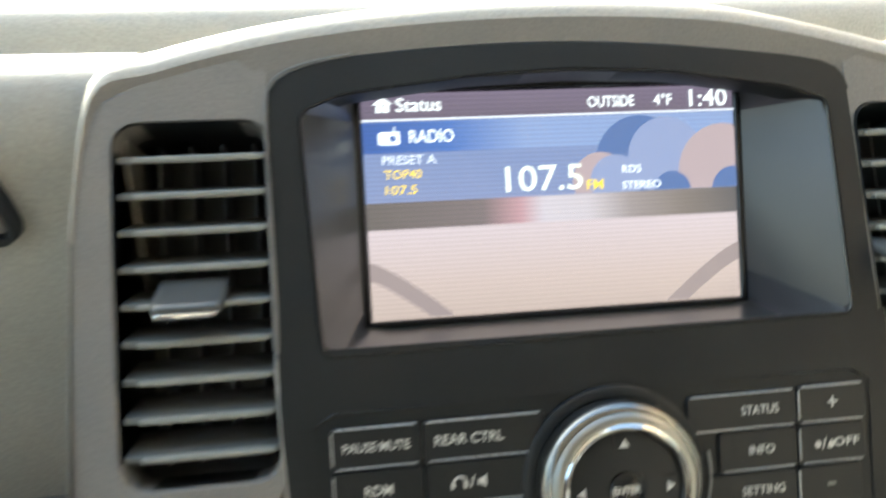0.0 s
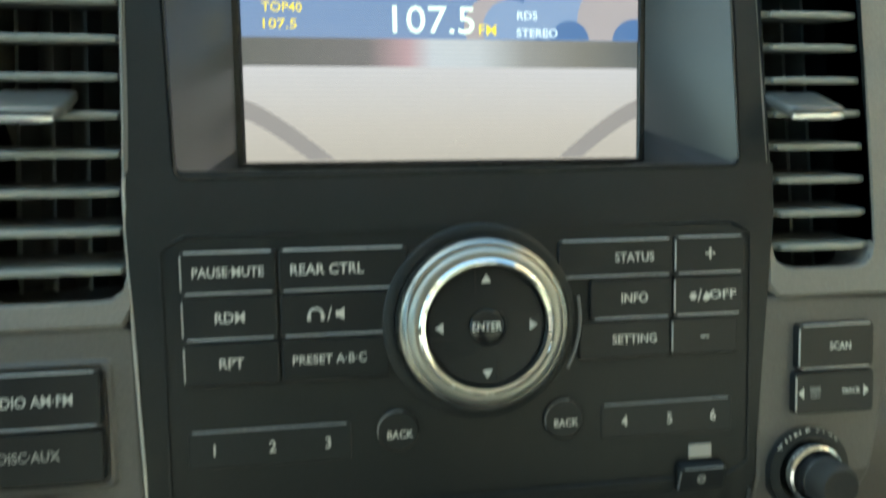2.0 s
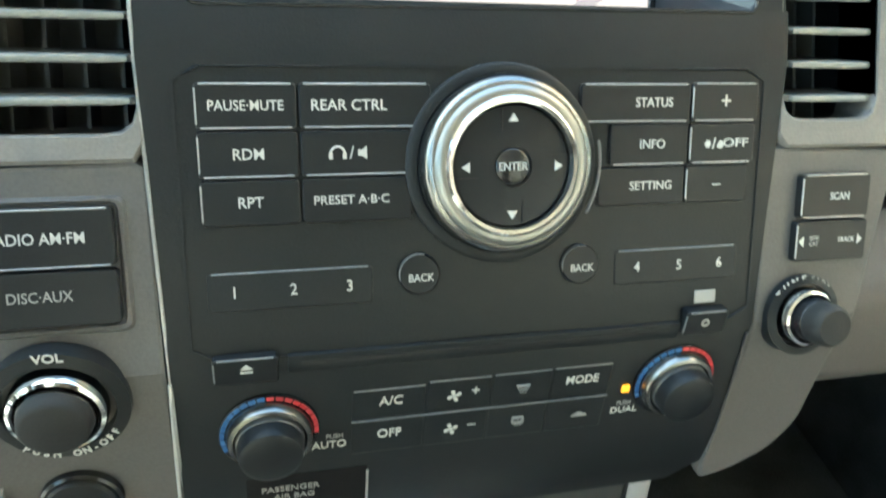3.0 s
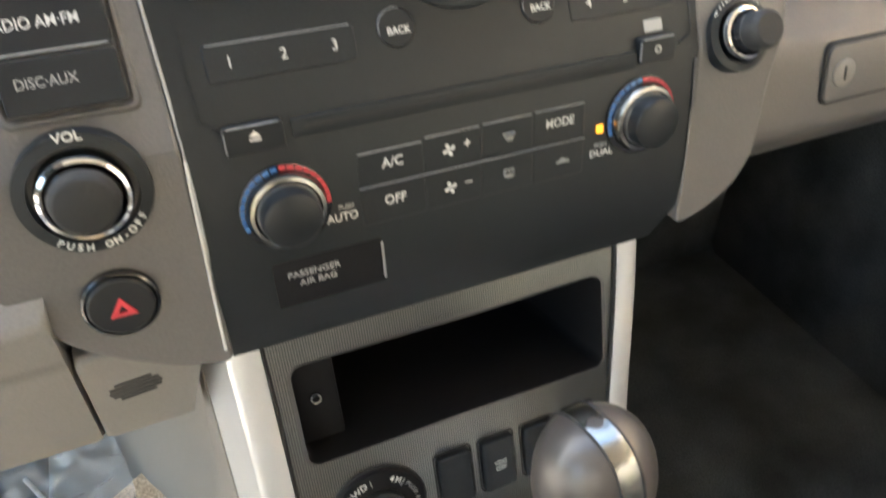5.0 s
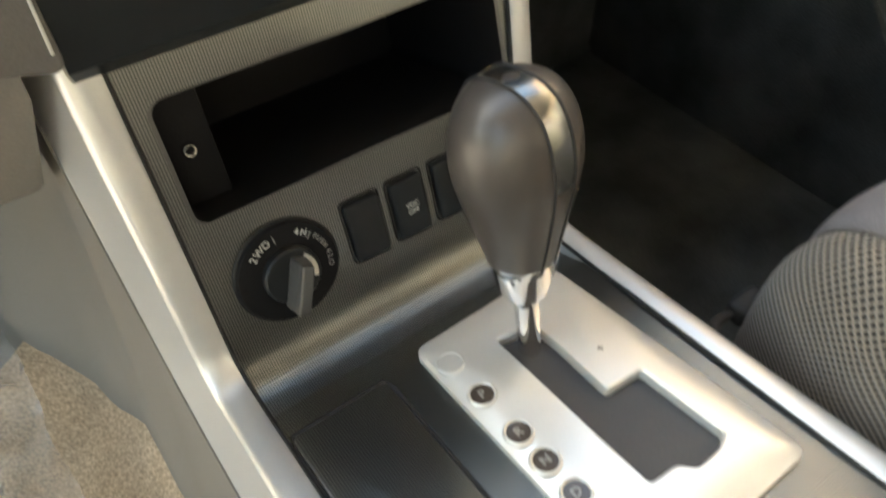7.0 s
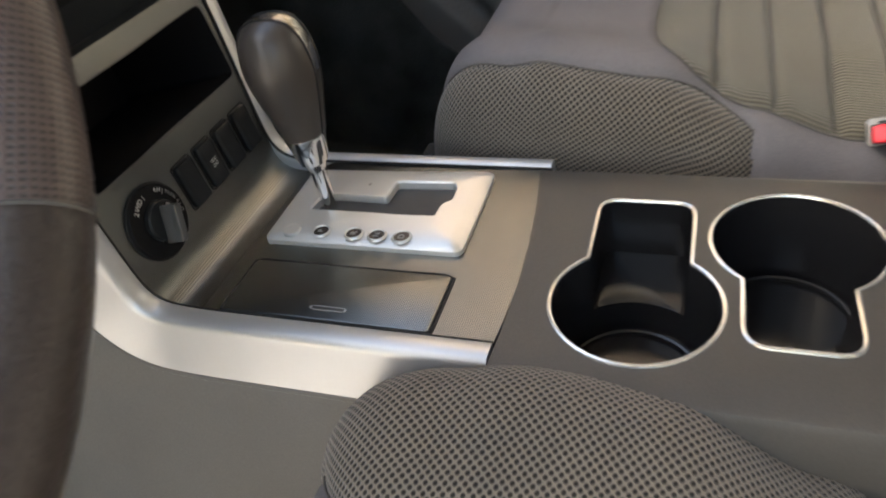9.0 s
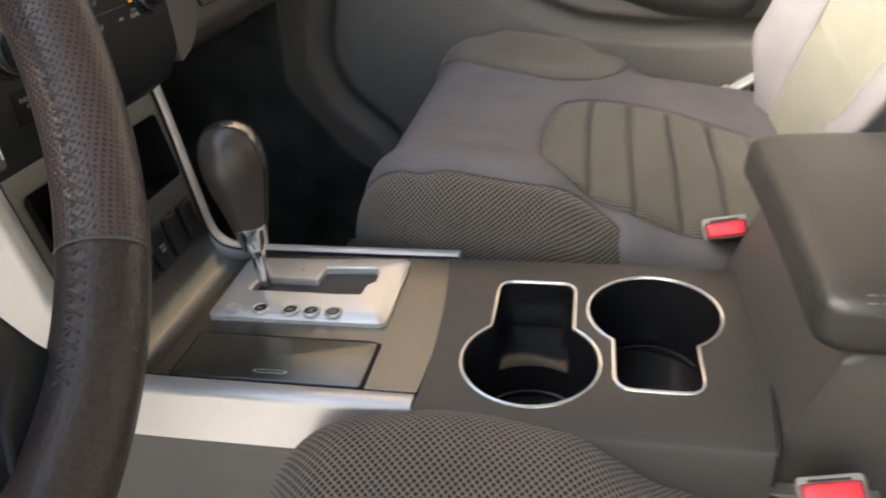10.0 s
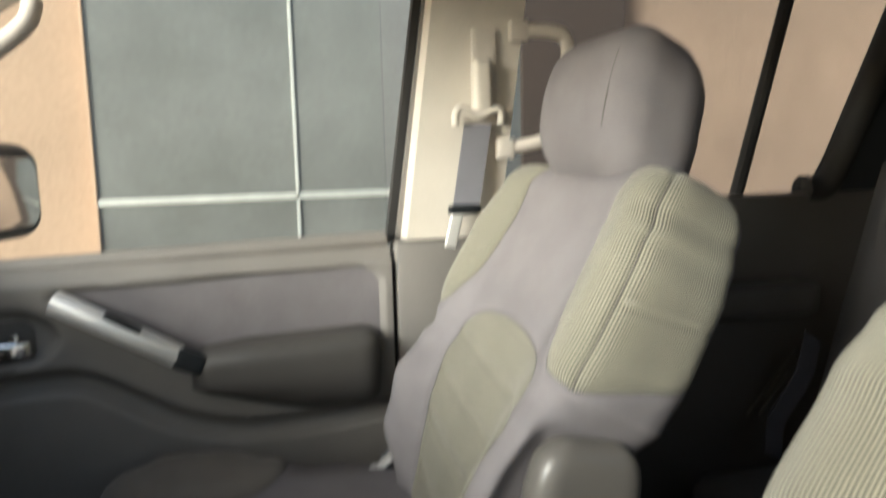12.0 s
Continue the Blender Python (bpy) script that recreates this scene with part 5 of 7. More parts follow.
def console_top():
    """The top plate with both holes cut through, curved down at its flanks."""
    bm = bmesh.new()
    w = 0.005
    oute = []
    for k in range(13):
        t = k / 12 * 2 - 1
        oute.append((-0.026 + 0.099 * t, -0.112 + 0.006 * t * t + 0.004 * t))
    oute += [(0.073, -0.22), (0.0705, -0.345), (-0.02, -0.339), (-0.125, -0.326), (-0.125, -0.22)]
    loops = []
    for pts in (oute, CUP1, CUP2):
        vs = [bm.verts.new((x, y, w)) for x, y in pts]
        loops.append([bm.edges.new((vs[i], vs[(i + 1) % len(vs)])) for i in range(len(vs))])
    bmesh.ops.triangle_fill(bm, use_beauty=True, edges=[e for l in loops for e in l])
    kill = []
    for f in bm.faces:
        c = f.calc_center_median()
        if inside((c.x, c.y), CUP1) or inside((c.x, c.y), CUP2):
            kill.append(f)
    bmesh.ops.delete(bm, geom=kill, context="FACES_ONLY")
    # skirt
    edge = [e for e in loops[0] if e.is_valid]
    ext = bmesh.ops.extrude_edge_only(bm, edges=edge)
    for drop, out in ((0.0012, 0.0022), (0.0040, 0.0020), (0.034, 0.0010)):
        for v in ext["geom"]:
            if isinstance(v, bmesh.types.BMVert):
                v.co.z -= drop
                v.co.x += out * (1 if v.co.x > 0 else -1)
        if drop < 0.03:
            ext = bmesh.ops.extrude_edge_only(bm, edges=[e for e in ext["geom"] if isinstance(e, bmesh.types.BMEdge)])
    return bm


def inside(p, poly):
    c = False
    for i in range(len(poly)):
        a, b = poly[i - 1], poly[i]
        if (a[1] > p[1]) != (b[1] > p[1]) and p[0] < (b[0] - a[0]) * (p[1] - a[1]) / (b[1] - a[1]) + a[0]:
            c = not c
    return c


part("top", console_top(), TAUPE_DARK, rc, m=FE, smooth=30)
for pts in (CUP1, CUP2):
    cup = part("cup_well", loft([[(x, y, 0.005) for x, y in pts], [(x, y, -0.06) for x, y in inset(pts, 0.003)]]), BLACK_GLOSS, rc, "glossy black cup well", FE)
    part("floor", prism(inset(pts, 0.002), -0.062, -0.059), BLACK_GLOSS, cup, m=FE)
    ln = [(x, y, 0.0055) for x, y in pts]
    part("rim", tube(ln, 0.0015, 8, closed=True), RIM, cup, "bright chrome rim", FE)
for cup_c, cup_r, n0, n1, e, sg in (((-0.0585, -0.181), 0.0455, -0.208, -0.152, 0.038, 1), ((0.0060, -0.267), 0.0460, -0.292, -0.239, -0.081, -1)):
    a0, a1 = math.asin((n0 - cup_c[1]) / cup_r), math.asin((n1 - cup_c[1]) / cup_r)
    arc = [(cup_c[0] + sg * cup_r * math.cos(a0 + (a1 - a0) * k / 12), cup_c[1] + cup_r * math.sin(a0 + (a1 - a0) * k / 12)) for k in range(13)]
    part("bay_shelf", prism(arc + [(e, n1), (e, n0)], -0.060, -0.036, 0.0012, 2), BLACK_GLOSS, rc, "glossy black shelf beside the cup well", FE)
    part("well_ring", tube([(cup_c[0] + (cup_r - 0.005) * math.cos(2 * math.pi * k / 36), cup_c[1] + (cup_r - 0.005) * math.sin(2 * math.pi * k / 36), -0.0575) for k in range(36)], 0.0022, 8, closed=True), BLACK_GLOSS, rc, m=FE)
CF = [(-0.155, 0.612), (-0.37, 0.634), (-0.40, 0.63), (-0.40, 0.24), (-0.155, 0.24)]
part("flank", slab([(y, z - (0.02 if z > 0.3 else 0)) for y, z in CF], -0.127, -0.118), TAUPE_DARK, rc, m=Matrix())
part("flank", slab(CF, 0.0725, 0.0805), TAUPE_DARK, rc, m=Matrix())
part("joint", tube([(-0.1285, -0.3265, -0.020), (-0.1282, -0.3268, 0.0022), (-0.1235, -0.3280, 0.0054), (-0.02, -0.3408, 0.0054), (0.068, -0.3470, 0.0054)], 0.0016, 6), RUBBER, rc, m=FE)
# box and armrest
bx = thing("console_box", "dark taupe console box under a padded leather armrest", "console", pose(0, -0.55, 0.25))
part("body", slab(soften([(-0.368, 0.60), (-0.398, 0.716), (-0.73, 0.716), (-0.73, 0.24), (-0.368, 0.24)], 0.01), -0.114, 0.092, 0.006), TAUPE_DARK, bx, m=Matrix())


def nose(y):
    return 0.017 * max(0, y / 0.172) ** 1.7


def pad_shape(p):
    z = p.z + 0.006 * math.cos(p.x * 12) - nose(p.y) * (p.z + 0.027) / 0.054
    return (p.x, p.y, z)


lid_ = part("armrest", rbox((0.117, 0.172, 0.027), 0.016, 20, pad_shape, (-0.008, -0.545, 0.742)), ARM, bx, "padded dark leather armrest", Matrix())
for x, z in ((-0.1221, 0.7632), (-0.1193, 0.7663)):
    run = [(x, -0.392 - 0.31 * k / 132, z - 0.85 * nose(0.153 - 0.31 * k / 132)) for k in range(133)]
    part("stitching", join(*[tube(run[k:k + 3], 0.0006, 5) for k in range(0, 130, 3)]), ARM_THREAD, lid_, "grey top stitching", m=Matrix())
    part("seam", tube([(p[0] + 0.0012, p[1], p[2] - 0.0010) for p in run[::6]], 0.0009, 5), RUBBER, lid_, m=Matrix())

# ---- body of the car ----
solid("floor", box(-0.78, 0.78, -2.2, 0.55, 0.20, 0.24), CARPET, "dark carpeted car floor", "floor", "structure")
solid("firewall", box(-0.78, 0.78, 0.55, 0.58, 0.20, 1.0), CARPET, "dark carpeted firewall under the dashboard", "wall", "structure")
solid("ceiling", join(box(-0.62, 0.62, -2.2, 0.05, 1.47, 1.50, 0.004)), LINER, "pale cloth headliner", "ceiling", "structure")
for x0, x1 in ((0.70, 0.76), (-0.76, -0.70)):
    solid("wall_kick", box(x0, x1, 0.42, 0.82, 0.2, 0.97), CARPET, "dark carpeted kick panel at the end of the dashboard", "wall", "structure")
solid("wall_cowl", box(-0.74, 0.74, 0.81, 0.84, 0.2, 1.07), RUBBER, "black cowl under the windscreen", "wall", "structure")
# Unseen: shuts out light where the rear window would be.
solid("wall_back", box(-0.74, 0.74, -2.24, -2.2, 0.2, 1.5), TAUPE_DARK, "unseen dark wall closing off the cabin rear", "wall", "structure")

# dashboard, lower parts
part("lower_pad", slab(soften([(0.185, 0.83), (0.165, 0.80), (0.158, 0.768), (0.192, 0.728), (0.30, 0.652), (0.45, 0.635), (0.45, 0.83)], 0.015), 0.085, 0.70), WING, dash, m=Matrix())
gb = thing("glove_box", "taupe glove box door with a round key lock", "glove box", pose(0.4, 0.14, 0.74))
part("door", slab(soften([(0.185, 0.83), (0.148, 0.815), (0.1365, 0.764), (0.158, 0.738), (0.20, 0.712), (0.22, 0.83)], 0.008), 0.190, 0.66, 0.005), WING, gb, m=Matrix())
GL = frame_of((0.276, 0.1425, 0.7965), 12.5)
part("latch_gap", prism(rrect(-0.0315, 0.0725, -0.0180, 0.0180, 0.006), -0.004, 0.0006, 0.0003), RUBBER, gb, m=GL)
lk = part("latch", prism(rrect(-0.0300, 0.071, -0.0165, 0.0165, 0.005), -0.003, 0.0022, 0.0012), WING, gb, m=GL)
part("lock", moved(turned([(0.0085, 0.001), (0.0085, 0.0030), (0.0075, 0.0037), (0, 0.0035)], 28), at(-0.018, 0.0)), TAUPE, lk, m=GL)
part("key_slot", box(-0.0188, -0.0172, -0.004, 0.004, 0.0034, 0.0039), RUBBER, lk, m=GL)
# knee panels on the driver's side
kp = thing("knee_panel", "taupe lower dash panel with a slotted sensor grille", "panel", pose(-0.15, 0.12, 0.72))
kb = slab(soften([(0.098, 0.776), (0.112, 0.744), (0.1335, 0.690), (0.20, 0.675), (0.25, 0.776)], 0.006), -0.1725, -0.1225, 0.003)
for v in kb.verts:
    v.co.x += 0.08 * max(0, v.co.z - 0.69) if v.co.x < -0.15 else -0.20 * max(0, 0.744 - v.co.z)
part("panel", kb, TAUPE, kp, m=Matrix())
KP = frame_of((-0.1502, 0.1136, 0.740), -21.8)
for k in range(5):
    hw = 0.011 * math.sqrt(max(0.05, 1 - ((k - 2) / 2.8) ** 2))
    part("slot", moved(box(-hw, hw, -0.0008, 0.0008, 0.0, 0.0008, 0.0003, 1), at(0.0, 0.0075 - 0.0037 * k, 0, 8)), RUBBER, kp, m=KP)
kb = slab(soften([(0.14, 0.84), (0.085, 0.806), (0.098, 0.776), (0.1335, 0.690), (0.20, 0.676), (0.40, 0.676), (0.40, 0.84)], 0.006), -0.74, -0.1745, 0.003)
for v in kb.verts:
    v.co.x += 0.08 * max(0, v.co.z - 0.69) if v.co.x > -0.3 else 0
part("column_panel", kb, TAUPE, dash, m=Matrix())

solid("wall_kick_trim", slab(soften([(0.55, 0.241), (0.55, 0.79), (0.235, 0.79), (0.225, 0.56), (0.13, 0.455), (0.02, 0.385), (-0.06, 0.241)], 0.012), 0.660, 0.699, 0.006), CARPET, "dark carpeted kick trim ahead of the passenger door", "wall", "structure")

# instrument cluster let into the dashboard ahead of the wheel
IC = frame_of((-0.34, 0.2035, 1.0), 0)
ic = thing("instrument_cluster", "dark rimmed instrument cluster in the dashboard", "instrument cluster", IC)
IC_O = soften([(-0.150, -0.0215), (0.1425, -0.0215), (0.137, 0.0), (0.120, 0.024), (-0.120, 0.024)], 0.012, 6)
part("rim", plate_with_hole(IC_O, inset(IC_O, 0.0034), 0.003, 0.010, 200), BLACK, ic)
part("lens", prism(inset(IC_O, 0.0048), -0.004, 0.0012), TAUPE, ic, "grey bezel")

# steering wheel
WC = frame_of((-0.394, -0.007, 0.936), 29)
sw = thing("steering_wheel", "black perforated leather steering wheel with stitched rim", "steering wheel", WC)


def rim(a0, a1, r, R=0.197, n=64):
    pts = [(R * math.cos(radians(a0 + (a1 - a0) * k / n)), R * math.sin(radians(a0 + (a1 - a0) * k / n)), 0) for k in range(n + (a1 - a0 < 360))]
    return tube(pts, r, 16, closed=(a1 - a0 == 360), flat=1.0)


SEAMS = (-45.5, 62, 118, 225.5)
part("grip_leather", rim(-45.5, 62, 0.0160), WHEEL_PERF, sw, "perforated dark brown leather grip")
part("grip_leather", rim(118, 225.5, 0.0160), WHEEL_PERF, sw, "perforated dark brown leather grip")
part("rim", rim(62, 118, 0.0158), WHEEL, sw, "smooth black leather rim")
part("rim", rim(225.5, 314.5, 0.0158), WHEEL, sw, "smooth black leather rim")
for a in SEAMS:
    part("seam", moved(turned([(0.0162, -0.0007), (0.0166, 0.0), (0.0162, 0.0007)], 24, False), Matrix.Rotation(radians(a), 4, "Z") @ at(0.197, 0) @ Matrix.Rotation(radians(90), 4, "X")), STITCH, sw)


def stitches(a0, a1):
    """Cross stitches along the inner side of the rim, towards the driver."""
    out = []
    n = int((a1 - a0) * 0.197 / 57.3 / 0.0062)
    for k in range(n):
        for d in (-0.0011, 0.0011):
            a = radians(a0 + (a1 - a0) * (k + 0.5) / n)
            R = 0.197 - 0.0150
            p, q = (R - 0.0008, 0.0030), (R + 0.0016, 0.0072)
            da = d * 1.5 / 0.197
            out.append(tube([(p[0] * math.cos(a - da), p[0] * math.sin(a - da), p[1]), (q[0] * math.cos(a + da), q[0] * math.sin(a + da), q[1] + 0.0004)], 0.0007, 5))
    return join(*out)


for a0, a1 in ((-62, 62), (118, 242)):
    part("stitching", stitches(a0, a1), THREAD, sw, "dark cross stitching")
part("hub", rbox((0.075, 0.062, 0.03), 0.028, 8, None, (0, -0.005, -0.03)), BLACK, sw)
for a in (-2, 182):
    part("spoke", moved(rbox((0.065, 0.020, 0.008), 0.006, 6, lambda p: (p.x, p.y * (1 + 0.5 * (p.x < -0.03)), p.z - 0.018 * (1 - (p.x + 0.065) / 0.13))), Matrix.Rotation(radians(a), 4, "Z") @ at(0.125, 0, -0.012)), BLACK, sw)
for k in (-1, 1):
    plate = soften([(k * x, y) for x, y in ((0.030, -0.040), (0.068, -0.050), (0.084, -0.085), (0.0905, -0.118), (0.0985, -0.150), (0.108, -0.166), (0.066, -0.187), (0.045, -0.155))][::k], 0.006)
    part("spoke", prism(plate, -0.020, -0.003, 0.004), BLACK, sw, "black plastic lower spoke")
    part("spoke_joint", tube([(k * 0.083, -0.150, -0.0036), (k * 0.070, -0.160, -0.0032), (k * 0.060, -0.176, -0.0032)], 0.0016, 6), RUBBER, sw)

# ---- seats ----


def ramp(x, xs, ys):
    """Smooth table: cubic-eased values between knots."""
    x = np.asarray(x, float)
    k = np.clip(np.searchsorted(xs, x) - 1, 0, len(xs) - 2)
    xs, ys = np.asarray(xs, float), np.asarray(ys, float)
    f = np.clip((x - xs[k]) / (xs[k + 1] - xs[k]), 0, 1)
    f = f * f * (3 - 2 * f)
    return ys[k] + (ys[k + 1] - ys[k]) * f


def outline(knots, pts, a):
    """Smooth half outline through control points (each an array over rows), read at |a|."""
    s, b = np.sign(a), np.abs(a)
    kn = np.asarray(knots)
    k = np.clip(np.searchsorted(kn, b, side="right") - 1, 0, len(kn) - 2)
    f = (b - kn[k]) / (kn[k + 1] - kn[k])
    px, py = [np.stack([np.broadcast_to(p[i], np.shape(pts[4][1])) for p in pts]) for i in (0, 1)]

    def read(p, mirror):
        before = np.where((k > 0)[:, None], p[np.maximum(k - 1, 0)], mirror * p[1])
        after = p[np.minimum(k + 2, len(kn) - 1)]
        b0, b1, g = p[k], p[k + 1], f[:, None]
        step = (kn[k + 1] - kn[k])[:, None]
        d0 = (b1 - before) / (step + (kn[k] - np.where(k > 0, kn[np.maximum(k - 1, 0)], -kn[1]))[:, None]) * step
        d1 = (after - b0) / (kn[np.minimum(k + 2, len(kn) - 1)] - kn[k])[:, None] * step
        return (2 * g ** 3 - 3 * g ** 2 + 1) * b0 + (g ** 3 - 2 * g ** 2 + g) * d0 + (-2 * g ** 3 + 3 * g ** 2) * b1 + (g ** 3 - g ** 2) * d1
    return read(px, -1) * s[:, None], read(py, 1)


BACK_KNOTS = (0, 0.07, 0.125, 0.17, 0.21, 0.238, 0.262, 0.325, 0.365, 0.40, 0.50, 0.60)


def back_surface(a, t, waist=1.0):
    """Seat back: a across from the middle of the front round to the rear, t up the back and over its top; waist draws it in above the lower wings."""
    z = np.minimum(t, 0.47)
    hw = ramp(z, (0, 0.10, 0.15, 0.20, 0.235, 0.265, 0.32, 0.40, 0.44, 0.47), (0.205 - 0.035 * waist, 0.235 - 0.013 * waist, 0.238 - 0.003 * waist, 0.239 - 0.011 * waist, 0.241 - 0.019 * waist, 0.243 - 0.005 * waist, 0.246, 0.243, 0.234, 0.222))
    cr = ramp(z, (-0.08, 0, 0.08, 0.15, 0.21, 0.24, 0.30, 0.40, 0.47), (-0.03, 0.022, 0.068, 0.076, 0.073 - 0.011 * waist, 0.070 - 0.017 * waist, 0.064 - 0.007 * waist, 0.054, 0.046))
    yc = ramp(z, (-0.08, 0.03, 0.15, 0.30, 0.47), (-0.060, 0.018, 0.034, 0.034, 0.028))
    tuck = 0.036 * waist * (1 - ramp(z, (0.195, 0.245), (0, 1)))
    q = hw / 0.245
    pts = [(0, yc), (0.07 * q, yc - 0.001), (0.122 * q, yc + 0.001), (0.163 * q, yc + 0.6 * (cr - yc)), (0.200 * q, cr), (hw - 0.012 - 0.1 * tuck, cr - 0.009), (hw - 0.001 - 0.7 * tuck, cr - 0.032),
           (hw - tuck, -0.03), (hw - 0.006 - tuck, -0.070), (hw - 0.03 - tuck, -0.090), (0.1 * q, -0.098), (0, np.full_like(yc, -0.10))]
    x, y = outline(BACK_KNOTS, pts, a)
    r = 0.05
    th = np.clip((t - 0.47) / r, 0, math.pi / 2)
    over = np.clip((t - 0.47 - r * math.pi / 2) / 0.05, 0, 0.97)
    k = 1 - np.cos(th)
    x = x * (1 - r / 0.24 * k)
    y = -0.03 + (y + 0.03) * (1 - 0.55 * k) * (1 - over)
    return np.stack([x, y, np.broadcast_to(z + r * np.sin(th), x.shape)], -1)


CUSHION_KNOTS = (0, 0.08, 0.15, 0.195, 0.235, 0.265, 0.30, 0.36, 0.44, 0.48)


def cushion_surface(a, t, crest=(0.440, 0.452, 0.448, 0.426, 0.414, 0.412), mid=0.425):
    """Seat cushion: a across, t forward along its top, then over the front edge and down."""
    y = np.minimum(t, -0.085)
    hc = ramp(y, (-0.5, -0.35, -0.2, -0.085), (mid - 0.004, mid + 0.002, mid + 0.006, mid))
    hb = ramp(y, (-0.5, -0.34, -0.27, -0.2, -0.12, -0.085), crest[::-1])
    pts = [(0, hc), (0.08, hc), (0.145, hc + 0.1 * (hb - hc)), (0.188, hc + 0.65 * (hb - hc)), (0.225, hb), (0.252, hb - 0.012), (0.268, hb - 0.045), (0.270, hb - 0.10), (0.262, 0.28), (0.245, 0.25)]
    x, z = outline(CUSHION_KNOTS, pts, a)
    r = 0.055
    th = np.clip((t + 0.085) / r, 0, math.pi / 2)
    down = np.clip(t + 0.085 - r * math.pi / 2, 0, 1)
    drop = r * (1 - np.cos(th)) + down
    z = 0.24 + (z - 0.24) * (1 - drop / 0.21)
    x = x * (1 - 0.04 * (1 - np.cos(th)) - 0.09 * ramp(t, (-0.16, 0.0), (0, 1)))
    return np.stack([x, np.broadcast_to(y + r * np.sin(th) - 0.10 * down, x.shape), z], -1)


def poly_depth(poly, A, B):
    """Distance of grid points to a closed outline, positive inside it."""
    best, inside_ = np.full(A.shape, 9.0), np.zeros(A.shape, bool)
    for (x0, y0), (x1, y1) in zip(poly, poly[1:] + poly[:1]):
        ex, ey = x1 - x0, y1 - y0
        f = np.clip(((A - x0) * ex + (B - y0) * ey) / max(ex * ex + ey * ey, 1e-12), 0, 1)
        best = np.minimum(best, np.hypot(A - x0 - f * ex, B - y0 - f * ey))
        if y0 != y1:
            inside_ ^= ((y0 > B) != (y1 > B)) & (A < x0 + (B - y0) * ex / ey)
    return np.where(inside_, best, -best)


def skin(parent, m, surface, across, along, regions, rest, relief=None, crease=0.0028):
    """An upholstered shell cut into panels: each region (name, material, label, outline, puff, seam) is a part, and what is left is one more."""
    P = surface(across, along)
    A, B = np.meshgrid(across, along, indexing="ij")
    du, dv = np.gradient(P, axis=0), np.gradient(P, axis=1)
    n = np.cross(du, dv)
    n /= np.maximum(np.linalg.norm(n, axis=-1, keepdims=True), 1e-9)
    if np.sum(n * (P - P.reshape(-1, 3).mean(0))) < 0:
        n = -n
    near, lift = np.full(A.shape, 9.0), np.zeros(A.shape)
    depths = []
    for name, material, label, poly, puff, seamed in regions:
        d = poly_depth(poly, A, B)
        depths.append(d)
        near = np.minimum(near, np.abs(d))
        lift += puff * (1 - np.exp(-(np.maximum(d, 0) / 0.014) ** 2))
    lift -= crease * np.exp(-(near / 0.0045) ** 2)
    if relief:
        lift += relief(A, B)
    Q = P + n * lift[..., None]
    own = np.full((len(across) - 1, len(along) - 1), len(regions))
    Ac, Bc = (A[1:, 1:] + A[:-1, :-1]) / 2, (B[1:, 1:] + B[:-1, :-1]) / 2
    for i, r in enumerate(regions):
        own[(poly_depth(r[3], Ac, Bc) > 0) & (own == len(regions))] = i
    na, nb = A.shape
    ids = np.arange(na * nb).reshape(na, nb)
    flat, uv = Q.reshape(-1, 3), np.stack([A, B], -1).reshape(-1, 2)
    for i, (name, material, label, *_) in enumerate(list(regions) + [rest]):
        ii, jj = np.nonzero(own == i)
        quads = np.stack([ids[ii, jj], ids[ii + 1, jj], ids[ii + 1, jj + 1], ids[ii, jj + 1]], -1)
        used, inv = np.unique(quads, return_inverse=True)
        quads = inv.reshape(-1, 4)
        me = bpy.data.meshes.new(name)
        me.from_pydata(flat[used].tolist(), [], quads.tolist())
        me.uv_layers.new(name="uv").data.foreach_set("uv", uv[used][quads.reshape(-1)].astype(np.float32).reshape(-1))
        me.polygons.foreach_set("use_smooth", np.ones(len(quads), bool))
        me.materials.append(material)
        me.transform(parent.matrix_world.inverted() @ m)
        ob = new(name, me)
        ob.parent = parent
        ob["label"] = label
    for (name, material, label, poly, puff, seamed) in regions:
        line = []
        for (x0, y0), (x1, y1) in zip(seamed, seamed[1:]):
            k = max(2, int(math.hypot(x1 - x0, y1 - y0) / 0.006))
            line += [(x0 + (x1 - x0) * j / k, y0 + (y1 - y0) * j / k) for j in range(k)]
        if len(line) > 2:
            pts = []
            for x, y in line:
                i, j = np.argmin(np.abs(across - x)), np.argmin(np.abs(along - y))
                pts.append(Vector(surface(np.array([x]), np.array([y]))[0, 0] - n[i, j] * (crease * 0.72)))
            part("panel_seam", tube(pts, 0.0007, 6), STITCH, parent, m=m)


def steps(*runs):
    """A rising list of values: from each start by its step to the next start."""
    out = []
    for (x0, d), (x1, _) in zip(runs, runs[1:]):
        n = max(1, round((x1 - x0) / d))
        out += [x0 + (x1 - x0) * k / n for k in range(n)]
    return np.array(out + [runs[-1][0]])


def smooth_line(pts, n=5):
    return [tuple(p)[:2] for p in curve_pts([(x, y, 0) for x, y in pts], n)]


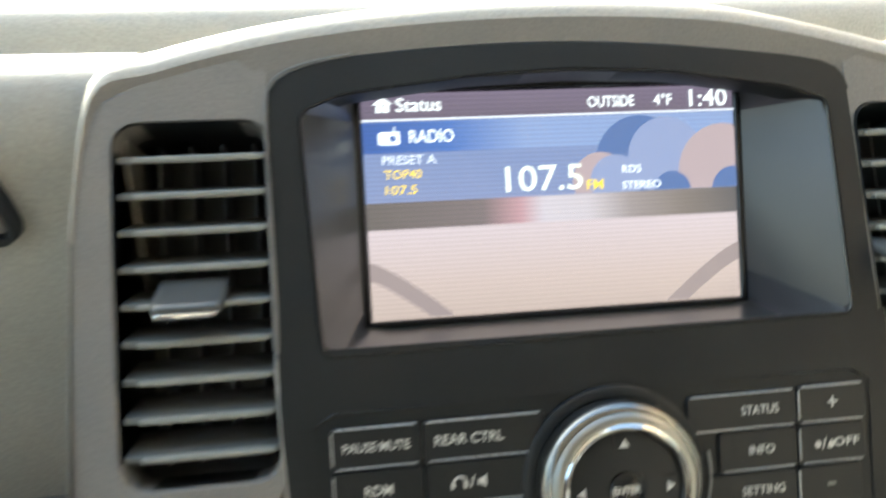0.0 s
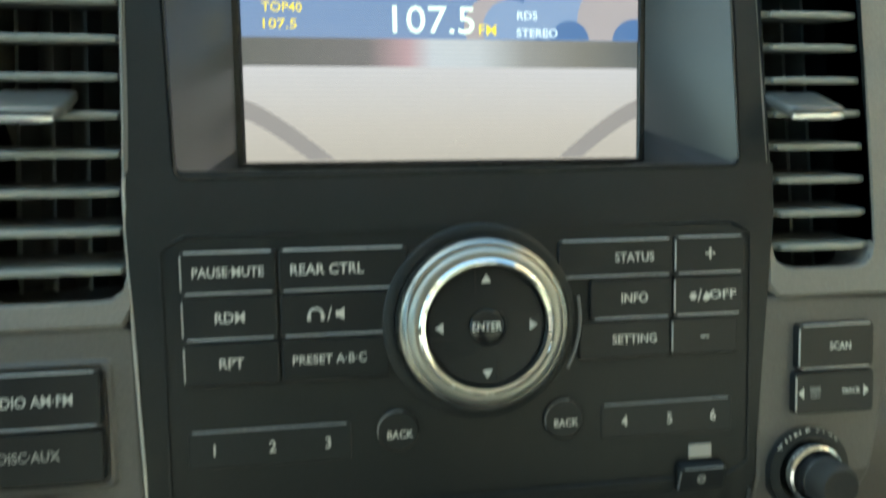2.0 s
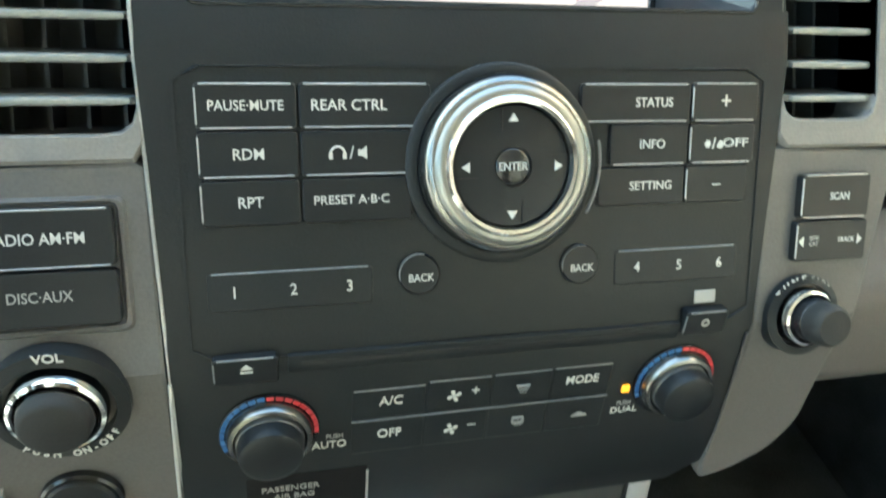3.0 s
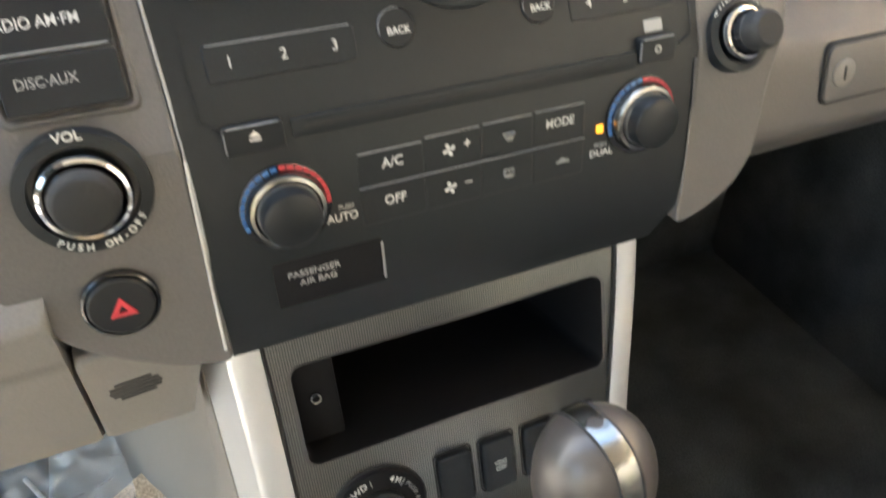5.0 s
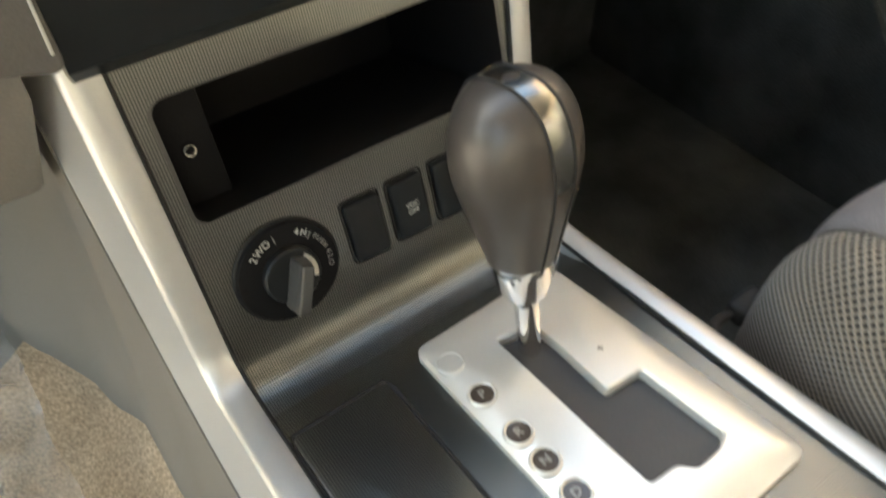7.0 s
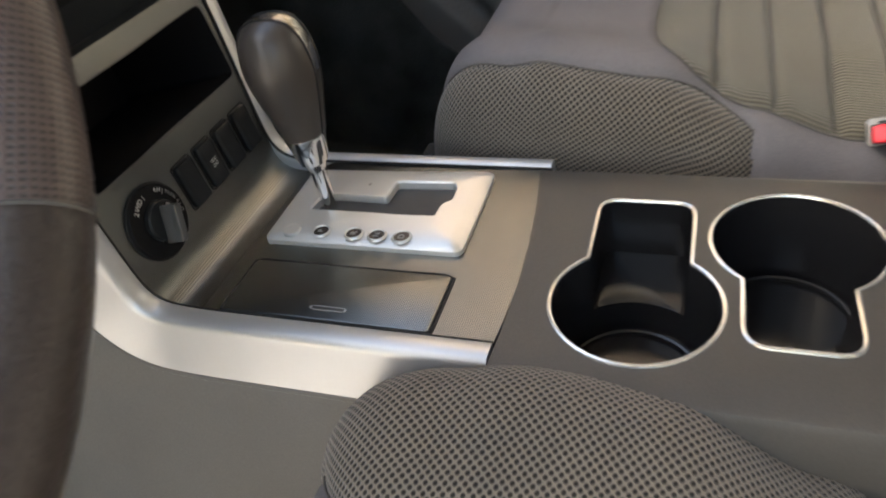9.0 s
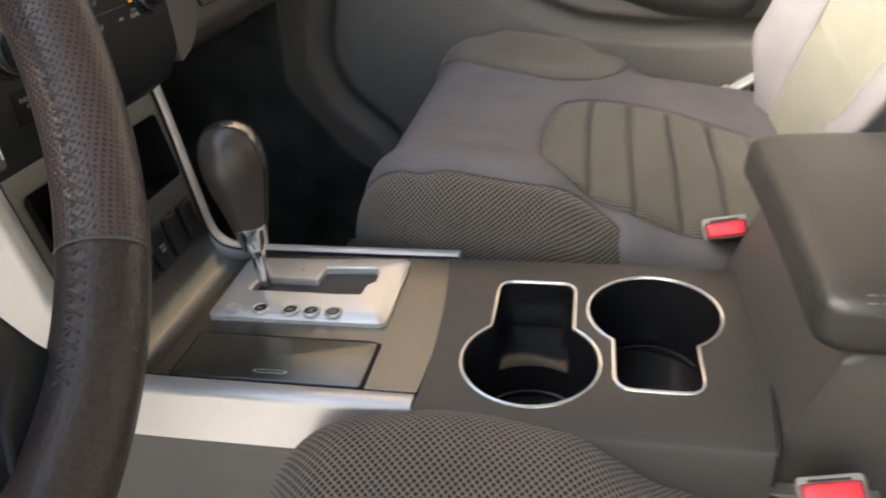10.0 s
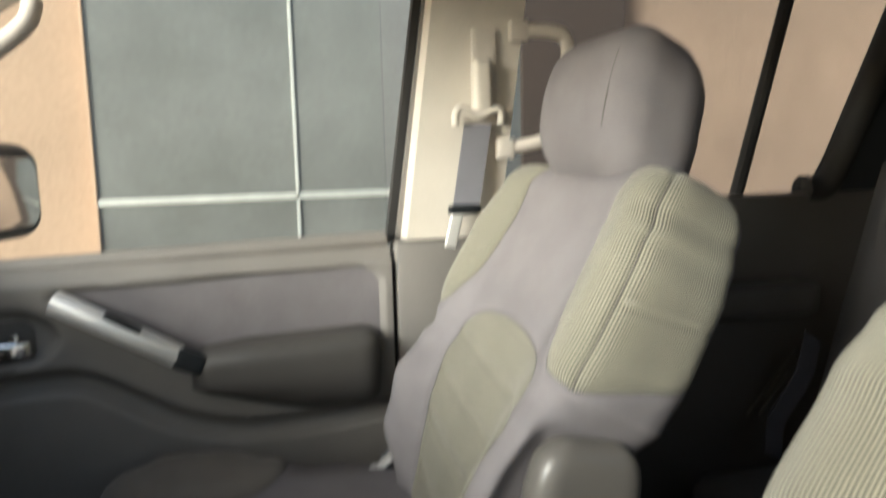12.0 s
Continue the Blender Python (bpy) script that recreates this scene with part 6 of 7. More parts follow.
def seat(name, label, cx, cy, lean, back_y, side, drop=0.0, crest=(0.442, 0.452, 0.446, 0.420, 0.404, 0.400), mid=0.425, shift=0.0, low=0.265, far=(0.440, 0.450, 0.446, 0.426, 0.404, 0.392), waist=1.0):
    """A front seat facing forward; lean is how far the back reclines, side the one that holds the recliner cover."""
    s = thing(name, label, "seat", pose(cx, cy, 0.24 - drop), "front seats")
    fine = steps((-0.48, 0.012), (-0.30, 0.003), (0.30, 0.012), (0.48, 0))
    along = steps((-0.50, 0.01), (-0.42, 0.003), (0.02, 0.012), (0.16, 0))

    def cushion(a, t):
        both = cushion_surface(a, t, crest, mid), cushion_surface(a, t, far, mid)
        return np.where((a < 0)[:, None, None], *both)
    front = 0.150
    near_b = smooth_line([(-0.262, -0.02), (-0.259, -0.06), (-0.260, -0.12), (-0.258, -0.172), (-0.256, -0.206), (-0.250, -0.238), (-0.256, -0.262), (-0.268, -0.274)])
    far_b = smooth_line([(0.215, -0.015), (0.180, -0.05), (0.150, -0.094), (0.122, -0.148), (0.095, -0.196), (0.116, -0.250), (0.190, -0.288), (0.260, -0.30)])
    ins = smooth_line([(-0.246, -0.42), (-0.247, -0.34), (-0.245, -0.27), (-0.235, -0.228), (-0.205, -0.203), (-0.150, -0.194), (-0.090, -0.193), (-0.040, -0.198), (-0.002, -0.208), (0.022, -0.232), (0.031, -0.265), (0.022, -0.33), (-0.008, -0.376), (-0.034, -0.42)])
    ins = ins + [(-0.05, -0.499), (-0.246, -0.499)]
    spots = [("bolster", KNIT, "knitted mesh side bolster", near_b + [(-0.479, -0.285), (-0.479, front), (-0.262, front)], 0.003, near_b),
             ("bolster", KNIT, "knitted mesh side bolster", far_b + [(0.479, -0.30), (0.479, front), (0.215, front)], 0.003, far_b),
             ("insert", RIB, "ribbed knit insert", ins, 0.002, ins[:-2])]

    def channels(A, B):
        d = np.maximum(poly_depth(ins, A, B), 0)
        bow = B + 0.010 * ((A + 0.11) / 0.13) ** 2 * 0.4
        return -0.0055 * np.exp(-(((bow + 0.242 + 0.0215) % 0.043 - 0.0215) / 0.0042) ** 2) * np.clip(d / 0.006, 0, 1) * (bow < -0.225) - 0.010 * np.exp(-((A + 0.02) / 0.13) ** 2) * (B < -0.1) * 0.3
    skin(s, s.matrix_world, cushion, fine, along, spots, ("cushion", SMOOTH, "smooth grey cloth cushion"), channels)
    for k in range(4):
        y = -0.242 - 0.043 * k
        part("channel_seam", tube([Vector(cushion(np.array([a]), np.array([y - 0.004 * ((a + 0.11) / 0.13) ** 2]))[0, 0]) - Vector((0, 0, 0.0040)) for a in np.linspace(-0.225, 0.012, 22)], 0.0008, 6), STITCH, s)
    part("base", rbox((0.20, 0.23, 0.09), 0.02, 4, None, (0, -0.27, 0.17)), BLACK, s, "dark seat base")
    bm_ = s.matrix_world @ pose(0, back_y, 0.40, lean, 0, 0) @ at(shift, 0)

    def back(a, t):
        p = back_surface(a, t, waist)
        p[..., 0] *= np.where((a > 0)[:, None], 1 - waist * (1 - ramp(t, (0, 0.10, 0.16, 0.22), (0.83, 0.885, 0.945, 1)))[None, :], 1)
        return p
    across = steps((-0.60, 0.012), (-0.39, 0.003), (0.39, 0.012), (0.60, 0))
    up = steps((-0.08, 0.008), (0.06, 0.003), (0.55, 0.008), (0.60, 0))
    panels = []
    for k in (-1, 1):
        inner = smooth_line([(k * 0.150, 0.535), (k * 0.150, 0.486), (k * 0.136, 0.424), (k * 0.148, 0.342), (k * 0.178, low + 0.032), (k * 0.205, low + 0.008), (k * 0.245, low)])
        panels.append(("bolster_front", KNIT_BACK, "ribbed cream knit shoulder panel", inner + [(k * 0.245, 0.535)], 0.002, inner + [(k * 0.245, 0.30), (k * 0.245, 0.40), (k * 0.245, 0.50), (k * 0.232, 0.535)]))
        side_line = [(k * 0.245, low), (k * 0.30, low + 0.018), (k * 0.375, low + 0.045)]
        panels.append(("bolster_side", KNIT_BACK, "ribbed cream knit side panel", side_line + [(k * 0.385, low + 0.05), (k * 0.372, 0.535), (k * 0.245, 0.535)], 0.0015, side_line))
    bins = smooth_line([(0.128, 0.075), (0.132, 0.15), (0.142, 0.205), (0.130, 0.255), (0.085, 0.285), (0.02, 0.294), (-0.04, 0.294), (-0.105, 0.281), (-0.160, 0.258), (-0.190, 0.225), (-0.202, 0.18), (-0.204, 0.10)])
    panels.append(("back_insert", RIB_BACK, "ribbed knit back insert", bins + [(bins[-1][0], -0.079), (bins[0][0], -0.079)], 0.002, bins))

    def rolls(A, B):
        d = np.maximum(poly_depth(panels[-1][3], A, B), 0)
        bow = B - 0.10 * A
        return -0.0045 * np.exp(-(((bow - 0.232 + 0.031) % 0.062 - 0.031) / 0.009) ** 2) * np.clip(d / 0.01, 0, 1) - 0.0022 * np.exp(-((B - 0.10 * (np.abs(A) - 0.245) - 0.362) / 0.003) ** 2) * ((np.abs(A) > 0.245) & (np.abs(A) < 0.38))
    skin(s, bm_, back, across, up, panels, ("back_shell", SMOOTH, "smooth grey cloth back"), rolls)
    for k in (-1, 1):
        part("bolster_seam", tube([Vector(back(np.array([k * a]), np.array([0.366 + 0.33 * (a - 0.25)]))[0, 0]) for a in np.linspace(0.25, 0.375, 14)], 0.0011, 6), EDGE_THREAD, s, m=bm_)

    def head(p):
        x, y, z = p
        return (x * (1 - 0.06 * (z / 0.09) ** 2), y * (1 - 0.15 * (z / 0.09) ** 2) + 0.008 * math.cos(z * 14) + 0.24 * z, z - 0.016 * (max(0.0, abs(x) - 0.05) / 0.075) ** 2 * (z > 0))
    part("headrest", rbox((0.124, 0.074, 0.098), 0.056, 20, head, (0.010, 0.002, 0.592)), SMOOTH, s, "grey cloth headrest", bm_)
    for k in (-1, 1):
        rim_ = [(0.010 + k * (0.092 - 0.006 * (z / 0.07) ** 2), -0.0034 + 0.074 * (1 - 0.15 * (z / 0.09) ** 2) + 0.008 * math.cos(z * 14) + 0.24 * z, 0.592 + z) for z in [-0.046 + 0.006 * i for i in range(16)]]
        part("headrest_seam", tube(rim_, 0.0011, 6), STITCH, s, m=bm_)
        part("headrest_post", tube([(k * 0.055, 0.005, 0.48), (k * 0.055, 0.012, 0.56)], 0.0055, 10), CHROME, s, "chrome post", bm_)
        part("post_guide", moved(turned([(0.012, 0.0), (0.012, 0.005), (0.009, 0.009), (0.006, 0.009)], 20, False), at(k * 0.055, 0.006, 0.512)), PILLAR, s, "pale plastic post guide", bm_)
    if side < 0:
        part("recliner_cover", moved(rbox((0.026, 0.062, 0.066), 0.022, 10, lambda p: (p.x * (1 - 0.25 * max(0, p.z / 0.066) ** 2), p.y * (1 - 0.35 * max(0, p.z / 0.066) ** 3), p.z)), at(-0.238 - shift, -0.030, 0.165) @ pose(0, 0, 0, -16, 0, 0)), COVER, s, "rounded taupe plastic recliner cover", bm_)
    return s


seat("passenger_seat", "grey cloth passenger seat with knitted bolsters and headrest", 0.378, -0.02, 28, -0.458, -1, shift=-0.019)
seat("driver_seat", "grey cloth driver seat with knitted mesh bolsters", -0.365, -0.055, 24, -0.445, 1, 0.042, (0.437, 0.442, 0.440, 0.412, 0.386, 0.36), 0.395, low=0.30, far=(0.437, 0.442, 0.440, 0.412, 0.386, 0.36), waist=0.0)

# seat belt buckles


def buckle(place, along, facing):
    """A buckle whose face looks towards facing, its long side laid along."""
    z = Vector(facing).normalized()
    x = (Vector(along) - z * Vector(along).dot(z)).normalized()
    m = Matrix((x, z.cross(x), z)).transposed().to_4x4()
    m.translation = place
    m = m @ Matrix.Scale(0.89, 4)
    b = thing("belt_buckle", "seat belt buckle with a red release button", "buckle", m, "seat belt buckles")
    part("body", rbox((0.0195, 0.0105, 0.030), 0.005, 5, lambda p: (p.x * (1 - 0.12 * (p.z < 0)), p.y, p.z), (0, 0, -0.028)), BLACK, b)
    part("face", plate_with_hole(rrect(-0.0195, 0.0195, -0.0100, 0.0100, 0.003), rrect(-0.0165, 0.0172, -0.0086, 0.0048, 0.002), 0.0032, 0.004), BUCKLE_FACE, b, "pale buckle face")
    part("release", rbox((0.0164, 0.0066, 0.004), 0.0025, 5, None, (0.0003, -0.0019, 0.0022)), RED, b, "red release button")
    part("tongue_slot", box(-0.012, 0.012, 0.0058, 0.0074, 0.0026, 0.0035), RUBBER, b)
    part("stalk", rbox((0.014, 0.006, 0.07), 0.004, 4, None, (0, 0, -0.125)), BLACK, b)


buckle((0.098, -0.372, 0.674), (0.0, -0.95, 0.28), (-0.86, 0.20, 0.47))
buckle((-0.150, -0.398, 0.648), (0.0, -0.95, 0.26), (-0.42, 0.42, 0.80))

# lap belt bracket at the foot of the passenger seat back
lb = thing("belt_bracket", "bare metal seat belt bracket beside the passenger cushion", "bracket", pose(0.56, -0.47, 0.62))
part("strap", moved(rbox((0.011, 0.046, 0.003), 0.0025, 5), pose(0.562, -0.478, 0.668, -36, 0, 4)), SATIN, lb, m=Matrix())
part("webbing", moved(rbox((0.021, 0.040, 0.0016), 0.0012, 4), pose(0.577, -0.493, 0.671, -34, 0, 2)), BELT, lb, m=Matrix())
part("bolt", moved(turned([(0.008, 0.0), (0.008, 0.004), (0.006, 0.006), (0, 0.006)], 20), pose(0.562, -0.445, 0.644, -36, 0, 4) @ at(0, 0, 0.002)), SATIN, lb, m=Matrix())

# ---- passenger door ----
pd = thing("passenger_door", "taupe plastic passenger door with armrest and silver pull", "car door", pose(0.70, -0.2, 0.3))
DP = [(0.42, 0.30), (0.42, 0.955), (0.07, 0.975), (-0.505, 0.988), (-0.505, 0.50), (-0.44, 0.30)]


def door_panel():
    bm = bmesh.new()
    a = [bm.verts.new((0.70, y, z)) for y, z in DP]
    b = [bm.verts.new((0.75, y, z)) for y, z in DP]
    n = len(DP)
    bm.faces.new(a)
    bm.faces.new(b[::-1])
    for i in range(n):
        bm.faces.new((a[i], a[(i + 1) % n], b[(i + 1) % n], b[i]))
    return bm


part("panel", door_panel(), TAUPE, pd, m=Matrix())
part("sill_cap", tube([(0.705, 0.42, 0.955), (0.700, 0.07, 0.972), (0.700, -0.50, 0.985)], 0.014, 12), TAUPE, pd, m=Matrix())
FP = Matrix(((0, 0, -1, 0.70), (-1, 0, 0, 0), (0, 1, 0, 0), (0, 0, 0, 1)))   # u rearwards, v up, w into the cabin


def side_of(poly, p):
    """Distance from p to the outline, positive inside it."""
    best, inside = 9.0, False
    for i in range(len(poly)):
        a, b = Vector(poly[i - 1]), Vector(poly[i])
        e = b - a
        t = max(0.0, min(1.0, (p - a).dot(e) / max(e.length_squared, 1e-12)))
        best = min(best, (p - a - e * t).length)
        if (a.y > p.y) != (b.y > p.y) and p.x < a.x + (p.y - a.y) * e.x / e.y:
            inside = not inside
    return best if inside else -best


def ease(d, half):
    t = max(0.0, min(1.0, 0.5 + d / (2 * half)))
    return t * t * (3 - 2 * t)


# hollows of the moulded skin, in u and v: cloth insert, map pocket, handle bowl
HOLLOW_INSERT = soften([(-0.02, 0.935), (0.46, 0.948), (0.485, 0.93), (0.485, 0.79), (0.20, 0.79), (0.09, 0.855)], 0.02)
HOLLOW_POCKET = soften([(-0.165, 0.80), (-0.074, 0.812), (0.03, 0.812), (0.106, 0.767), (0.169, 0.727), (0.245, 0.706), (0.36, 0.704), (0.56, 0.722), (0.56, 0.25), (0.02, 0.36), (-0.06, 0.475), (-0.145, 0.536), (-0.182, 0.61), (-0.172, 0.69)], 0.03)
HOLLOW_BOWL = soften([(-0.160, 0.835), (-0.160, 0.915), (-0.03, 0.905), (0.004, 0.868), (-0.03, 0.833)], 0.025)


HOLLOW_PANEL = inset(HOLLOW_POCKET, 0.024)


def door_skin():
    rows, nu, nv = [], 130, 100
    for i in range(nu + 1):
        u = -0.42 + 0.924 * i / nu
        row = []
        for j in range(nv + 1):
            v = 0.305 + (0.975 - 0.305) * j / nv
            p = Vector((u, v))
            w = 0.030 - 0.012 * ease(side_of(HOLLOW_INSERT, p), 0.004) - 0.0295 * ease(side_of(HOLLOW_POCKET, p), 0.008) - 0.024 * ease(side_of(HOLLOW_BOWL, p), 0.007) + 0.020 * ease(side_of(HOLLOW_PANEL, p) - 0.004, 0.006)
            w *= 0.25 + 0.75 * ease(0.962 - v, 0.016)
            row.append((u, v, w + 0.001))
        rows.append(row)
    return loft(rows, closed=False)


part("moulded_skin", door_skin(), TAUPE, pd, m=FP, smooth=60)
part("insert", prism(inset(HOLLOW_INSERT, 0.002), 0.006, 0.0215), SMOOTH, pd, "grey cloth door insert", FP)


def arm_shape(p):
    x, y, z = p
    f = max(0.0, (y - 0.06) / 0.085)
    z = z * (1 - 0.25 * f) + 0.008 * f - 0.03 * y * (z > 0)
    x += 0.034 * max(0.0, -z / 0.066) ** 1.5 + 0.012 * f
    if z < 0:
        z *= 1 - 0.7 * max(0.0, min(1.0, (y + 0.03) / 0.17))
    return (x, y, z)


part("armrest", rbox((0.043, 0.148, 0.066), 0.030, 16, arm_shape, (0.662, -0.330, 0.780)), TAUPE_DARK, pd, "padded dark door armrest", Matrix())
part("armrest_cap", moved(rbox((0.016, 0.022, 0.016), 0.005, 5), pose(0.645, -0.183, 0.822, 25, 0, 0)), BLACK, pd, m=Matrix())
pull = part("pull", tube(curve_pts([(0.655, -0.002, 0.925), (0.640, -0.06, 0.895), (0.640, -0.12, 0.86), (0.648, -0.165, 0.830)], 6), [0.0180] * 19, 14), SATIN, pd, "silver door pull", Matrix())
part("switch_plate", moved(rbox((0.010, 0.028, 0.004), 0.003, 4), pose(0.628, -0.095, 0.892, 31, 0, 0)), BLACK, pull, m=Matrix())
hd = part("handle_bowl", prism(rrect(-0.16, -0.035, 0.82, 0.895, 0.02), -0.004, 0.0085, 0.003), TAUPE_DARK, pd, m=FP)
part("handle", moved(rbox((0.008, 0.044, 0.014), 0.006, 6, lambda p: (p.x - 0.004 * math.cos(p.y * 40), p.y, p.z)), pose(0.682, 0.085, 0.852)), CHROME, pd, "chrome inside handle", Matrix())
part("lock_slider", rbox((0.006, 0.007, 0.014), 0.003, 4, None, (0.680, 0.062, 0.862)), CHROME, hd, m=Matrix())
# window
def slant(y0, y1, x0=0.705, x1=0.735, z0=0.975, z1=1.45):
    """An upright bar that leans back as the door's rear edge does."""
    k = -0.07
    return loft([[(x0, y0, z0), (x1, y0, z0), (x1, y1, z0), (x0, y1, z0)], [(x0, y0 + k, z1), (x1, y0 + k, z1), (x1, y1 + k, z1), (x0, y1 + k, z1)]], cap=True)


part("door_seal", tube([(0.690, -0.5085, 0.52), (0.690, -0.5085, 0.965)], 0.0075, 8), RUBBER, pd, "black rubber door seal", Matrix())
part("window_frame", join(slant(-0.506, -0.520, 0.720, 0.738), box(0.705, 0.735, -0.56, 0.12, 1.395, 1.43, 0.004)), RUBBER, pd, "black window seal", Matrix())
gm, gnt, gb_ = nodes_of("window_glass")
gb_.inputs["Transmission Weight"].default_value = 1.0
gb_.inputs["Roughness"].default_value = 0.0
gb_.inputs["IOR"].default_value = 1.02
gb_.inputs["Base Color"].default_value = (0.93, 0.96, 0.94, 1)
gl = part("pane", box(0.722, 0.725, -0.51, 0.30, 0.97, 1.40), gm, pd, m=Matrix())
gl.visible_shadow = False

# pillars
solid("door_frame_strip", slant(-0.5205, -0.538, 0.712, 0.736), TAUPE, "grey door frame strip", "trim", "structure")
solid("trim_pillar", slant(-0.530, -0.690, 0.665, 0.72, 0.985, 1.49), PILLAR, "pale beige upper door pillar trim", "pillar", "structure")
solid("trim_pillar_foot", box(0.665, 0.73, -0.66, -0.512, 0.24, 0.983, 0.012), TAUPE, "taupe lower door pillar trim", "pillar", "structure")
ap = thing("front_pillar", "pale windscreen pillar with a grab handle", "pillar", pose(0.68, 0.2, 1.2), kind="structure")
part("trim", tube([(0.69, 0.62, 0.98), (0.66, 0.30, 1.20), (0.62, 0.0, 1.38), (0.60, -0.15, 1.43)], 0.035, 12), PILLAR, ap, m=Matrix())
part("grab_handle", tube(curve_pts([(0.61, 0.17, 1.16), (0.585, 0.12, 1.20), (0.585, 0.0, 1.29), (0.60, -0.02, 1.325), (0.62, -0.015, 1.34)], 6), 0.013, 12), LINER, ap, "pale grab handle", Matrix())

gh = thing("grab_handle", "pale plastic grab handle on the door pillar", "grab handle", pose(0.66, -0.72, 1.23))
part("bar", tube(curve_pts([(0.668, -0.725, 1.322), (0.655, -0.785, 1.322), (0.652, -0.812, 1.30), (0.652, -0.806, 1.22), (0.652, -0.785, 1.155), (0.655, -0.76, 1.140), (0.668, -0.70, 1.130)], 6), 0.0115, 12), LINER, gh, m=Matrix())
for y, z in ((-0.728, 1.322), (-0.702, 1.130)):
    part("foot", moved(rbox((0.012, 0.016, 0.017), 0.004, 5), pose(0.664, y, z, 0, 0, 0)), LINER, gh, m=Matrix())

# belt on the pillar
sb = thing("seat_belt", "grey seat belt with a pale shoulder anchor", "seat belt", pose(0.655, -0.66, 1.2))
part("webbing", loft([[(0.652, -0.6285, 1.172), (0.652, -0.6753, 1.172), (0.650, -0.6753, 1.172), (0.650, -0.6285, 1.172)], [(0.640, -0.602, 1.036), (0.640, -0.6475, 1.034), (0.638, -0.6475, 1.034), (0.638, -0.602, 1.036)]], cap=True), BELT, sb, m=Matrix())
part("keeper", rbox((0.005, 0.028, 0.008), 0.004, 5, None, (0.637, -0.622, 1.034)), BLACK, sb, m=Matrix())
part("tongue", moved(rbox((0.003, 0.010, 0.030), 0.002, 5), pose(0.637, -0.603, 1.002, 14, 0, 0)), SATIN, sb, "metal belt tongue", Matrix())
part("slide_track", rbox((0.004, 0.021, 0.080), 0.003, 5, None, (0.661, -0.667, 1.245)), LINER, sb, "pale height adjuster track", Matrix())
part("anchor_cover", rbox((0.014, 0.0165, 0.044), 0.010, 6, None, (0.650, -0.659, 1.231)), PILLAR, sb, m=Matrix())
part("guide_loop", tube(curve_pts([(0.646, -0.613, 1.170), (0.643, -0.612, 1.188), (0.642, -0.622, 1.196), (0.642, -0.650, 1.184), (0.642, -0.678, 1.194), (0.643, -0.689, 1.188), (0.646, -0.690, 1.172)], 5), 0.0068, 10), PILLAR, sb, m=Matrix())

# rear door and rear seat
rd = thing("rear_door", "dark grey rear passenger door with a divided window", "car door", pose(0.70, -1.1, 0.3))
part("panel", box(0.70, 0.75, -1.62, -0.70, 0.28, 1.03, 0.01), TAUPE_DARK, rd, m=Matrix())
part("armrest", rbox((0.03, 0.20, 0.035), 0.02, 8, None, (0.67, -1.15, 0.83)), TAUPE_DARK, rd, m=Matrix())
part("window_divider", tube([(0.722, -1.205, 1.03), (0.70, -1.31, 1.47)], 0.013, 8), RUBBER, rd, m=Matrix())
part("window_edge", tube(curve_pts([(0.722, -1.36, 1.035), (0.722, -1.42, 1.05), (0.715, -1.49, 1.20), (0.70, -1.60, 1.47)], 5), 0.030, 10), RUBBER, rd, m=Matrix())
tint, tnt, tb = nodes_of("tinted_glass")
tb.inputs["Transmission Weight"].default_value = 1.0
tb.inputs["Roughness"].default_value = 0.0
tb.inputs["IOR"].default_value = 1.02
tb.inputs["Base Color"].default_value = (0.52, 0.54, 0.56, 1)
rp = part("pane", box(0.724, 0.727, -1.62, -0.70, 1.02, 1.47), tint, rd, "tinted rear side glass", Matrix())
rp.visible_shadow = False
part("pull", moved(rbox((0.012, 0.06, 0.012), 0.006, 6), pose(0.678, -1.05, 0.90)), BLACK, rd, m=Matrix())
for a, b in (((0.690, -1.335, 0.716), (0.690, -1.222, 0.592)), ((0.688, -1.312, 0.668), (0.688, -1.250, 0.590))):
    part("seal", tube([a, b], 0.0035, 8), TAUPE_DARK, rd, "grey rubber door seal", Matrix())
solid("trim_quarter", prism([(1.40, 1.03), (1.45, 1.06), (1.50, 1.20), (1.62, 1.49), (2.2, 1.49), (2.2, 0.24), (1.63, 0.24), (1.63, 1.03)], -0.04, 0.0), BLACK, "dark rear quarter trim", "pillar", "structure", FP)
rs = thing("rear_seat", "dark cloth rear bench seat", "seat", pose(0, -1.2, 0.24))
part("plinth", box(-0.58, 0.58, -1.5, -1.06, 0.241, 0.40, 0.01), BLACK, rs, m=Matrix())
part("cushion", rbox((0.60, 0.24, 0.09), 0.05, 12, None, (0, -1.25, 0.46)), mat("dark_seat_cloth", (0.06, 0.058, 0.057), 0.95, 0, 0.2, 1200, 0.5, 0.1, 0.15), rs, m=Matrix())
part("backrest", moved(rbox((0.60, 0.07, 0.30), 0.05, 12), pose(0, -1.395, 0.82, 16, 0, 0)), bpy.data.materials["dark_seat_cloth"], rs, m=Matrix())

for x in (0.30, -0.30):
    rh = thing("head_cushion", "dark cloth headrest on the rear bench", "headrest", pose(x, -1.455, 1.12), "rear headrests")
    part("pad", moved(rbox((0.12, 0.05, 0.075), 0.04, 10), pose(x, -1.475, 1.20, 12, 0, 0)), bpy.data.materials["dark_seat_cloth"], rh, m=Matrix())
    for d in (-0.04, 0.04):
        part("post", tube([(x + d, -1.45, 1.08), (x + d, -1.47, 1.16)], 0.005, 8), CHROME, rh, m=Matrix())

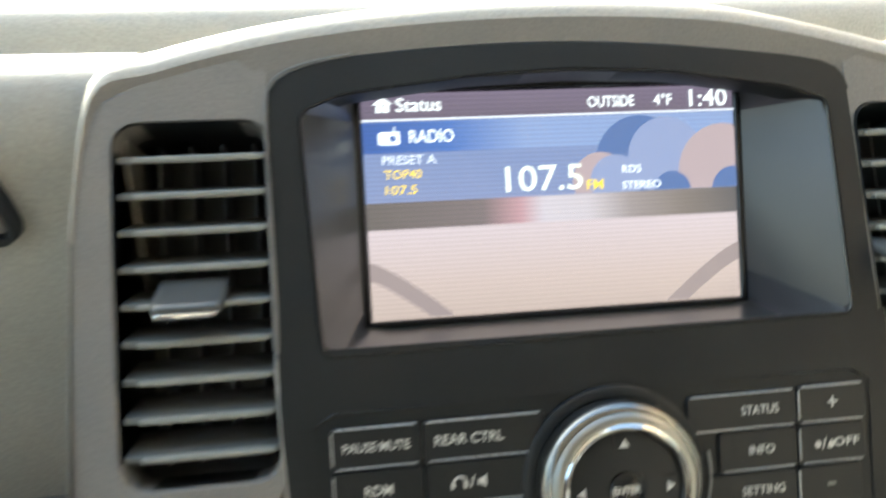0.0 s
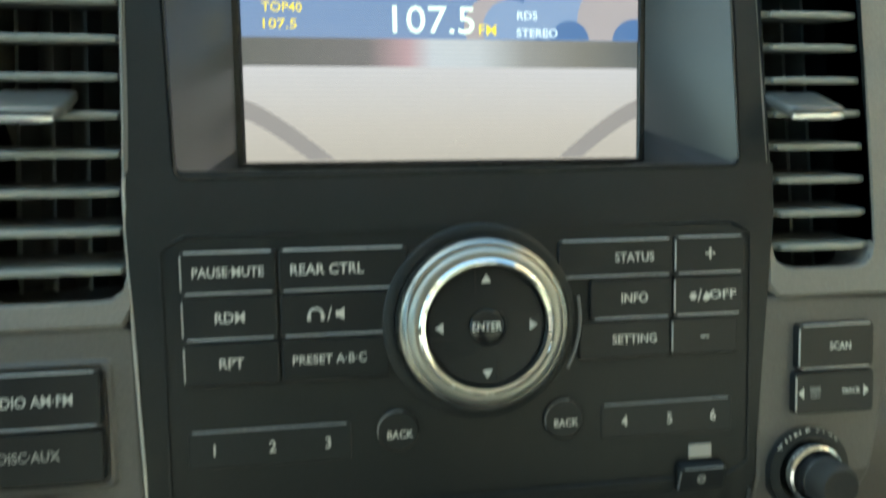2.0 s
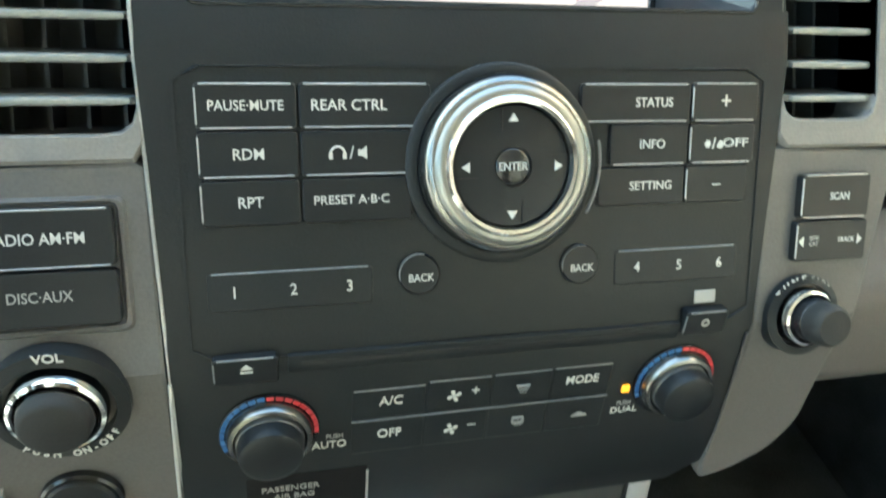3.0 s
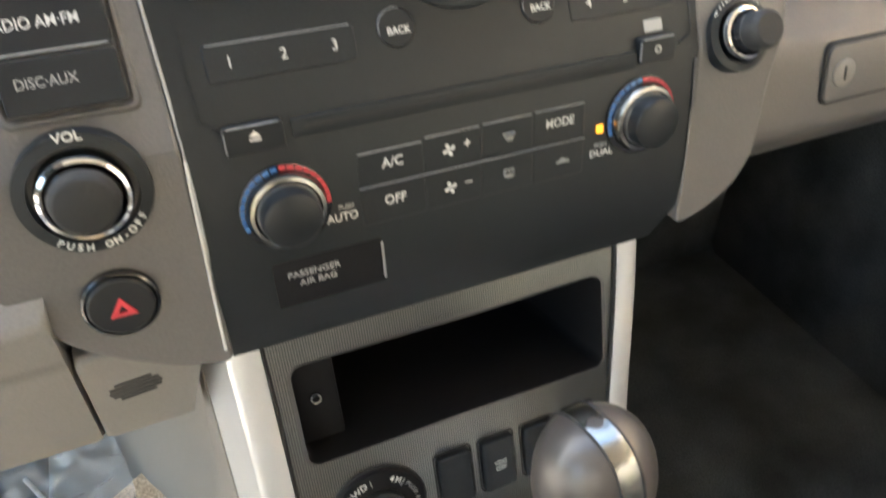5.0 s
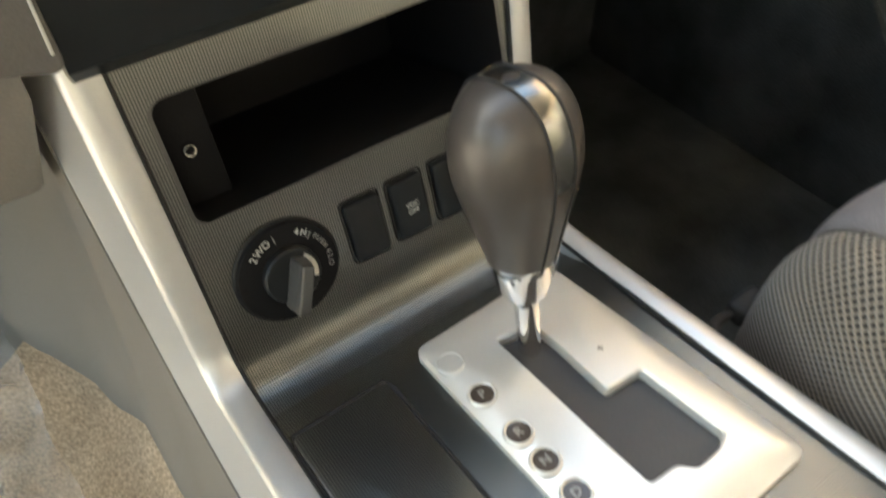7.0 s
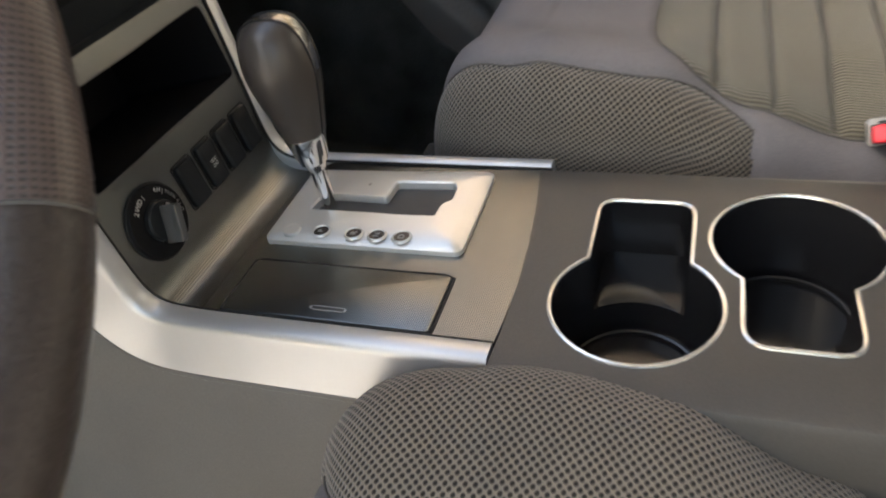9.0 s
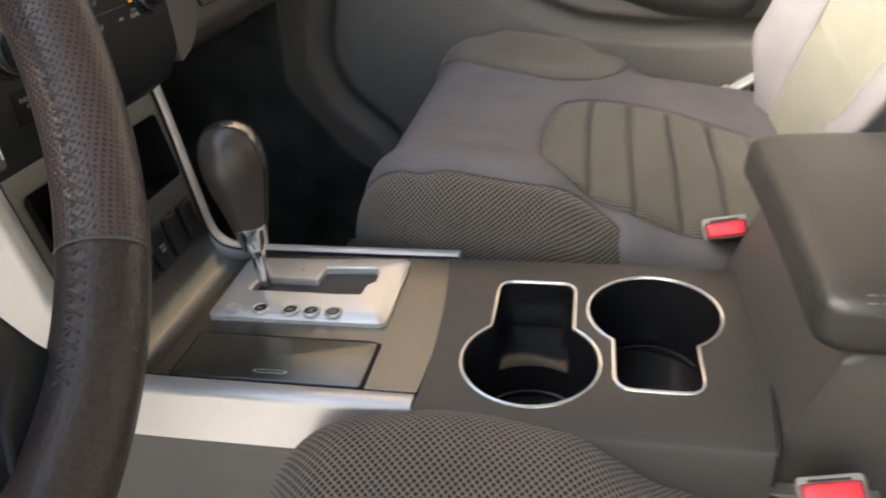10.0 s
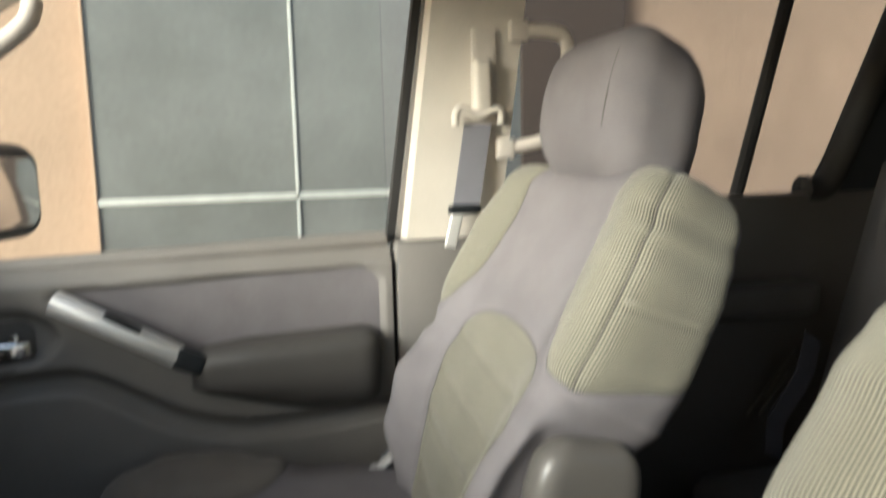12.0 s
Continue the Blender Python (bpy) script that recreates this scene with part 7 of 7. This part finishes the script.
rb = thing("shoulder_belt", "dark seat belt strap hanging beside the rear bench", "seat belt", pose(0.60, -1.26, 0.66))
strap = curve_pts([(0.612, -1.300, 0.765), (0.606, -1.286, 0.725), (0.602, -1.268, 0.684), (0.606, -1.236, 0.636), (0.612, -1.222, 0.60), (0.60, -1.21, 0.545)], 6)
part("webbing", loft([[tuple(p + Vector((0.0, dy, dz)) + Vector((w, 0, 0))) for dy, dz, w in ((-0.019, -0.011, 0.001), (0.019, 0.011, 0.001), (0.019, 0.011, -0.001), (-0.019, -0.011, -0.001))] for p in strap], cap=True), mat("dark_belt_webbing", (0.045, 0.045, 0.055), 0.75, 0, 0.2, 1200, 0.5, 0.1), rb, m=Matrix())
part("bolt", moved(turned([(0.008, 0.0), (0.008, 0.003), (0.005, 0.006), (0, 0.006)], 20), pose(0.640, -1.243, 0.606, 0, -90, 0)), SATIN, rb, m=Matrix())

# driver's side closing panels; the unseen rear one keeps light out
solid("wall_left_rear", join(box(-0.75, -0.70, -2.2, -0.72, 0.2, 1.03), box(-0.75, -0.70, -0.80, -0.62, 0.2, 1.48), box(-0.75, -0.70, -2.2, -1.55, 1.0, 1.48)), TAUPE_DARK, "dark rear side of the cabin behind the driver", "wall", "structure")
solid("wall_left_sill", box(-0.78, -0.70, -0.72, 0.82, 0.10, 0.28), TAUPE_DARK, "dark door sill under the open driver door", "wall", "structure")
solid("wall_right_sill", box(0.705, 0.80, -0.75, 0.82, 0.10, 0.305), CARPET, "dark door sill under the passenger door", "wall", "structure")
solid("wall_right_rear", box(0.752, 0.80, -2.2, -0.70, 0.10, 0.30), CARPET, "dark rear sill of the cabin", "wall", "structure")
fp2 = thing("left_front_pillar", "pale windscreen pillar on the driver side", "pillar", pose(-0.68, 0.2, 1.2), kind="structure")
part("trim", tube([(-0.69, 0.62, 0.98), (-0.66, 0.30, 1.20), (-0.62, 0.0, 1.38), (-0.60, -0.15, 1.43)], 0.035, 12), PILLAR, fp2, m=Matrix())
solid("trim_roof_rail", join(box(0.60, 0.72, -2.2, 0.0, 1.45, 1.50, 0.01), box(-0.72, -0.60, -2.2, 0.0, 1.45, 1.50, 0.01)), PILLAR, "pale roof side trim", "trim", "structure")

# ---- driver's footwell ----


def carpet_hump():
    """The carpeted side of the tunnel, running down from the console's flank."""
    rows = []
    for i in range(41):
        y = -0.12 + 0.455 * i / 40
        row = []
        for k in range(13):
            t = k / 12
            x = -0.128 - 0.28 * t
            z = 0.423 + 0.06 * max(0, y - 0.1) + 0.6 * max(0, y - 0.25) - 0.155 * (1 - (1 - t) ** 2) + 0.004 * noise.noise(Vector((x * 22, y * 22, 0)))
            row.append((x, y, z))
        rows.append(row)
    return loft(rows, closed=False)


solid("floor_carpet", carpet_hump(), MAT_TAN, "tan looped carpet beside the console", "carpet", "structure")
CLEAR, cnt, cb = nodes_of("clear_plastic_film")
cb.inputs["Base Color"].default_value = (0.85, 0.81, 0.76, 1)
cb.inputs["Roughness"].default_value = 0.13
cb.inputs["Alpha"].default_value = 0.26
cb.inputs["Specular IOR Level"].default_value = 0.6


def crumpled():
    rows = []
    for i in range(91):
        y = 0.02 + 0.46 * i / 90
        row = []
        for k in range(41):
            x = -0.212 - 0.25 * k / 40 - 0.03 * noise.noise(Vector((y * 9, 0, 3)))
            v = Vector((x * 26, y * 26, 0.5))
            z = 0.415 - 0.026 * abs(noise.noise(v)) - 0.022 * abs(noise.noise(v * 2.1)) - 0.010 * abs(noise.noise(v * 4.7)) + 0.10 * max(0, y - 0.2) - 0.25 * max(0, -0.26 - x)
            row.append((x, y, z))
        rows.append(row)
    return loft(rows, closed=False)


pc = thing("plastic_cover", "crumpled clear plastic cover on the footwell carpet", "plastic cover", pose(-0.3, 0.2, 0.33))
part("sheet", crumpled(), CLEAR, pc, m=Matrix(), smooth=80)
part("hem", tube(curve_pts([(-0.304, 0.382, 0.400), (-0.287, 0.349, 0.400), (-0.270, 0.313, 0.400)], 6), 0.0022, 6, flat=0.5), INK, pc, "white folded hem", Matrix())
pdl = thing("brake_pedal", "black ribbed rubber pedal in the driver footwell", "pedal", pose(-0.256, 0.36, 0.462))
PM = pose(-0.256, 0.36, 0.462, -30, 0, 0)
part("pad", moved(rbox((0.024, 0.006, 0.013), 0.004, 5), PM), RUBBER, pdl, m=Matrix())
for k in range(6):
    part("rib", moved(box(-0.0014, 0.0014, -0.0085, -0.005, -0.011, 0.011, 0.0008, 1), PM @ at(-0.0185 + 0.0074 * k, 0, 0)), SLAT_EDGE, pdl, m=Matrix())
part("lever", tube([(-0.256, 0.367, 0.465), (-0.262, 0.44, 0.56), (-0.265, 0.50, 0.70)], 0.006, 8), BLACK, pdl, m=Matrix())
# cable by the passenger seat
cc = thing("seat_cable", "black cable with a clip beside the passenger seat", "cable", pose(0.15, -0.05, 0.5))
part("clip", rbox((0.012, 0.007, 0.007), 0.004, 5, None, (0.150, -0.042, 0.577)), RUBBER, cc, m=Matrix())
part("wire", tube(curve_pts([(0.142, -0.041, 0.577), (0.132, -0.0395, 0.577), (0.125, -0.041, 0.576), (0.1215, -0.049, 0.574), (0.1205, -0.064, 0.570), (0.119, -0.08, 0.564), (0.118, -0.12, 0.53), (0.120, -0.18, 0.46)], 6), 0.0032, 8), RUBBER, cc, m=Matrix())

# ---- outside ----
PLASTER = mat("warm_plaster", (0.40, 0.287, 0.204), 0.9, 0, 0.10, 90, 0.6, 0.12, stain_scale=2.0)
DARKGLASS = mat("dark_door_glass", (0.16, 0.165, 0.16), 0.25, 0, 0.05, 40, 0, 0.2, stain_scale=2.0)
WHITE_LINE = mat("pale_metal_bar", (0.42, 0.43, 0.41), 0.5, 0, 0.05, 200, 0, 0.1)
# Unseen ground; its warm tint is added to warm the bounced light.
solid("ground", box(-400, 400, -400, 400, -0.45, -0.40), mat("concrete", (0.37, 0.325, 0.275), 0.9, 0, 0.2, 30, 0.4, 0.2, stain_scale=1.0), "unseen concrete ground tinted warm", "ground", "structure")
solid("wall_house", box(2.75, 3.0, -9, 7, -0.40, 4.2), PLASTER, "warm plastered house wall beside the car", "wall", "structure")
gd = thing("glass_door", "dark panelled door with pale bars in the house wall", "door", pose(2.7, -0.6, -0.4))
part("leaf", box(2.70, 2.748, -1.55, 0.268, -0.38, 2.3), DARKGLASS, gd, m=Matrix())
part("bar", box(2.692, 2.70, -0.528, -0.514, -0.38, 2.3, 0.002), WHITE_LINE, gd, m=Matrix())
part("bar", box(2.692, 2.70, -1.55, 0.268, 0.945, 0.972, 0.002), WHITE_LINE, gd, m=Matrix())
part("frame", box(2.69, 2.748, 0.268, 0.280, -0.38, 2.3, 0.003), PLASTER, gd, m=Matrix())
solid("wall_pier", box(2.68, 2.748, -2.07, -1.552, -0.40, 4.0), mat("brown_paint", (0.075, 0.056, 0.045), 0.8, 0, 0.1, 90, 0.4, 0.12, stain_scale=2.0), "dark brown painted pier beside the door", "wall", "structure")
# outside mirror
mi = thing("wing_mirror", "black wing mirror seen through the side window", "wing mirror", pose(0.95, 0.14, 1.02))
MM = pose(0.965, 0.16, 1.075, 0, 0, -20)
part("shell", moved(rbox((0.106, 0.05, 0.088), 0.045, 12), MM), BLACK, mi, m=Matrix())
part("mirror_glass", moved(prism(rrect(-0.080, 0.066, -0.062, 0.062, 0.030), 0.0, 0.004, 0.001), MM @ Matrix(((1, 0, 0, 0), (0, 0, -1, -0.050), (0, 1, 0, 0), (0, 0, 0, 1)))), CHROME, mi, m=Matrix())
part("arm", rbox((0.10, 0.025, 0.03), 0.012, 5, None, (0.83, 0.17, 1.0)), BLACK, mi, m=Matrix())
